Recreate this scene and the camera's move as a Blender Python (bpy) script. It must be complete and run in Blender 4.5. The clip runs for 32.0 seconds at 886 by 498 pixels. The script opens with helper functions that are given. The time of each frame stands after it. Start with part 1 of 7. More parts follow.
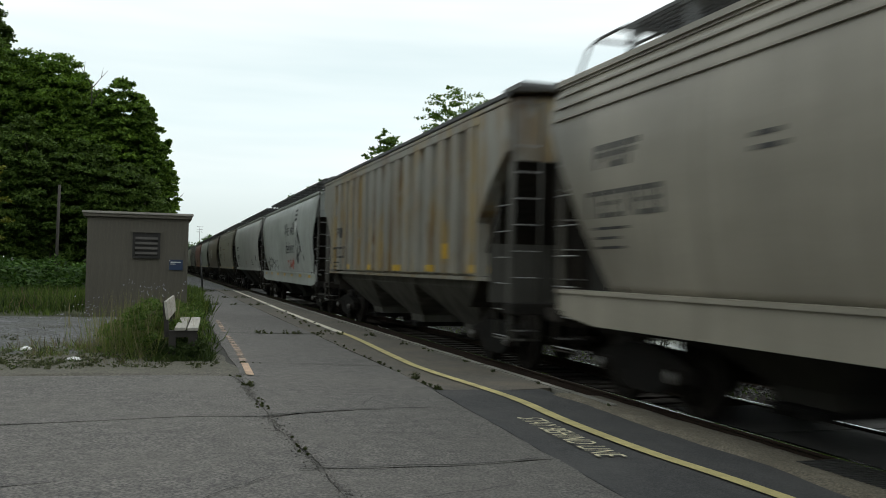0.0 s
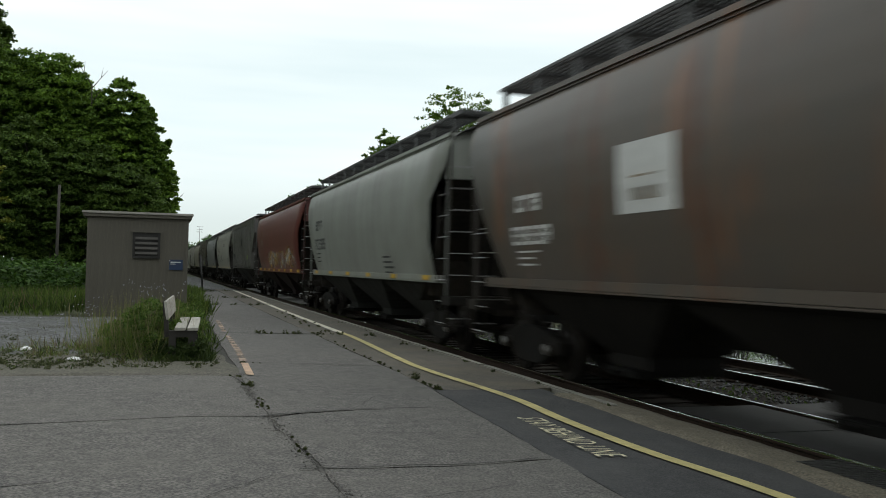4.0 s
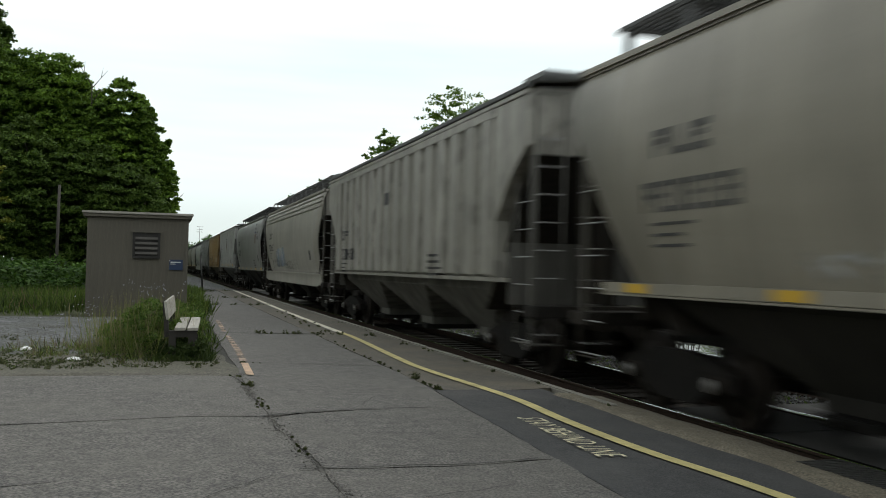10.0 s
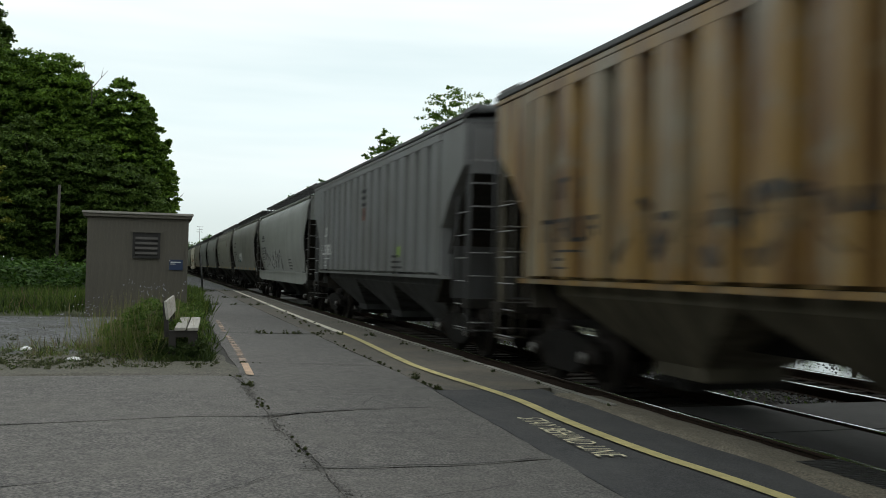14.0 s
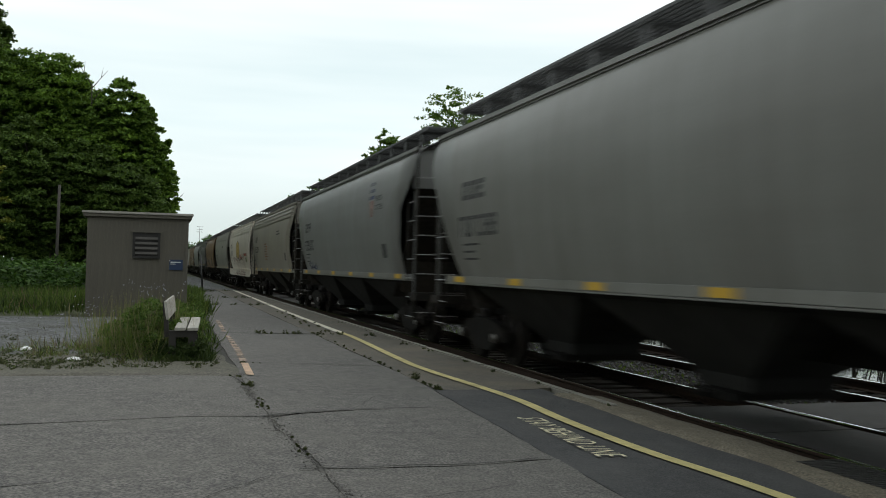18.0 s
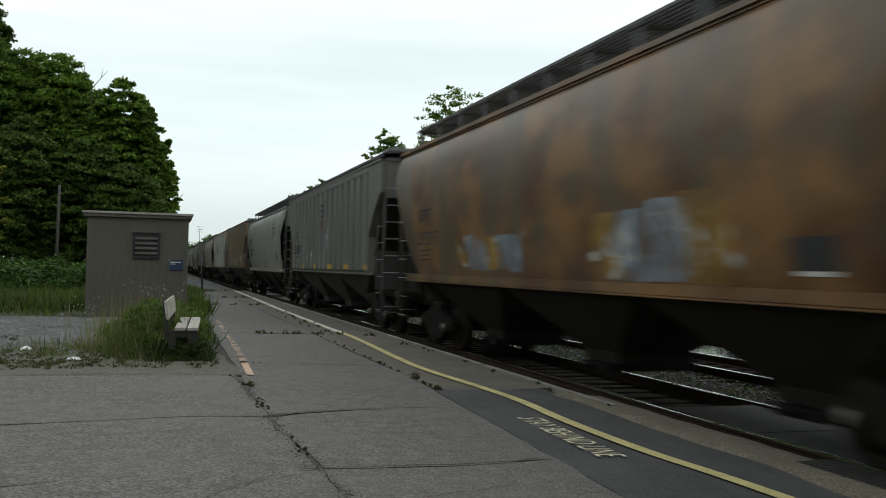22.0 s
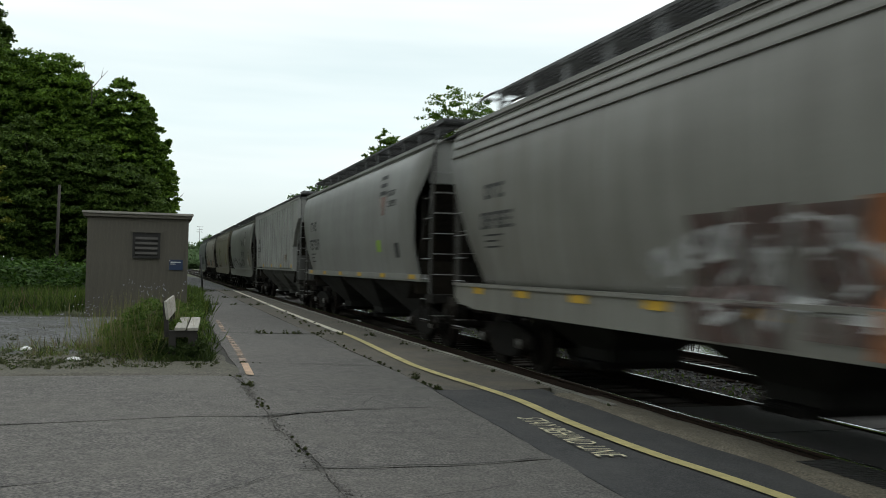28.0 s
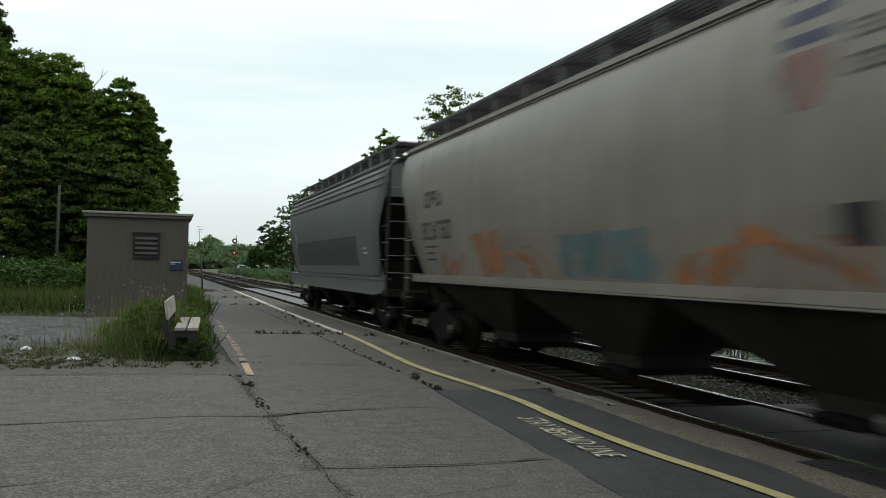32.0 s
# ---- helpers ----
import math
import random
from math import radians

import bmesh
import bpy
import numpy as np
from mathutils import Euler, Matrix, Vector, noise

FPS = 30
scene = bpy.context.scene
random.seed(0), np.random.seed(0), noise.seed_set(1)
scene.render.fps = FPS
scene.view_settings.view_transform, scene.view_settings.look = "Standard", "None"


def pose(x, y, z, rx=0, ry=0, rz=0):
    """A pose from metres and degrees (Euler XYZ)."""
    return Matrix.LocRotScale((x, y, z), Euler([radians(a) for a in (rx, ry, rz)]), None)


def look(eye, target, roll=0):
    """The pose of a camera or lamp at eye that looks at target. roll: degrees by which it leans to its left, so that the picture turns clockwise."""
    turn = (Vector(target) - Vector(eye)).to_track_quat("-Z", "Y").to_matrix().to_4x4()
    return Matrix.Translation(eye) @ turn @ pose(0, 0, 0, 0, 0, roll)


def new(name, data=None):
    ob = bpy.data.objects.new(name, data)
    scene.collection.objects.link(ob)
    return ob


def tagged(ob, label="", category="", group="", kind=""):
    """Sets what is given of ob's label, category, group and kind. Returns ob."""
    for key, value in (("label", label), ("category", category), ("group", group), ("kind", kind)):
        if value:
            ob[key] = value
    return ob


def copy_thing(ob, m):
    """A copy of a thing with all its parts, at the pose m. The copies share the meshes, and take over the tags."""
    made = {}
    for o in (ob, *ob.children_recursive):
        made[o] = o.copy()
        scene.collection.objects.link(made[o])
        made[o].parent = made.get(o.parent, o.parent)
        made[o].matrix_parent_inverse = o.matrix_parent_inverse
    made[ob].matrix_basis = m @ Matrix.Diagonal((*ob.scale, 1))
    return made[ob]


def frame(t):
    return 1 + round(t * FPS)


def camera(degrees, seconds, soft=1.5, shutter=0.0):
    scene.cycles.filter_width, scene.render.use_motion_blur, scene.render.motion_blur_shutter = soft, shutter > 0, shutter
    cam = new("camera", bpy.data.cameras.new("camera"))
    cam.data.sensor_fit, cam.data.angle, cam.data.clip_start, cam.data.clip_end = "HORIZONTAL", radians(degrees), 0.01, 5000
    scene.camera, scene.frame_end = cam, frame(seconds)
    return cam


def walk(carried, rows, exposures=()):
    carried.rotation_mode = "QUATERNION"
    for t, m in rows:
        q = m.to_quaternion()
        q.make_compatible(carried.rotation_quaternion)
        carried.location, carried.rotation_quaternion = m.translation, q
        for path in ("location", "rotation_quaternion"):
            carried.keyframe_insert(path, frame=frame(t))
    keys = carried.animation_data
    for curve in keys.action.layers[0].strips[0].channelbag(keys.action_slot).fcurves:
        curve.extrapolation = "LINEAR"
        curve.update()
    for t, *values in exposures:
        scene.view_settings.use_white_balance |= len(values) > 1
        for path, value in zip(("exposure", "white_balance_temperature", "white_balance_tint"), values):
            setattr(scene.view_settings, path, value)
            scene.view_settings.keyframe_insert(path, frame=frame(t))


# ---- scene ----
# The place: x runs across the tracks to the right, y along them, z = 0 is the top of the rails.
EYE = (0.0, 0.0, 1.678)
YAW, TILT = radians(17.391), radians(1.322)
AIM = (EYE[0] + math.sin(YAW) * math.cos(TILT), EYE[1] + math.cos(YAW) * math.cos(TILT), EYE[2] + math.sin(TILT))
cam = camera(51.99, 32.0, soft=0.95, shutter=0.5)
walk(cam, [(0.0, look(EYE, AIM, 1.247)), (32.0, look(EYE, AIM, 1.247))],
     [(0.0, 0.05, 6540, 10.3), (3.5, 0.06, 6540, 10.3), (5.6, 0.17, 6640, 11.0), (6.5, 0.22, 6660, 11.0), (7.4, 0.18, 6640, 11.0), (9.0, 0.20, 6640, 11.0), (11.0, 0.12, 6600, 10.7), (13.0, 0.05, 6540, 10.3), (32.0, 0.05, 6540, 10.3)])

# ---- sky and light: a bright overcast day ----
SUN_UP, SUN_TURN = radians(50), radians(75)
world = bpy.data.worlds.new("overcast_sky")
scene.world = world
world.use_nodes = True
wn, wl = world.node_tree.nodes, world.node_tree.links
wn.clear()
w_out, w_bg = wn.new("ShaderNodeOutputWorld"), wn.new("ShaderNodeBackground")
w_sky, w_co, w_map = wn.new("ShaderNodeTexSky"), wn.new("ShaderNodeTexCoord"), wn.new("ShaderNodeMapping")
w_noise, w_ramp, w_mix, w_gain = wn.new("ShaderNodeTexNoise"), wn.new("ShaderNodeValToRGB"), wn.new("ShaderNodeMix"), wn.new("ShaderNodeVectorMath")
w_sky.sky_type, w_sky.sun_disc, w_sky.sun_elevation, w_sky.sun_rotation = "NISHITA", False, SUN_UP, SUN_TURN
w_map.inputs["Scale"].default_value = (1.0, 1.0, 9.0)
w_noise.inputs["Scale"].default_value, w_noise.inputs["Detail"].default_value = 1.3, 4.0
w_ramp.color_ramp.elements[0].position, w_ramp.color_ramp.elements[0].color = 0.34, (0.85, 0.975, 0.985, 1)
w_ramp.color_ramp.elements[1].position, w_ramp.color_ramp.elements[1].color = 0.58, (1.08, 1.15, 1.135, 1)
w_gain.operation = "SCALE"
w_gain.inputs["Scale"].default_value = 0.09
w_mix.data_type = "RGBA"
w_mix.inputs["Factor"].default_value = 0.9
wl.new(w_co.outputs["Generated"], w_map.inputs["Vector"])
wl.new(w_map.outputs["Vector"], w_noise.inputs["Vector"])
w_sep, w_rise, w_low = wn.new("ShaderNodeSeparateXYZ"), wn.new("ShaderNodeValToRGB"), wn.new("ShaderNodeMix")
wl.new(w_noise.outputs["Fac"], w_ramp.inputs["Fac"])
wl.new(w_co.outputs["Generated"], w_sep.inputs[0])
wl.new(w_sep.outputs["Z"], w_rise.inputs["Fac"])
w_low.data_type, w_low.blend_type = "RGBA", "MULTIPLY"
w_low.inputs["Factor"].default_value = 1.0
for k, (at, c) in enumerate(((0.0, (0.64, 0.69, 0.69)), (0.05, (0.70, 0.75, 0.755)), (0.09, (0.83, 0.875, 0.885)), (0.115, (0.97, 0.98, 0.98)), (0.15, (0.90, 0.945, 0.955)), (0.30, (1.0, 1.0, 1.0)))):
    e = w_rise.color_ramp.elements[k] if k < 1 else w_rise.color_ramp.elements.new(at)
    e.position, e.color = at, (*c, 1)
w_rise.color_ramp.elements[-1].color = (1, 1, 1, 1)
wl.new(w_ramp.outputs["Color"], w_low.inputs["A"])
wl.new(w_rise.outputs["Color"], w_low.inputs["B"])
wl.new(w_sky.outputs["Color"], w_gain.inputs[0])
wl.new(w_gain.outputs["Vector"], w_mix.inputs["A"])
wl.new(w_low.outputs["Result"], w_mix.inputs["B"])
wl.new(w_mix.outputs["Result"], w_bg.inputs["Color"])
w_bg.inputs["Strength"].default_value = 1.0
wl.new(w_bg.outputs["Background"], w_out.inputs["Surface"])

sun = new("sun", bpy.data.lights.new("sun", "SUN"))
sun.data.energy, sun.data.angle, sun.data.color = 0.5, radians(25), (1.0, 0.96, 0.9)
sun.matrix_world = look((0, 0, 60), (60 * -math.sin(SUN_TURN) / math.tan(SUN_UP), 60 * -math.cos(SUN_TURN) / math.tan(SUN_UP), 0))
scene.view_settings.exposure = 0.0


# ---- materials ----
def material(name, rough=0.8, metal=0.0):
    m = bpy.data.materials.new(name)
    m.use_nodes = True
    n, l = m.node_tree.nodes, m.node_tree.links
    b = n["Principled BSDF"]
    b.inputs["Roughness"].default_value, b.inputs["Metallic"].default_value = rough, metal
    return m, n, l, b


def coords(n, l, scale=(1, 1, 1), kind="Object", shift=0.0):
    c, mp = n.new("ShaderNodeTexCoord"), n.new("ShaderNodeMapping")
    mp.inputs["Scale"].default_value = scale
    mp.inputs["Location"].default_value = (shift, 1.7 * shift, 0.6 * shift)
    l.new(c.outputs[kind], mp.inputs["Vector"])
    return mp.outputs["Vector"]


def noisy(n, l, vec, scale, detail=4.0, lo=0.35, hi=0.65):
    t, r = n.new("ShaderNodeTexNoise"), n.new("ShaderNodeMapRange")
    t.inputs["Scale"].default_value, t.inputs["Detail"].default_value = scale, detail
    l.new(vec, t.inputs["Vector"])
    l.new(t.outputs["Fac"], r.inputs["Value"])
    r.inputs["From Min"].default_value, r.inputs["From Max"].default_value = lo, hi
    return r.outputs["Result"]


def mixed(n, l, fac, a, b):
    """A colour mixed of a and b; each is a colour or a socket."""
    x = n.new("ShaderNodeMix")
    x.data_type = "RGBA"
    for key, v in (("Factor", fac), ("A", a), ("B", b)):
        s = x.inputs[key]
        if isinstance(v, (tuple, list)):
            s.default_value = (*v, 1)
        elif isinstance(v, (int, float)):
            s.default_value = v
        else:
            l.new(v, s)
    return x.outputs["Result"]


def times(n, l, a, b):
    x = n.new("ShaderNodeMath")
    x.operation = "MULTIPLY"
    for s, v in zip(x.inputs, (a, b)):
        if isinstance(v, (int, float)):
            s.default_value = v
        else:
            l.new(v, s)
    return x.outputs[0]


def dull(m):
    m.node_tree.nodes["Principled BSDF"].inputs["Specular IOR Level"].default_value = 0.15
    return m


def bumped(n, l, b, height, strength=0.3, dist=0.01):
    x = n.new("ShaderNodeBump")
    x.inputs["Strength"].default_value, x.inputs["Distance"].default_value = strength, dist
    l.new(height, x.inputs["Height"])
    l.new(x.outputs["Normal"], b.inputs["Normal"])


def grainy(name, c1, c2, c3, fine=60.0, coarse=1.2, rough=0.9, metal=0.0, bump=0.35, dist=0.008, stretch=(1, 1, 1), stain=0.6, kind="Object"):
    """A surface with fine grain between c1 and c2 and coarse stains of c3."""
    m, n, l, b = material(name, rough, metal)
    v = coords(n, l, stretch, kind)
    g = noisy(n, l, v, fine, 5)
    s = noisy(n, l, v, coarse, 6, 0.42, 0.72)
    md = noisy(n, l, v, fine / 7, 4, 0.38, 0.66)
    col = mixed(n, l, g, c1, c2)
    col = mixed(n, l, times(n, l, md, 0.4), col, tuple(0.72 * x for x in c2))
    col = mixed(n, l, times(n, l, s, stain), col, c3)
    l.new(col, b.inputs["Base Color"])
    bumped(n, l, b, g, bump, dist)
    return m


def plain(name, c, rough=0.6, metal=0.0, vary=0.15):
    d = tuple(x * (1 - vary) for x in c)
    return grainy(name, c, d, tuple(x * (1 - 2 * vary) for x in c), fine=9.0, coarse=1.7, rough=rough, metal=metal, bump=0.08)


PAINTED = []


def paint(name, c, dirt=0.4, rust=0.0, low=0.35, rough=0.42, dirt_c=(0.09, 0.08, 0.065), rust_c=(0.30, 0.13, 0.04), patchy=0.0, patch_c=(0.06, 0.06, 0.06), faint=0.34, even=False, seams=False):
    """Freight car paint: streaks of grime and rust run down the side; road grime gathers in broad clouds."""
    m, n, l, b = material(name, rough)
    PAINTED.append(m)
    sh = 3.7 * len(PAINTED)
    streak = coords(n, l, (1.0, 2.6, 0.16), shift=sh)
    cloud = coords(n, l, (1, 0.6, 1.0), shift=sh)
    s1 = noisy(n, l, streak, 1.9, 7, 0.36, 0.70)
    s2 = noisy(n, l, cloud, 0.9, 5, 0.36, 0.74)
    s3 = noisy(n, l, coords(n, l, (1.0, 0.5, 0.8) if even else (1.0, 1.0, 0.05), shift=sh), 4.6, 3, 0.34, 0.70)
    fine = noisy(n, l, cloud, 26, 4)
    col = mixed(n, l, times(n, l, fine, 0.35), c, tuple(x * 0.78 for x in c))
    col = mixed(n, l, times(n, l, s3, faint), col, tuple(0.55 * x + 0.4 * y for x, y in zip(c, dirt_c)))
    col = mixed(n, l, times(n, l, s2, low), col, dirt_c)
    col = mixed(n, l, times(n, l, s1, dirt), col, dirt_c)
    if seams:
        sep, pp, mr = n.new("ShaderNodeSeparateXYZ"), n.new("ShaderNodeMath"), n.new("ShaderNodeMapRange")
        l.new(n.new("ShaderNodeTexCoord").outputs["Object"], sep.inputs[0])
        pp.operation = "PINGPONG"
        l.new(sep.outputs["Y"], pp.inputs[0])
        pp.inputs[1].default_value = 1.19
        l.new(pp.outputs[0], mr.inputs["Value"])
        mr.inputs["From Min"].default_value, mr.inputs["From Max"].default_value = 0.11, 0.0
        col = mixed(n, l, times(n, l, mr.outputs["Result"], times(n, l, s1, 0.34)), col, dirt_c)
    if patchy:
        p1 = noisy(n, l, coords(n, l, (1, 2.2, 0.8), shift=sh), 2.3, 6, 0.52, 0.60)
        col = mixed(n, l, times(n, l, p1, patchy), col, patch_c)
    if rust:
        # broad blotches, broken into running streaks, ochre at their rims and brown inside
        blot = noisy(n, l, coords(n, l, (1.0, 1.0, 0.42), shift=sh), 0.9, 5, 0.58 - 0.36 * rust, 0.72 - 0.34 * rust)
        run = noisy(n, l, coords(n, l, (1.0, 0.7, 0.8) if even else (1.0, 3.4, 0.14), shift=sh), 1.5, 7, 0.52 - 0.30 * rust, 0.64 - 0.22 * rust)
        rag = noisy(n, l, coords(n, l, (1.0, 1.3, 0.6), shift=sh), 3.4, 6, 0.44 - 0.2 * rust, 0.56 - 0.14 * rust)
        wet = noisy(n, l, coords(n, l, (1.0, 0.6, 0.9) if even else (1.0, 2.4, 0.22), shift=sh + 5), 1.3, 6, 0.42, 0.60)
        mask = times(n, l, blot, times(n, l, run, rag))
        rc = mixed(n, l, wet, rust_c, tuple(x * k for x, k in zip(rust_c, (0.40, 0.32, 0.36))))
        col = mixed(n, l, times(n, l, mask, 0.97), col, rc)
    l.new(col, b.inputs["Base Color"])
    bumped(n, l, b, fine, 0.1, 0.004)
    return m


def faded(name, c, lo=0.36, hi=0.60, least=0.25):
    """Sprayed or stencilled paint, worn through in places."""
    m, n, l, b = material(name, 0.7)
    v = coords(n, l, (1, 1.4, 0.7))
    keep = noisy(n, l, v, 3.0, 7, lo, hi)
    col = mixed(n, l, noisy(n, l, v, 1.1, 3), c, tuple(0.7 * x for x in c))
    l.new(col, b.inputs["Base Color"])
    r = n.new("ShaderNodeMapRange")
    l.new(keep, r.inputs["Value"])
    r.inputs["To Min"].default_value, r.inputs["To Max"].default_value = least, 0.92
    t, mx = n.new("ShaderNodeBsdfTransparent"), n.new("ShaderNodeMixShader")
    l.new(r.outputs["Result"], mx.inputs[0])
    l.new(t.outputs[0], mx.inputs[1])
    l.new(b.outputs[0], mx.inputs[2])
    l.new(mx.outputs[0], n["Material Output"].inputs["Surface"])
    return m


def foliage(name, c1, c2, rough=0.6, kind="Random Per Island"):
    m, n, l, b = material(name, rough)
    b.inputs["Specular IOR Level"].default_value = 0.2
    g = n.new("ShaderNodeNewGeometry")
    col = mixed(n, l, g.outputs["Random Per Island"], c1, c2)
    big = noisy(n, l, coords(n, l), 0.35, 3, 0.35, 0.65)
    col = mixed(n, l, times(n, l, big, 0.45), col, tuple(x * 0.6 for x in c1))
    l.new(col, b.inputs["Base Color"])
    tr, mx = n.new("ShaderNodeBsdfTranslucent"), n.new("ShaderNodeMixShader")
    l.new(col, tr.inputs["Color"])
    mx.inputs[0].default_value = 0.36
    l.new(b.outputs[0], mx.inputs[1])
    l.new(tr.outputs[0], mx.inputs[2])
    l.new(mx.outputs[0], n["Material Output"].inputs["Surface"])
    return m


def glowing(name, c, strength):
    m, n, l, b = material(name, 0.4)
    b.inputs["Base Color"].default_value = (*c, 1)
    b.inputs["Emission Color"].default_value = (*c, 1)
    b.inputs["Emission Strength"].default_value = strength
    return m


def polished(name, c, rough):
    m, n, l, b = material(name, rough, 1.0)
    l.new(mixed(n, l, noisy(n, l, coords(n, l, (1, 0.2, 1)), 3.0, 3), c, tuple(0.85 * x for x in c)), b.inputs["Base Color"])
    return m


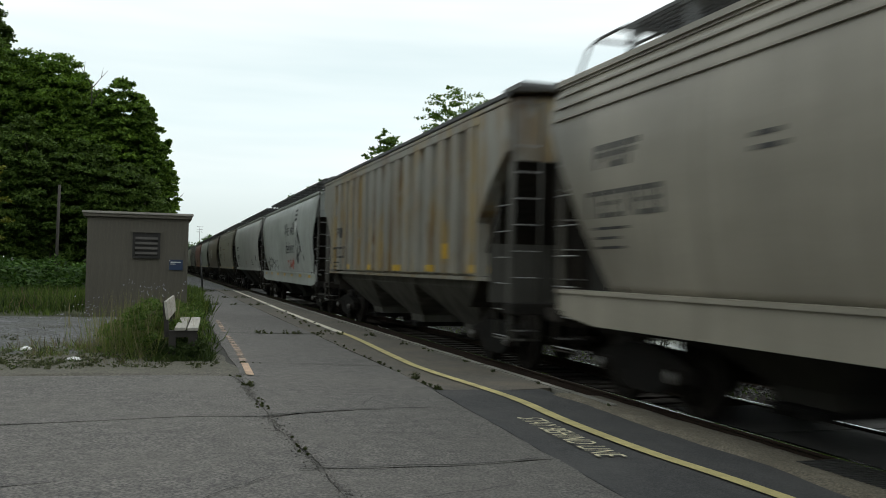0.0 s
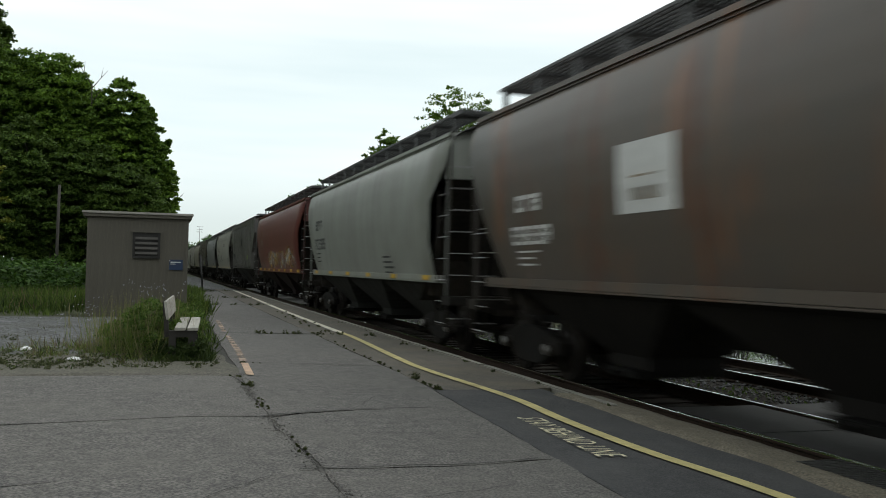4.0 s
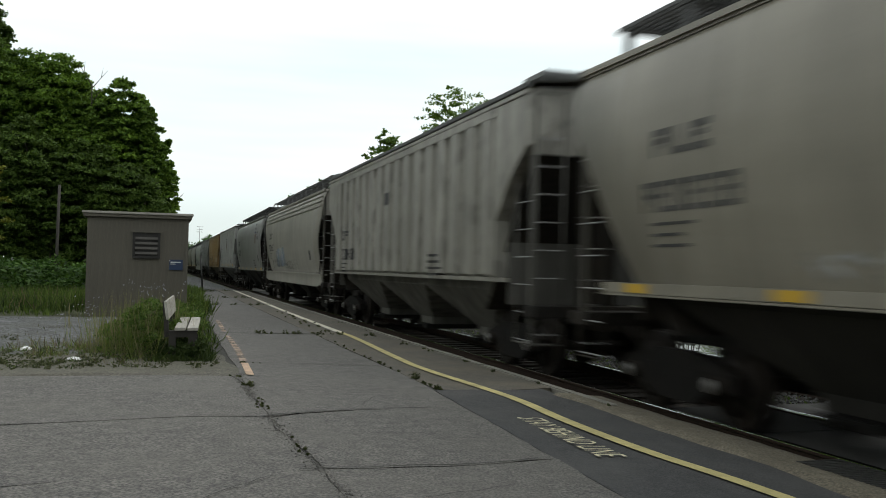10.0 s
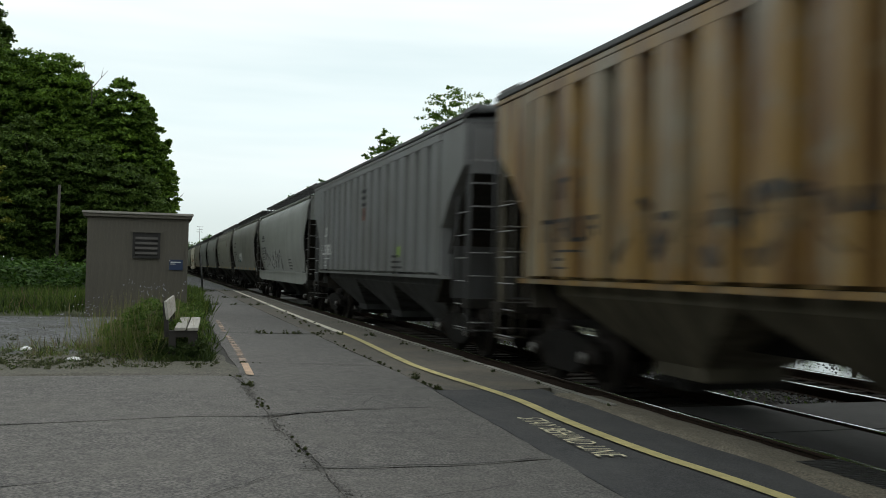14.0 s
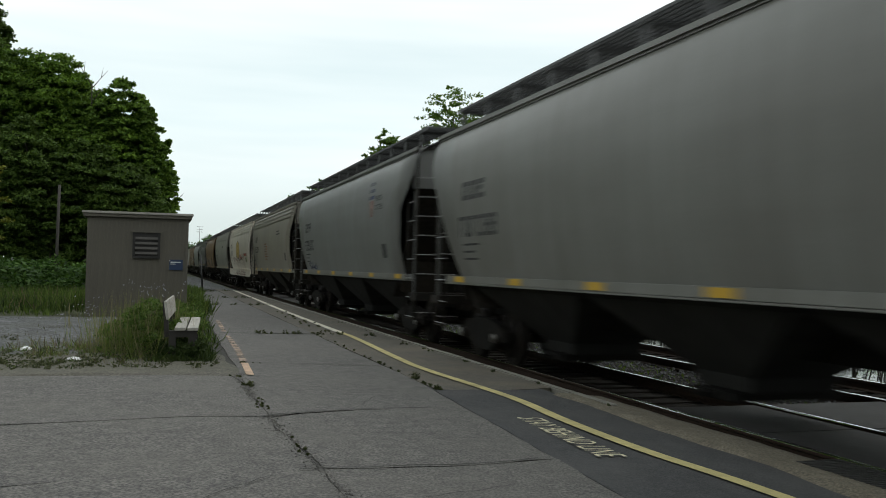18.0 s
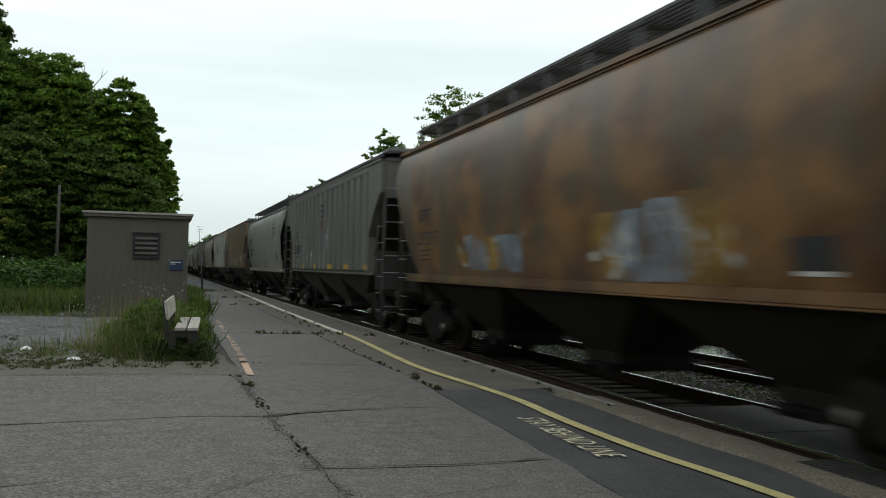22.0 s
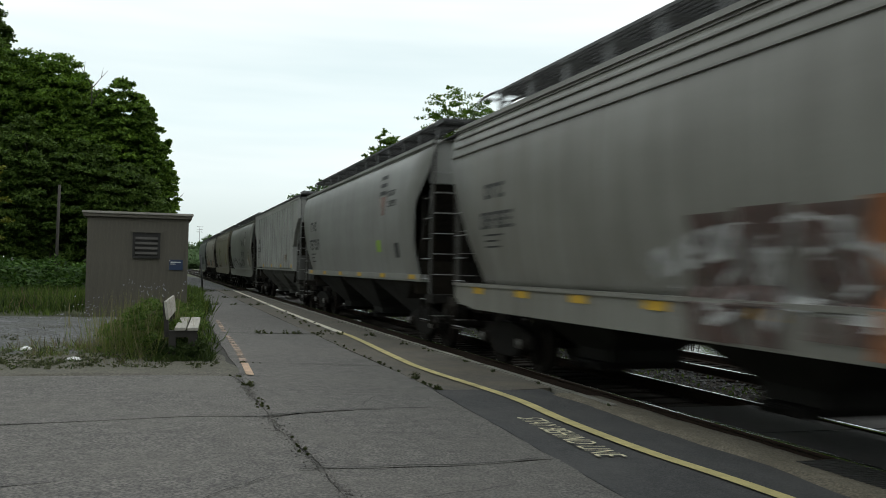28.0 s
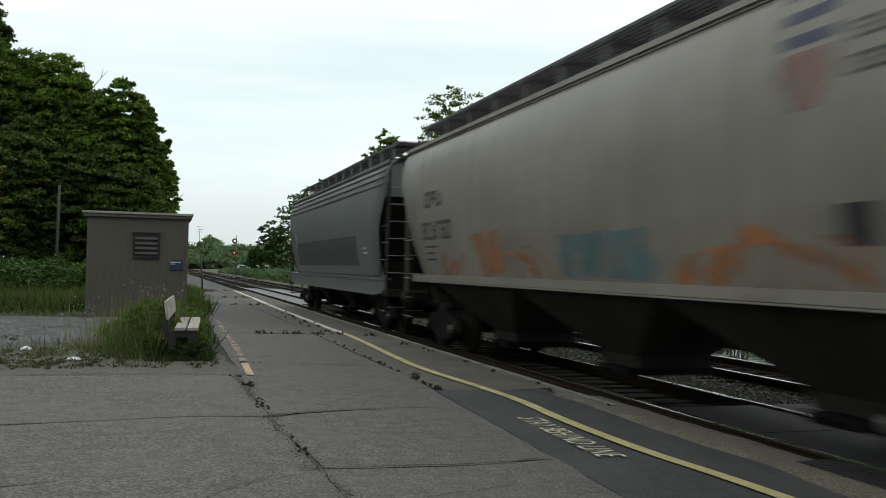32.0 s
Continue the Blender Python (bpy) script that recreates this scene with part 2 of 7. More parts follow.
M = {
    "slab": grainy("worn_asphalt", (0.200, 0.184, 0.170), (0.052, 0.050, 0.047), (0.135, 0.125, 0.112), 46, 0.7, 0.92, bump=0.7, dist=0.008, stain=0.5),
    "edge_asphalt": grainy("platform_asphalt", (0.15, 0.132, 0.108), (0.062, 0.055, 0.046), (0.15, 0.125, 0.09), 40, 1.0, 0.92, bump=0.5, dist=0.006),
    "patch": grainy("fresh_asphalt", (0.07, 0.068, 0.068), (0.028, 0.028, 0.03), (0.075, 0.073, 0.07), 45, 1.1, 0.9, bump=0.6, dist=0.006),
    "sand": grainy("sandy_gravel", (0.25, 0.215, 0.16), (0.105, 0.09, 0.066), (0.10, 0.085, 0.06), 38, 1.4, 0.95, bump=0.7, dist=0.012),
    "cinder": grainy("dark_cinders", (0.105, 0.09, 0.07), (0.042, 0.036, 0.028), (0.05, 0.044, 0.035), 30, 1.2, 0.95, bump=0.7, dist=0.015),
    "gravel": grainy("grey_gravel", (0.20, 0.20, 0.205), (0.03, 0.03, 0.031), (0.06, 0.06, 0.042), 14, 0.8, 0.95, bump=0.8, dist=0.02),
    "ballast": grainy("track_ballast", (0.06, 0.053, 0.046), (0.022, 0.019, 0.016), (0.028, 0.024, 0.02), 24, 0.6, 0.95, bump=0.9, dist=0.03),
    "soil": grainy("grassy_soil", (0.085, 0.10, 0.04), (0.05, 0.055, 0.026), (0.10, 0.085, 0.055), 18, 0.4, 0.95, bump=0.6, dist=0.02),
    "stone": grainy("edge_stone", (0.30, 0.285, 0.25), (0.19, 0.18, 0.155), (0.12, 0.11, 0.09), 40, 2.0, 0.9, bump=0.5, dist=0.008),
    "joint": grainy("joint_dirt", (0.055, 0.051, 0.044), (0.022, 0.02, 0.017), (0.032, 0.032, 0.02), 50, 2.0, 0.95),
    "yellow": grainy("yellow_line_paint", (0.62, 0.53, 0.23), (0.52, 0.44, 0.19), (0.26, 0.22, 0.12), 60, 3.0, 0.75, stain=0.5),
    "pink": grainy("faded_orange_paint", (0.60, 0.40, 0.27), (0.46, 0.31, 0.21), (0.20, 0.17, 0.13), 50, 4.0, 0.8, stain=0.6),
    "pink_worn": faded("worn_orange_paint", (0.46, 0.33, 0.24), 0.30, 0.75, 0.12),
    "letter": grainy("pavement_letter_paint", (0.74, 0.68, 0.47), (0.62, 0.56, 0.38), (0.3, 0.27, 0.18), 60, 6.0, 0.8, stain=0.3),
    "rail": grainy("rusty_rail", (0.045, 0.028, 0.02), (0.025, 0.017, 0.013), (0.025, 0.017, 0.012), 30, 2.0, 0.8),
    "rail_top": polished("polished_rail_head", (0.9, 0.9, 0.9), 0.10),
    "tie": grainy("creosoted_tie", (0.03, 0.025, 0.021), (0.015, 0.0125, 0.01), (0.038, 0.034, 0.03), 20, 2.0, 0.9, stretch=(0.2, 2, 2)),
    "pad": plain("rubber_crossing_pad", (0.058, 0.056, 0.054), 0.7),
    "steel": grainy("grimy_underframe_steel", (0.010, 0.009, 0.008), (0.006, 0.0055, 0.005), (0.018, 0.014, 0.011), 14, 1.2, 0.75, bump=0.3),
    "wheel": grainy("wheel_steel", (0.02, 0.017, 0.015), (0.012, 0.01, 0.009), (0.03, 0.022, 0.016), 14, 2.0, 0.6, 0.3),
    "tread": plain("worn_cap_steel", (0.26, 0.25, 0.24), 0.4, 0.7),
    "bracket": plain("galvanised_bracket", (0.17, 0.172, 0.172), 0.6, 0.2),
    "hatch": plain("grimy_hatch_paint", (0.09, 0.09, 0.088), 0.8),
    "grate": plain("galvanised_grating", (0.10, 0.10, 0.10), 0.55, 0.6),
    "rung": plain("worn_rung_steel", (0.36, 0.355, 0.35), 0.45, 0.4),
    "white": plain("white_marking", (0.66, 0.66, 0.64), 0.6),
    "pale_mark": faded("worn_pale_marking", (0.42, 0.38, 0.30), 0.34, 0.6, 0.3),
    "spray_white": faded("white_spray_paint", (0.55, 0.55, 0.54), 0.42, 0.62, 0.05),
    "spray_black": faded("black_spray_paint", (0.035, 0.035, 0.037), 0.40, 0.62, 0.05),
    "panel": plain("painted_out_panel", (0.055, 0.066, 0.07), 0.6),
    "slat": plain("pale_louvre_slat", (0.075, 0.068, 0.06), 0.7),
    "mast_grey": plain("grey_signal_mast", (0.13, 0.14, 0.13), 0.6),
    "yellow_far": grainy("pale_far_line_paint", (0.78, 0.75, 0.62), (0.64, 0.60, 0.48), (0.28, 0.25, 0.18), 60, 3.0, 0.75, stain=0.5),
    "crossing": grainy("pale_crossing_gravel", (0.30, 0.30, 0.295), (0.20, 0.20, 0.195), (0.17, 0.165, 0.155), 30, 0.6, 0.95, bump=0.5, dist=0.015),
    "black": plain("black_marking", (0.03, 0.03, 0.032), 0.6),
    "soot": faded("faded_black_marking", (0.045, 0.045, 0.047), 0.3, 0.55, 0.55),
    "amber": plain("yellow_reflector", (0.62, 0.38, 0.04), 0.4),
    "red": faded("red_marking", (0.55, 0.12, 0.08)),
    "salmon": faded("faded_red_marking", (0.34, 0.20, 0.165), 0.36, 0.66, 0.12),
    "blue": faded("blue_marking", (0.07, 0.09, 0.19), 0.36, 0.64, 0.2),
    "sky_blue": faded("pale_blue_marking", (0.30, 0.37, 0.45), 0.38, 0.68, 0.15),
    "orange": faded("orange_marking", (0.50, 0.19, 0.07), 0.36, 0.66, 0.15),
    "green": faded("green_marking", (0.10, 0.24, 0.07)),
    "badge_yellow": grainy("faded_yellow_badge", (0.50, 0.36, 0.09), (0.42, 0.30, 0.08), (0.30, 0.22, 0.08), 20, 2.0, 0.7),
    "lime": plain("lime_marking", (0.30, 0.46, 0.07), 0.5),
    "maroon": faded("maroon_marking", (0.10, 0.055, 0.046)),
    "rust_orange": faded("dull_orange_spray", (0.34, 0.125, 0.045), 0.3, 0.5, 0.4),
    "teal": faded("teal_marking", (0.12, 0.25, 0.26), 0.38, 0.70, 0.12),
    "ochre": faded("ochre_marking", (0.38, 0.23, 0.05), 0.36, 0.66, 0.2),
    "bark": grainy("bark", (0.10, 0.085, 0.07), (0.05, 0.042, 0.035), (0.13, 0.12, 0.10), 14, 1.5, 0.95, stretch=(1, 1, 0.25), bump=0.8, dist=0.03),
    "dirt": grainy("bare_dirt", (0.165, 0.152, 0.12), (0.06, 0.055, 0.044), (0.085, 0.083, 0.058), 34, 1.6, 0.95, bump=0.7, dist=0.012),
    "weed_brown": foliage("dry_brown_weeds", (0.11, 0.085, 0.05), (0.22, 0.19, 0.10)),
    "leaf_dark": foliage("dark_weed_leaves", (0.024, 0.045, 0.012), (0.085, 0.12, 0.03)),
    # darker copy of the leaf greens: canopy shade put into the colour
    "leaf_shade": foliage("shaded_green_leaves", (0.038, 0.072, 0.013), (0.11, 0.175, 0.028)),
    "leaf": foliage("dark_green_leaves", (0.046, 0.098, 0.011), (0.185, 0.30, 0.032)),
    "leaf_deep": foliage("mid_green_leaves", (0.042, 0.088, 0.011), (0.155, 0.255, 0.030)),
    "leaf_light": foliage("light_green_leaves", (0.07, 0.145, 0.018), (0.17, 0.265, 0.038)),
    "leaf_hedge": foliage("hedge_leaves", (0.022, 0.060, 0.010), (0.085, 0.16, 0.026)),
    # distance haze mixed into the base colour: greyer, paler greens
    "leaf_far": foliage("hazed_far_leaves", (0.085, 0.145, 0.062), (0.145, 0.215, 0.095)),
    "leaf_gold": foliage("yellow_green_leaves", (0.11, 0.14, 0.02), (0.24, 0.25, 0.035)),
    "grass": foliage("grass_blades", (0.04, 0.078, 0.013), (0.15, 0.205, 0.042)),
    "joint_weed": foliage("dull_joint_weeds", (0.035, 0.05, 0.018), (0.12, 0.13, 0.05)),
    "weed_tall": foliage("yellowish_weed_stems", (0.075, 0.115, 0.02), (0.24, 0.28, 0.07)),
    "weed": foliage("weed_leaves", (0.04, 0.085, 0.014), (0.17, 0.25, 0.045)),
    "dry_grass": foliage("dry_stalks", (0.26, 0.23, 0.12), (0.16, 0.17, 0.07)),
    "blossom": foliage("pale_purple_blossom", (0.42, 0.40, 0.52), (0.62, 0.62, 0.66)),
    "siding": grainy("brown_grey_siding", (0.118, 0.106, 0.084), (0.092, 0.083, 0.066), (0.085, 0.074, 0.06), 30, 1.6, 0.85, stretch=(3, 3, 0.2), bump=0.25),
    "shed_roof": plain("pale_roof_edge", (0.34, 0.32, 0.28), 0.8),
    "louvre": plain("dark_louvre_metal", (0.022, 0.02, 0.018), 0.7),
    "sign": plain("blue_sign", (0.010, 0.03, 0.085), 0.45),
    "bench_wood": grainy("weathered_bench_wood", (0.50, 0.48, 0.43), (0.36, 0.34, 0.30), (0.22, 0.2, 0.17), 25, 3.0, 0.85, stretch=(4, 0.3, 4)),
    "bench_dark": plain("dark_bench_timber", (0.035, 0.03, 0.026), 0.8),
    "mast": plain("black_signal_steel", (0.03, 0.03, 0.03), 0.6),
    "lamp_amber": glowing("lit_signal_lens", (1.0, 0.86, 0.42), 2.4),
    "lamp_red": glowing("lit_red_signal_lens", (1.0, 0.10, 0.08), 1.8),
    "water": plain("river_water", (0.03, 0.04, 0.045), 0.06, 0.0, 0.1),
    "litter": plain("white_litter", (0.75, 0.75, 0.74), 0.6),
    "car_white": plain("white_vehicle_paint", (0.75, 0.76, 0.78), 0.35),
    "glass": plain("dark_vehicle_glass", (0.02, 0.025, 0.03), 0.1),
    # grey timber darkened: the shade among the trees sits in this colour
    "pole": grainy("shaded_timber_pole", (0.058, 0.053, 0.046), (0.04, 0.035, 0.03), (0.06, 0.053, 0.045), 20, 2, 0.9, stretch=(3, 3, 0.2)),
}


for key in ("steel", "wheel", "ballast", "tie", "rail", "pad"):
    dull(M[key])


# ---- mesh helpers ----
def mesh_of(bm, name="mesh", smooth=False):
    me = bpy.data.meshes.new(name)
    bm.to_mesh(me)
    bm.free()
    if smooth:
        me.polygons.foreach_set("use_smooth", [True] * len(me.polygons))
    me.materials.append(None)
    return me


def put(name, me, mat, parent=None, label="", at=None):
    """One object on a mesh, with its own material, under parent."""
    ob = new(name, me)
    if not me.materials:
        me.materials.append(None)
    ob.material_slots[0].link = "OBJECT"
    ob.material_slots[0].material = M[mat] if isinstance(mat, str) else mat
    if parent is not None:
        ob.parent = parent
    if at is not None:
        ob.matrix_basis = at if isinstance(at, Matrix) else Matrix.Translation(at)
    if label:
        ob["label"] = label
    return ob


def part(name, bm, mat, parent, label="", smooth=False, at=None):
    return put(name, mesh_of(bm, name, smooth), mat, parent, label, at)


def thing(name, label, category, group="", at=(0, 0, 0), kind=""):
    ob = new(name)
    ob.empty_display_size = 0.2
    ob.matrix_basis = at if isinstance(at, Matrix) else Matrix.Translation(at)
    return tagged(ob, label, category, group, kind)


def box(bm, x0, x1, y0, y1, z0, z1, bevel=0.0):
    vs = [bm.verts.new((x, y, z)) for x in (x0, x1) for y in (y0, y1) for z in (z0, z1)]
    fs = [bm.faces.new([vs[i] for i in f]) for f in ((0, 1, 3, 2), (4, 6, 7, 5), (0, 4, 5, 1), (2, 3, 7, 6), (0, 2, 6, 4), (1, 5, 7, 3))]
    if bevel:
        es = list({e for f in fs for e in f.edges})
        bmesh.ops.bevel(bm, geom=es, offset=bevel, segments=2, affect="EDGES", clamp_overlap=True)
    return bm


def boxes(*args, bevel=0.0):
    bm = bmesh.new()
    for a in args:
        box(bm, *a, bevel=bevel)
    return bm


def rod(bm, a, b, r0, r1=None, n=8, caps=True):
    """A tapered rod from a to b."""
    r1 = r0 if r1 is None else r1
    a, b = Vector(a), Vector(b)
    d = (b - a).normalized()
    s = d.orthogonal().normalized()
    t = d.cross(s)
    rings = []
    for c, r in ((a, r0), (b, r1)):
        rings.append([bm.verts.new(c + r * (math.cos(k * math.tau / n) * s + math.sin(k * math.tau / n) * t)) for k in range(n)])
    for k in range(n):
        f = bm.faces.new((rings[0][k], rings[0][(k + 1) % n], rings[1][(k + 1) % n], rings[1][k]))
        f.smooth = True
    if caps:
        bm.faces.new(rings[0][::-1])
        bm.faces.new(rings[1])
    return bm


def prism(bm, outline, axis, a, b):
    """An outline (pairs) pushed from a to b along axis 0, 1 or 2; pairs are the two other axes in order."""
    def p(u, v, w):
        c = [u, v]
        c.insert(axis, w)
        return bm.verts.new(c)
    lo, hi = [p(u, v, a) for u, v in outline], [p(u, v, b) for u, v in outline]
    k = len(outline)
    for i in range(k):
        bm.faces.new((lo[i], lo[(i + 1) % k], hi[(i + 1) % k], hi[i]))
    bm.faces.new(lo[::-1])
    bm.faces.new(hi)
    bmesh.ops.recalc_face_normals(bm, faces=bm.faces[:])
    return bm


def sheet(bm, rows, close=False):
    """A quad sheet through rows of points."""
    vs = [[bm.verts.new(q) for q in r] for r in rows]
    for r0, r1 in zip(vs, vs[1:]):
        for i in range(len(r0) - 1):
            bm.faces.new((r0[i], r0[i + 1], r1[i + 1], r1[i]))
    return bm


def quads(name, centre, u, v):
    """A mesh of many leaf-like rhombs: arrays of centres and half axes."""
    k = len(centre)
    co = np.stack([centre - u, centre - 0.55 * v, centre + u, centre + 0.55 * v], 1).reshape(-1, 3)
    me = bpy.data.meshes.new(name)
    me.vertices.add(4 * k)
    me.vertices.foreach_set("co", co.astype(np.float32).ravel())
    me.loops.add(4 * k)
    me.loops.foreach_set("vertex_index", np.arange(4 * k, dtype=np.int32))
    me.polygons.add(k)
    me.polygons.foreach_set("loop_start", np.arange(0, 4 * k, 4, dtype=np.int32))
    me.polygons.foreach_set("loop_total", np.full(k, 4, dtype=np.int32))
    me.update(calc_edges=True)
    me.materials.append(None)
    return me


def unit(rng, k):
    d = rng.normal(size=(k, 3))
    return d / np.linalg.norm(d, axis=1, keepdims=True)


def leaves(name, rng, clumps, radii, per, size, flat=0.0):
    """Leaves on and in clumps: centres, radii, leaves a clump, leaf length, and how far they lie level, in drooping sprays."""
    cs, us, vs = [], [], []
    for c, r in zip(clumps, radii):
        d = unit(rng, per)
        if flat:
            d[:, 2] = np.where(d[:, 2] < -0.2, -0.6 * d[:, 2], d[:, 2])
        rad = r * rng.uniform(0.40, 1.22, (per, 1)) * (1, 1, 0.8 - 0.25 * flat)
        cs.append(np.asarray(c) + d * rad)
        u = unit(rng, per) + 0.6 * d
        u[:, 2] *= 1 - 0.7 * flat
        u /= np.linalg.norm(u, axis=1, keepdims=True)
        w = unit(rng, per) + d
        w[:, 2] += 1.6 * flat
        v = np.cross(u, w)
        v /= np.linalg.norm(v, axis=1, keepdims=True) + 1e-6
        s = size * rng.uniform(0.55, 1.25, (per, 1))
        us.append(u * s)
        vs.append(v * s)
    return quads(name, np.concatenate(cs), np.concatenate(us), np.concatenate(vs))


# ---- ground, platform and tracks ----
def lift(x):
    """Height of the platform: it falls gently towards the track."""
    return 0.25 * min(1.0, max(0.0, (5.0 - x) / 4.5))


def wob(x, y, s=1.0, k=0):
    return s * noise.noise(Vector((x, y, 7.3 + k)))


def build_ground():
    xs = [-3000, -200, -60, -25, -12, -6, -2, 0.5, 2.0, 3.5, 5.0, 5.75, 5.8, 9, 12.3, 13.4, 16.5, 22, 49, 62, 90, 300, 3000]
    ys = [-400, -60, -20, 0, 5, 10, 15, 20, 26, 32, 40, 50, 62, 64, 80, 110, 150, 220, 320, 500, 900, 1800, 4000]
    def z(x, y):
        if x <= 5.0:
            return lift(x) - (0.085 if y < 63 else 0.16)
        if x <= 5.76:
            return -0.07 if y < 63 else -0.18
        if x < 12.5:
            return -0.24
        if y < 60:
            return -0.3 if x < 13.5 else (-3.2 if x < 50 else 0.1)
        return -0.15 if x < 20 else 0.1
    bm = sheet(bmesh.new(), [[(x, y, z(x, y)) for x in xs] for y in ys])
    bmesh.ops.recalc_face_normals(bm, faces=bm.faces[:])
    tagged(part("ground", bm, "soil", None), "grassy soil ground reaching to the horizon", "ground", kind="structure")


def patch_sheet(name, x0, x1, y0, y1, mat, label, rise=0.0, rag=0.5, step=0.5, height=None, cat="ground"):
    """A thin, ragged-edged cover of the ground."""
    nx, ny = max(2, int((x1 - x0) / step)), max(2, int((y1 - y0) / step))
    rows = []
    for j in range(ny + 1):
        row = []
        for i in range(nx + 1):
            x, y = x0 + (x1 - x0) * i / nx, y0 + (y1 - y0) * j / ny
            if i in (0, nx):
                x += wob(x, y * 0.9, rag, 1)
            if j in (0, ny):
                y += wob(x * 0.9, y, rag, 2)
            h = height(x, y) if height else lift(x)
            sink = 0.04 if i in (0, nx) or j in (0, ny) else 0.0
            row.append((x, y, h + rise - sink + wob(x * 1.3, y * 1.3, 0.012, 3)))
        rows.append(row)
    bm = sheet(bmesh.new(), rows)
    bmesh.ops.recalc_face_normals(bm, faces=bm.faces[:])
    return tagged(part(name, bm, mat, None, smooth=True), label, cat, kind="structure")


def slab_mesh(left, right, near, far, thick=0.07, rag=0.03, seed=0, step=0.3):
    """A pavement slab between two edges x(y) and two joints y(x), with crumbled edges."""
    ymid = (near(left(0)) + far(left(0))) / 2
    nx = max(3, int((right(ymid) - left(ymid)) / step))
    ny = max(3, int((far(left(0)) - near(left(0))) / step))
    ny = min(ny, 60)
    rows = []
    for j in range(ny + 1):
        row = []
        for i in range(nx + 1):
            f, g = i / nx, j / ny
            yy = near(0) + (far(0) - near(0)) * g
            x = left(yy) + (right(yy) - left(yy)) * f
            y = near(x) + (far(x) - near(x)) * g
            if i in (0, nx):
                x += wob(3.1, y * 2.2, rag, 51) + wob(7.7, y * 11, rag * 0.5, 52)
            if j in (0, ny):
                k = math.floor((near(0) if j == 0 else far(0)) + 0.25)
                y += wob(x * 2.2, 3.0 * k, rag, 55) + wob(x * 9, 3.0 * k, rag * 0.7, 56)
            row.append((x, y, lift(x) + wob(x * 0.6, y * 0.6, 0.010, seed)))
        rows.append(row)
    bm = sheet(bmesh.new(), rows)
    bm.edges.ensure_lookup_table()
    rim = [e for e in bm.edges if e.is_boundary]
    ext = bmesh.ops.extrude_edge_only(bm, edges=rim)["geom"]
    for v in ext:
        if isinstance(v, bmesh.types.BMVert):
            v.co.z -= thick
    bmesh.ops.recalc_face_normals(bm, faces=bm.faces[:])
    return bm


def seam(y):
    """The crumbling joint along the walkway."""
    return 1.055 + 0.15 * min(1.0, max(0.0, (8.6 - y) / 2.4)) + wob(y * 1.9, 2.0, 0.035, 30) + wob(y * 6.0, 5.0, 0.02, 31)


def JOINT_A(x):
    return 6.42 + 0.06 * x + 0.045 * x * abs(x) + wob(x * 2.1, 1.0, 0.07, 32)


def JOINT_B(x):
    return (8.83 + 0.1 * x if x < 1.08 else 9.03 + 0.60 * (x - 1.08) - 0.085 * (x - 1.08) ** 2) + wob(x * 1.7, 4.0, 0.05, 33)


def build_platform():
    base = thing("pavement", "cracked grey asphalt station platform with weedy joints", "platform", kind="structure")
    joints = [lambda x: -14.0, JOINT_A, JOINT_B, lambda x: 13.75 + 0.22 * x, lambda x: 19.5 + 0.6 * x, lambda x: 32.5 + 1.45 * x, lambda x: 39.6 + 1.8 * x, lambda x: 44 + 3.7 * x]
    g = 0.017
    left_edge = lambda y: seam(y) if y < 12.5 else 1.12 if y < 15 else 1.12 + 0.02 * (y - 15) + 0.0006 * (y - 15) ** 2
    right_edge = lambda y: (3.24 + 0.065 * (y - 5.7)) if y < 11.5 else 3.6 + 0.02 * math.sin(y * 0.7)
    for i, (a, b) in enumerate(zip(joints, joints[1:])):
        part("slab", slab_mesh(lambda y: left_edge(y) + (0.004 if y < 12.5 else 0.0), lambda y: right_edge(y) - g, lambda x, a=a: a(x) + g, lambda x, b=b: b(x) - g, seed=i), "slab", base)
    # the wider apron beside the walkway
    ap = [joints[0], joints[1], joints[2], lambda x: 12.5 + wob(x * 0.8, 0, 0.12)]
    for i, (a, b) in enumerate(zip(ap, ap[1:])):
        part("slab", slab_mesh(lambda y: -16.0, lambda y: seam(y) - 0.010, lambda x, a=a: a(max(x, -3)) + 0.006, lambda x, b=b: b(max(x, -3)) - 0.006, seed=20 + i, step=0.35), "slab", base)
    # the strip along the edge, and its newer dark stretch
    part("edge_strip", slab_mesh(lambda y: 3.6 + g, lambda y: 5.50, lambda x: 11.62 + 0.28 * (x - 3.6), lambda x: 62.0, seed=40, rag=0.02), "edge_asphalt", base, "brownish asphalt strip along the platform edge")
    part("edge_strip", slab_mesh(right_edge, lambda y: 5.3, lambda x: -14.0, lambda x: 11.6 + 0.28 * (x - 3.6), seed=43, rag=0.02), "patch", base, "newer dark asphalt patch")
    # dirt in the joints
    bm = bmesh.new()
    rows = [[(x, y, lift(x) - 0.012) for x in (-16, -6, 0.5, 2, 3.5, 5.0, 5.35)] for y in (-14.5, -5, 3, 8, 12.4)]
    rows2 = [[(x, y, lift(x) - 0.012) for x in (0.9, 2, 3.5, 5.0, 5.35)] for y in (12.4, 20, 30, 45, 62)]
    sheet(bm, rows), sheet(bm, rows2)
    bmesh.ops.recalc_face_normals(bm, faces=bm.faces[:])
    tagged(part("pavement_bed", bm, "joint", None), "dark dirt bed in the platform joints", "ground", kind="structure")


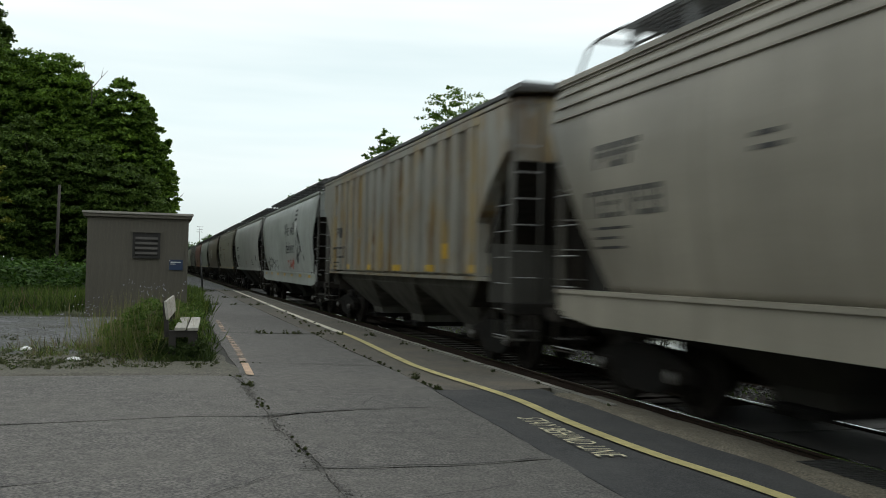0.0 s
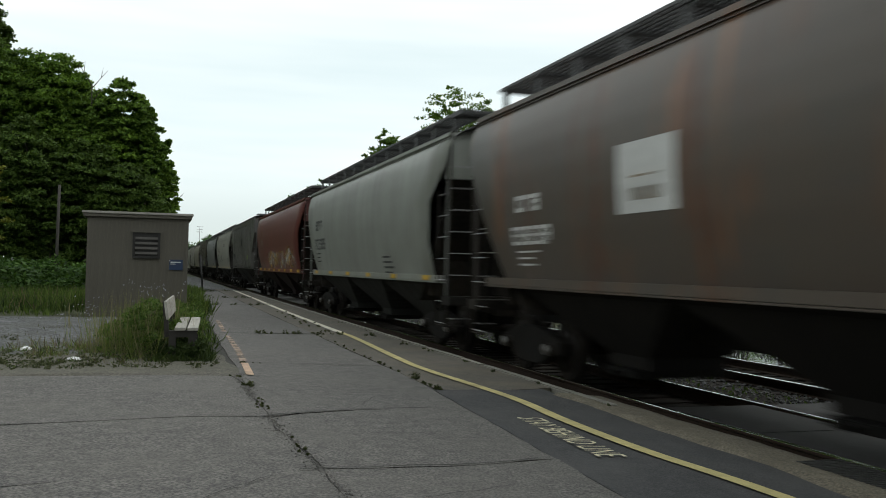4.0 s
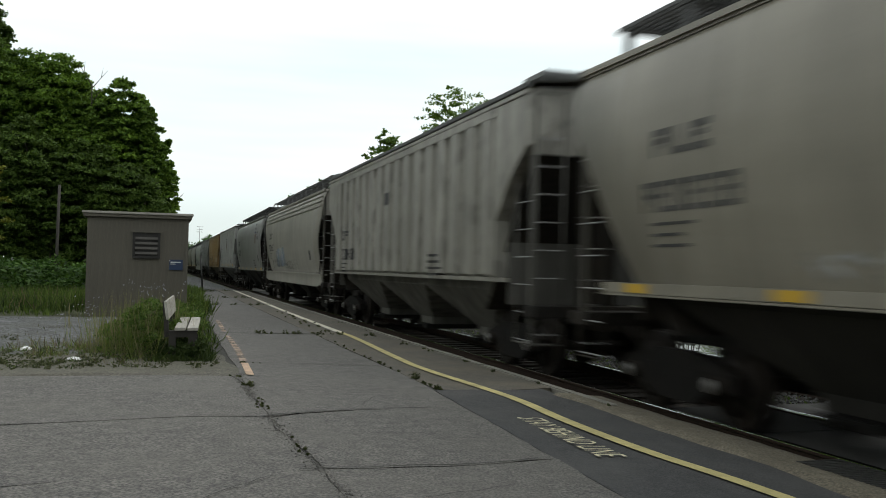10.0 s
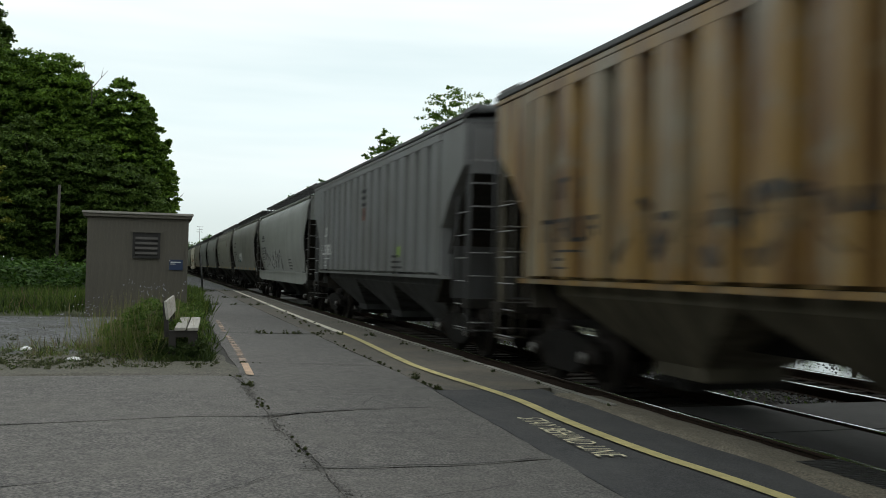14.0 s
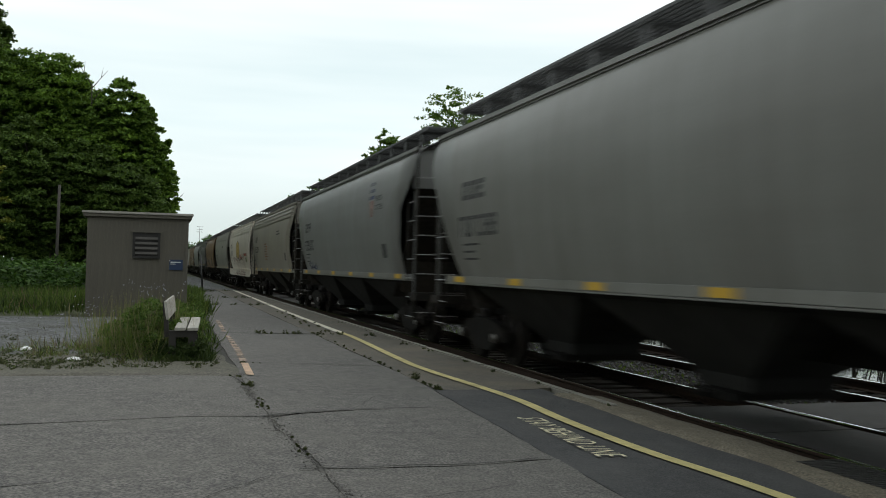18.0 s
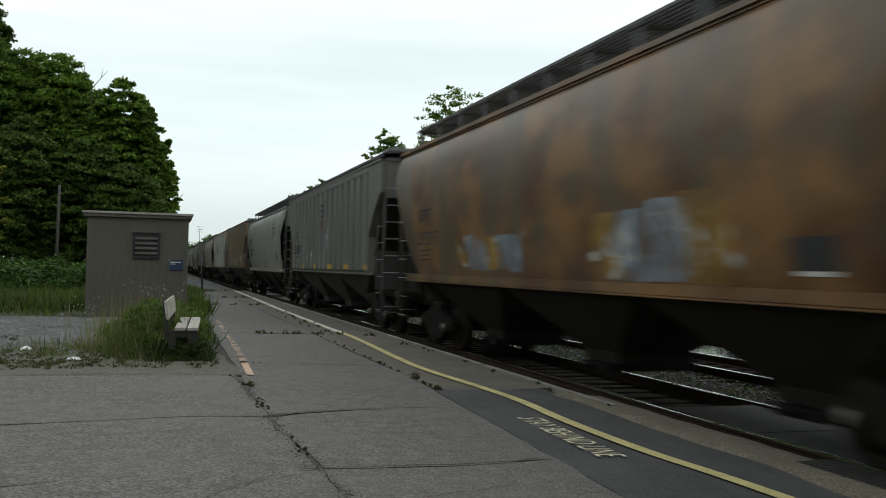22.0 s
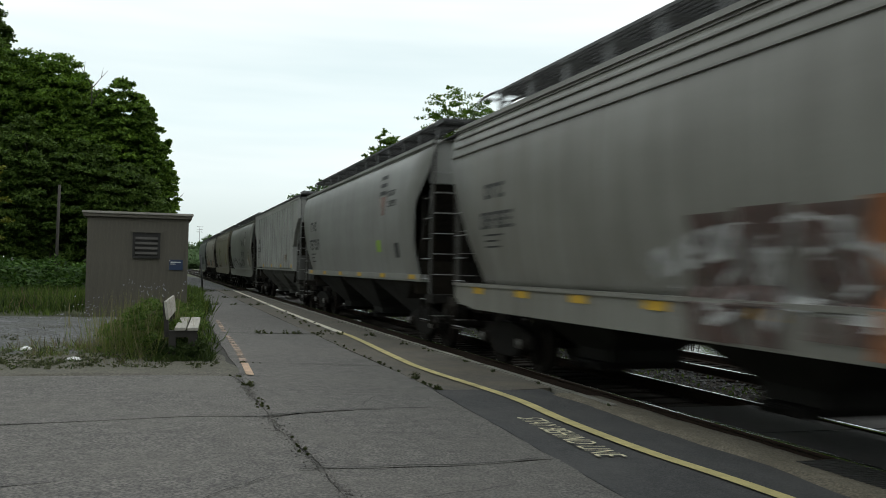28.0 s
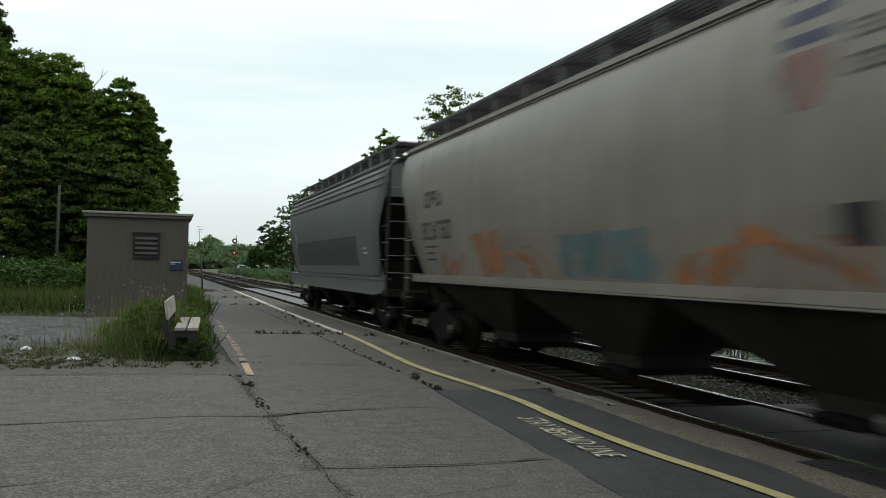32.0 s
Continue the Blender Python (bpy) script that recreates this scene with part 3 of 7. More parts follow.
def ribbon(pts, width, rise):
    rows = []
    for i, p in enumerate(pts):
        a, b = Vector(pts[max(0, i - 1)]), Vector(pts[min(len(pts) - 1, i + 1)])
        d = (b - a).normalized()
        s = Vector((-d.y, d.x)) * width / 2
        l, r = Vector(p) + s, Vector(p) - s
        rows.append([(l.x, l.y, lift(l.x) + rise), (r.x, r.y, lift(r.x) + rise)])
    bm = sheet(bmesh.new(), rows)
    bmesh.ops.recalc_face_normals(bm, faces=bm.faces[:])
    return bm


def smooth_line(pts, k=6):
    """Points between the given ones, gliding."""
    out = []
    for i in range(len(pts) - 1):
        p0, p1, p2, p3 = (Vector(pts[max(0, min(len(pts) - 1, j))]) for j in (i - 1, i, i + 1, i + 2))
        for s in range(k):
            t = s / k
            out.append(0.5 * ((2 * p1) + (p2 - p0) * t + (2 * p0 - 5 * p1 + 4 * p2 - p3) * t * t + (3 * p1 - p0 - 3 * p2 + p3) * t ** 3))
    return out + [Vector(pts[-1])]


def build_markings():
    line = smooth_line([(4.66, -13.5), (4.58, 2.0), (4.5, 5.75), (4.34, 7.5), (4.33, 9.2), (4.42, 11.1), (4.19, 14.2), (4.22, 16.2), (4.46, 21.2), (4.44, 24.1), (4.49, 34.3), (4.7, 48.0), (4.85, 61.2)])
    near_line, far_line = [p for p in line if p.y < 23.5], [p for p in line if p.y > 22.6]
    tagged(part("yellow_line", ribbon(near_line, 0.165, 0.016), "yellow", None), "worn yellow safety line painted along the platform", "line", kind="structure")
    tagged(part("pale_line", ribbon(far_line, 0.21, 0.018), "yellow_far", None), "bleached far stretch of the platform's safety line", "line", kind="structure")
    mark = thing("edge_marking", "faded orange dashes painted on the platform", "marking", kind="structure")
    for a, b in (((1.215, 12.35), (1.275, 13.9)), ((1.282, 14.1), (1.36, 16.2)), ((1.365, 16.35), (1.42, 19.4)), ((1.44, 20.6), (1.55, 24.8))):
        part("dash", ribbon([a, ((a[0] + b[0]) / 2, (a[1] + b[1]) / 2), b], 0.105, 0.018), "pink" if a[1] < 13 else "pink_worn", mark)
    cu = bpy.data.curves.new("pavement_lettering", "FONT")
    cu.body, cu.size, cu.align_x, cu.space_character = "STAY BEHIND LINE", 0.44, "LEFT", 1.02
    tmp = new("tmp", cu)
    bpy.context.view_layer.update()
    me = bpy.data.meshes.new_from_object(tmp)
    bpy.data.objects.remove(tmp)
    co = np.empty(len(me.vertices) * 3, dtype=np.float32)
    me.vertices.foreach_get("co", co)
    co = co.reshape(-1, 3)
    co[:, 0] *= 2.13 / co[:, 0].max()
    wx = 3.79 - 0.045 * co[:, 0] + co[:, 1]
    wy = 9.29 - co[:, 0] + 0.05 * co[:, 1]
    wz = 0.25 * np.clip((5.0 - wx) / 4.5, 0, 1) + 0.016
    me.vertices.foreach_set("co", np.stack([wx, wy, wz], 1).astype(np.float32).ravel())
    me.materials.clear()
    me.materials.append(None)
    tagged(put("pavement_lettering", me, "letter", None), "cream words painted on the dark asphalt", "lettering")


RAILS = (6.174, 7.679, 9.769, 11.274)


def build_tracks():
    head = mesh_of(prism(bmesh.new(), [(-0.034, -0.0118), (-0.032, -0.004), (-0.028, -0.001), (-0.02, 0.0), (0.02, 0.0), (0.028, -0.002), (0.033, -0.006), (0.036, -0.0118)], 1, -30, 1400), "rail_head")
    prof = [(-0.036, -0.012), (0.036, -0.012), (0.036, -0.04), (0.009, -0.055), (0.009, -0.145), (0.07, -0.165), (0.07, -0.175), (-0.07, -0.175), (-0.07, -0.165), (-0.009, -0.145), (-0.009, -0.055), (-0.036, -0.04)]
    web = mesh_of(prism(bmesh.new(), prof, 1, -30, 1400), "rail_web")
    tie = mesh_of(boxes((-1.3, 1.3, -0.115, 0.115, -0.33, -0.176), bevel=0.012), "tie")
    for k, (a, b) in enumerate(((0, 1), (2, 3))):
        track = thing("track_%d" % (k + 1), "railway track with shiny rail heads on dark wooden ties", "track", kind="structure")
        for r in (a, b):
            rail = put("rail", web, "rail", track, at=(RAILS[r], 0, 0))
            put("rail_head", head, "rail_top", rail, "polished rail head")
        mid = (RAILS[a] + RAILS[b]) / 2
        bm = bmesh.new()
        for i in range(420):
            y = -14 + 0.56 * i + 0.03 * math.sin(i * 7.1)
            if -3 < y < 10.5 and k == 0:
                continue
            if y < 75:
                put("tie", tie, "tie", track, at=pose(mid + 0.03 * math.sin(i * 3.3), y, 0, 0, 0, 0.6 * math.sin(i * 5.7)))
            else:
                box(bm, mid - 1.3, mid + 1.3, y - 0.115, y + 0.115, -0.33, -0.178)
        tagged(part("far_ties", bm, "tie", track), kind="stuff")
    # ballast, heaped a little between the tracks
    rng = np.random.default_rng(3)
    ys = [-40, -10, 0] + [4 + 0.5 * i for i in range(120)] + [70, 100, 160, 300, 700, 1500]
    xs = [5.77, 5.95, 6.1, 6.25, 6.6, 7.0, 7.4, 7.6, 7.75, 8.1, 8.5, 8.9, 9.3, 9.7, 9.85, 10.2, 10.6, 11.0, 11.2, 11.35, 11.8, 12.3]
    rows = [[(x, y, -0.205 + 0.035 * noise.noise(Vector((x * 2.1, y * 2.1, 0))) + (0.03 if 7.8 < x < 9.6 else 0)) for x in xs] for y in ys]
    bm = sheet(bmesh.new(), rows)
    bmesh.ops.recalc_face_normals(bm, faces=bm.faces[:])
    tagged(part("ballast", bm, "ballast", None, smooth=True), "dark oily track ballast with sparse weeds", "ballast", kind="structure")
    # loose stones
    k = 5200
    px, py = rng.uniform(7.75, 9.7, k), rng.uniform(5, 34, k)
    sel = rng.random(k) < 0.3
    px[sel] = rng.uniform(11.3, 14.5, sel.sum())
    vs, fs = [], []
    octa = np.array([(1, 0, 0), (-1, 0, 0), (0, 1, 0), (0, -1, 0), (0, 0, 1), (0, 0, -1)], float)
    tri = [(0, 2, 4), (2, 1, 4), (1, 3, 4), (3, 0, 4), (2, 0, 5), (1, 2, 5), (3, 1, 5), (0, 3, 5)]
    for i in range(k):
        s = rng.uniform(0.02, 0.05)
        o = octa * (s * rng.uniform(0.6, 1.2, (6, 1))) * (1, 1, 0.7)
        base = 6 * i
        zz = -0.16 if px[i] < 11 else (-0.19 if px[i] < 12.5 else -0.14)
        vs += [tuple(q) for q in o + (px[i], py[i], zz)]
        fs += [tuple(base + j for j in f) for f in tri]
    me = bpy.data.meshes.new("stones")
    me.from_pydata(vs, [], fs)
    tagged(put("ballast_stones", me, "gravel", None), "loose grey ballast stones between the tracks", "stones", kind="stuff")
    # crossing pads
    cross = thing("crossing", "dark rubber and asphalt pedestrian crossing panels between the rails", "crossing", kind="structure")
    for x0, x1 in ((6.27, 7.585), (7.78, 9.66)):
        for i in range(7):
            y0 = 10.3 - 1.86 * (i + 1)
            bm = bmesh.new()
            box(bm, x0, x1, y0 + 0.008, y0 + 1.852, -0.19, -0.022, bevel=0.008)
            part("panel", bm, "pad", cross)
    bm = bmesh.new()
    box(bm, 5.60, 6.1, 0.0, 7.0, -0.06, -0.006)
    for i in range(116):
        box(bm, 5.61, 6.09, 6.95 - 0.06 * i, 6.95 - 0.06 * i + 0.032, -0.005, 0.004)
    part("ribbed_pad", bm, "pad", cross, "ribbed black rubber pad beside the rail")
    # edge stones
    kerb = thing("kerb", "pale stone blocks along the platform edge", "kerb", kind="structure")
    for i in range(42):
        y = 10.4 + 1.22 * i
        bm = bmesh.new()
        box(bm, 5.525 + wob(i, 0, 0.02), 5.67 + wob(0, i, 0.02), y + 0.015, y + 1.2, -0.22, 0.012 + wob(i, i, 0.012), bevel=0.018)
        part("edge_stone", bm, "stone", kerb)
    patch_sheet("sand_strip", 5.16, 6.10, -14, 11.6, "sand", "sandy gravel beside the rail", 0.0, 0.07, 0.12, height=lambda x, y: 0.026 - 0.10 * max(0, x - 5.32) + wob(x * 3, y * 3, 0.008))
    patch_sheet("cinder_strip", 5.62, 6.12, 11.2, 62, "cinder", "dark cinders between the kerb and the rail", 0.0, 0.04, 0.25, height=lambda x, y: -0.06 - 0.1 * (x - 5.7) + wob(x * 3, y * 3, 0.03))
    bm = sheet(bmesh.new(), [[(14.5, -380, -1.9), (59, -380, -1.9)], [(14.5, 61, -1.9), (59, 61, -1.9)]])
    bmesh.ops.recalc_face_normals(bm, faces=bm.faces[:])
    tagged(part("water", bm, "water", None), "calm river that mirrors the pale sky", "river", kind="structure")
    patch_sheet("lineside_gravel", 6.3, 9.6, 45, 74, "crossing", "pale gravel packed between and beside the rails", 0.0, 0.3, 0.6, height=lambda x, y: -0.115 + wob(x * 2, y * 2, 0.02))


def build_rubble():
    """Crumbs of asphalt along the joints."""
    rng = np.random.default_rng(21)
    octa = np.array([(1, 0, 0), (-1, 0, 0), (0, 1, 0), (0, -1, 0), (0, 0, 1), (0, 0, -1)], float)
    tri = [(0, 2, 4), (2, 1, 4), (1, 3, 4), (3, 0, 4), (2, 0, 5), (1, 2, 5), (3, 1, 5), (0, 3, 5)]
    vs, fs = [], []
    for i in range(2600):
        if i >= 1800:
            y = rng.uniform(3.0, 12.6)
            x = seam(y) + 0.005 + rng.normal(0, 0.05)
        elif i < 700:
            y = rng.uniform(3.0, 12.6)
            x = seam(y) + 0.005 + rng.normal(0, 0.028)
        elif i < 1200:
            x, y = rng.uniform(-6, 1.1), 12.55 + abs(rng.normal(0, 0.5))
        else:
            x, y = rng.uniform(-7, 1.0), rng.uniform(12.7, 15.5)
        s = rng.uniform(0.005, 0.015 if i < 700 or i >= 1800 else 0.026)
        o = octa * (s * rng.uniform(0.6, 1.3, (6, 1))) * (1, 1, 0.6)
        b = len(vs)
        vs += [tuple(q) for q in o + (x, y, lift(x) + 0.002)]
        fs += [tuple(b + j for j in f) for f in tri]
    me = bpy.data.meshes.new("crumbs")
    me.from_pydata(vs, [], fs)
    tagged(put("asphalt_crumbs", me, "slab", None), "loose asphalt crumbs along the crumbling joints", "rubble", kind="stuff")
    cracks = thing("cracks", "hairline cracks in the platform asphalt", "cracks", kind="structure")
    for k, (x, y, ax, ay, n) in enumerate(((1.9, 8.1, 0.10, 0.015, 6), (2.45, 7.9, 0.11, 0.03, 6), (1.35, 11.6, 0.10, -0.05, 8), (2.2, 9.9, 0.05, 0.12, 7), (-1.6, 9.8, 0.14, 0.05, 9), (2.0, 15.8, 0.05, 0.16, 8), (0.2, 5.6, 0.08, 0.10, 8), (1.7, 5.7, 0.10, 0.05, 8))):
        pts = [(x + ax * j + rng.normal(0, 0.012), y + ay * j + rng.normal(0, 0.018)) for j in range(n)]
        part("crack", ribbon(pts, 0.010, 0.013), "joint", cracks)
    for f, k, x0, x1 in ((JOINT_A, 6, -6.0, 3.2), (JOINT_B, 9, -6.0, 3.42), (lambda x: 13.75 + 0.22 * x, 14, 1.2, 3.55), (lambda x: 19.5 + 0.6 * x, 20, 1.3, 3.55), (lambda x: 32.5 + 1.45 * x, 34, 1.6, 3.7), (lambda x: 39.6 + 1.8 * x, 41, 1.9, 3.7)):
        for n in range(int((x1 - x0) / 0.7)):
            a0 = x0 + 0.7 * n
            pts = [(x, f(x) + wob(x * 2.2, 3.0 * k, 0.03, 55) + wob(x * 9, 3.0 * k, 0.02, 56)) for x in np.arange(a0, a0 + 0.71, 0.1)]
            if a0 < 0.9 and rng.random() < 0.35:
                continue
            part("crack", ribbon(pts, rng.uniform(0.010, 0.024) if a0 < 0.9 else rng.uniform(0.018, 0.04) * (1 if k < 15 else 2.4), 0.0125), "joint", cracks)


build_ground()
build_platform()
build_rubble()
build_markings()
build_tracks()
patch_sheet("gravel_lane", -20, -0.6, 14.6, 26.0, "gravel", "grey gravel lane beside the shed", 0.006, 0.9, 0.5)
patch_sheet("dirt_border", -16, 1.10, 12.22, 15.2, "dirt", "bare sandy dirt at the asphalt's edge", 0.020, 0.22, 0.12)
patch_sheet("end_gravel", 1.2, 5.4, 62.5, 140, "gravel", "grey gravel beyond the platform's end", -0.10, 0.4, 2.5)


# ---- shed and bench ----
def build_shed():
    X0, X1, Y0, Y1, Z0, Z1 = -1.83, 0.77, 26.32, 28.7, 0.16, 2.93
    shed = thing("shed", "brown-grey board-sided equipment shed with a flat pale roof", "shed", at=(0, 0, 0))
    part("wall", boxes((X0, X1, Y0, Y0 + 0.09, Z0, Z1)), "siding", shed, "board-sided front wall")
    part("wall", boxes((X0, X1, Y1 - 0.09, Y1, Z0, Z1)), "siding", shed)
    part("wall", boxes((X0, X0 + 0.09, Y0 + 0.09, Y1 - 0.09, Z0, Z1)), "siding", shed)
    part("wall", boxes((X1 - 0.09, X1, Y0 + 0.09, Y1 - 0.09, Z0, Z1)), "siding", shed)
    w = (X1 - X0) / 13
    board = mesh_of(boxes((0.004, w - 0.004, -0.010, 0.0, Z0, Z1), bevel=0.004), "board")
    for i in range(13):
        put("board", board, "siding", shed, at=(X0 + i * w, Y0 - 0.001, 0))
    bs = (Y1 - Y0) / 12
    sboard = mesh_of(boxes((0, 0.010, 0.004, bs - 0.004, Z0, Z1), bevel=0.004), "board")
    for i in range(12):
        put("board", sboard, "siding", shed, at=(X1 + 0.001, Y0 + i * bs, 0))
    part("roof", boxes((X0 - 0.16, X1 + 0.14, Y0 - 0.15, Y1 + 0.15, Z1 + 0.085, Z1 + 0.15), bevel=0.01), "shed_roof", shed, "thin pale flat roof")
    part("fascia", boxes((X0 - 0.12, X1 + 0.1, Y0 - 0.11, Y1 + 0.11, Z1, Z1 + 0.083)), "siding", shed)
    part("corner_board", boxes((X0 - 0.02, X0 + 0.07, Y0 - 0.032, Y0 - 0.018, Z0, Z1)), "siding", shed)
    part("corner_board", boxes((X1 - 0.07, X1 + 0.02, Y0 - 0.032, Y0 - 0.018, Z0, Z1)), "siding", shed)
    vx0, vx1, vz0, vz1 = -0.68, 0.045, 1.82, 2.53
    vent = part("vent", boxes((vx0, vx1, Y0 - 0.03, Y0 - 0.02, vz0, vz1)), "louvre", shed, "dark louvred vent")
    for i in range(4):
        z = vz0 + 0.11 + 0.135 * i
        bm = prism(bmesh.new(), [(Y0 - 0.075, z), (Y0 - 0.072, z + 0.02), (Y0 - 0.036, z + 0.07), (Y0 - 0.036, z + 0.055)], 0, vx0 + 0.07, vx1 - 0.07)
        part("slat", bm, "slat", vent)
    for a in ((vx0, vx0 + 0.06, vz0, vz1), (vx1 - 0.06, vx1, vz0, vz1), (vx0 + 0.06, vx1 - 0.06, vz0, vz0 + 0.06), (vx0 - 0.05, vx1 + 0.05, vz1, vz1 + 0.05)):
        part("vent_frame", boxes((a[0], a[1], Y0 - 0.085, Y0 - 0.031, a[2], a[3])), "louvre" if a[3] <= vz1 else "siding", vent)
    sign = thing("station_sign", "small blue sign on the shed wall", "sign")
    part("plate", boxes((0.30, 0.655, Y0 - 0.05, Y0 - 0.034, 1.51, 1.80), bevel=0.004), "sign", sign)
    part("lettering", boxes((0.33, 0.60, Y0 - 0.056, Y0 - 0.051, 1.715, 1.745), (0.33, 0.46, Y0 - 0.056, Y0 - 0.051, 1.67, 1.69)), "white", sign, "white unreadable lettering")
    pan = thing("notice_plate", "small dark plate on the shed wall", "plate")
    part("plate", boxes((0.30, 0.32, Y0 - 0.06, Y0 - 0.05, 1.76, 1.79)), "white", pan)
    pan.matrix_basis = Matrix.Translation((0, 0.0, 0))


def build_bench():
    # a long bench that runs along the platform's side and faces it
    b = thing("bench", "weathered pale wooden bench with a dark frame in the weeds", "bench", at=Matrix.Translation((0.02, 14, 0)) @ Matrix.Rotation(radians(-3.2), 4, "Z") @ Matrix.Translation((0, -14, 0)))
    y0, y1 = 13.95, 16.75
    for i, x in enumerate((0.24, 0.42)):
        part("seat_slat", boxes((x, x + 0.155, y0, y1, 0.70, 0.745), bevel=0.006), "bench_wood", b)
    bm = bmesh.new()
    box(bm, -0.02, 0.02, y0, y1, 0.86, 1.13, bevel=0.006)
    bmesh.ops.rotate(bm, verts=bm.verts[:], cent=(0, 0, 0.86), matrix=Matrix.Rotation(radians(-9), 3, "Y"))
    part("backrest", bm, "bench_wood", b, at=(0.14, 0, 0))
    for y in (y0 + 0.05, (y0 + y1) / 2, y1 - 0.15):
        part("leg", boxes((0.12, 0.56, y, y + 0.09, 0.60, 0.698), (0.16, 0.26, y, y + 0.09, 0.2, 0.6), (0.44, 0.54, y, y + 0.09, 0.2, 0.6)), "bench_dark", b)
        part("back_post", prism(bmesh.new(), [(0.10, 0.6), (0.17, 0.6), (0.115, 1.12), (0.06, 1.12)], 1, y, y + 0.09), "bench_dark", b)


build_shed()
build_bench()


# ---- plants ----
def grass(name, label, rng, n, area, h, mat, width=0.012, lean=0.35, density=None, cat="grass"):
    x, y = rng.uniform(area[0], area[1], n), rng.uniform(area[2], area[3], n)
    if density is not None:
        keep = np.array([density(a, b) > rng.random() for a, b in zip(x, y)])
        x, y = x[keep], y[keep]
    k = len(x)
    z = 0.25 * np.clip((5.0 - x) / 4.5, 0, 1) - 0.03
    hh = h * rng.uniform(0.35, 1.15, k)
    ang = rng.uniform(0, math.tau, k)
    up = np.stack([lean * rng.normal(size=k), lean * rng.normal(size=k), np.ones(k)], 1)
    up /= np.linalg.norm(up, axis=1, keepdims=True)
    u = up * (hh / 2)[:, None]
    v = np.stack([np.cos(ang), np.sin(ang), np.zeros(k)], 1) * (width * rng.uniform(0.7, 1.6, k) / 0.55)[:, None]
    c = np.stack([x, y, z], 1) + u
    ob = put(name, quads(name, c, u, v), mat)
    return tagged(ob, label, cat, kind="stuff")


def tree(name, label, rng, at, height, radius, mat, base=0.3, clumps=60, per=240, size=0.2, trunk=0.22, shape=1.0, limbs=7, group="", small=1.0, flat=0.7):
    """Trunk with limbs, and a crown of leaf clumps with an uneven outline."""
    t = thing(name, label, "tree", group, at=at)
    bm = bmesh.new()
    top = Vector((rng.normal() * 0.3, rng.normal() * 0.3, height * 0.75))
    mid = Vector((rng.normal() * 0.2, rng.normal() * 0.2, height * 0.35))
    rod(bm, (0, 0, -0.3), mid, trunk, trunk * 0.75, 9)
    rod(bm, mid, top, trunk * 0.75, trunk * 0.2, 8)
    for i in range(limbs):
        a = rng.uniform(0, math.tau)
        s = mid.lerp(top, rng.uniform(0, 0.8))
        e = s + Vector((math.cos(a) * radius * rng.uniform(0.45, 0.85), math.sin(a) * radius * rng.uniform(0.45, 0.85), height * rng.uniform(0.1, 0.25)))
        m2 = s.lerp(e, 0.5) + Vector((0, 0, 0.06 * height))
        rod(bm, s, m2, trunk * 0.35, trunk * 0.22, 6)
        rod(bm, m2, e, trunk * 0.22, trunk * 0.06, 6)
    part("trunk", bm, "bark", t)
    # clumps of leaves over an uneven, egg-shaped crown
    z0, z1 = base * height, height
    zc, hz = (z0 + z1) / 2, (z1 - z0) / 2
    lump = rng.uniform(0, 50)
    cs, rs = [], []
    for d in unit(rng, clumps):
        r = small * radius * rng.uniform(0.12, 0.26)
        k = rng.uniform(0.0, 1.0) ** 0.45 * shape * (1.0 + 0.16 * noise.noise(Vector(d) * 2.3 + Vector((lump, 0, 0))))
        cs.append((d[0] * k * (radius - 0.7 * r), d[1] * k * (radius - 0.7 * r), zc + d[2] * k * (hz - 0.7 * r)))
        rs.append(r)
    put("crown", leaves("crown", rng, cs, rs, per, size, flat), mat, t)
    return t


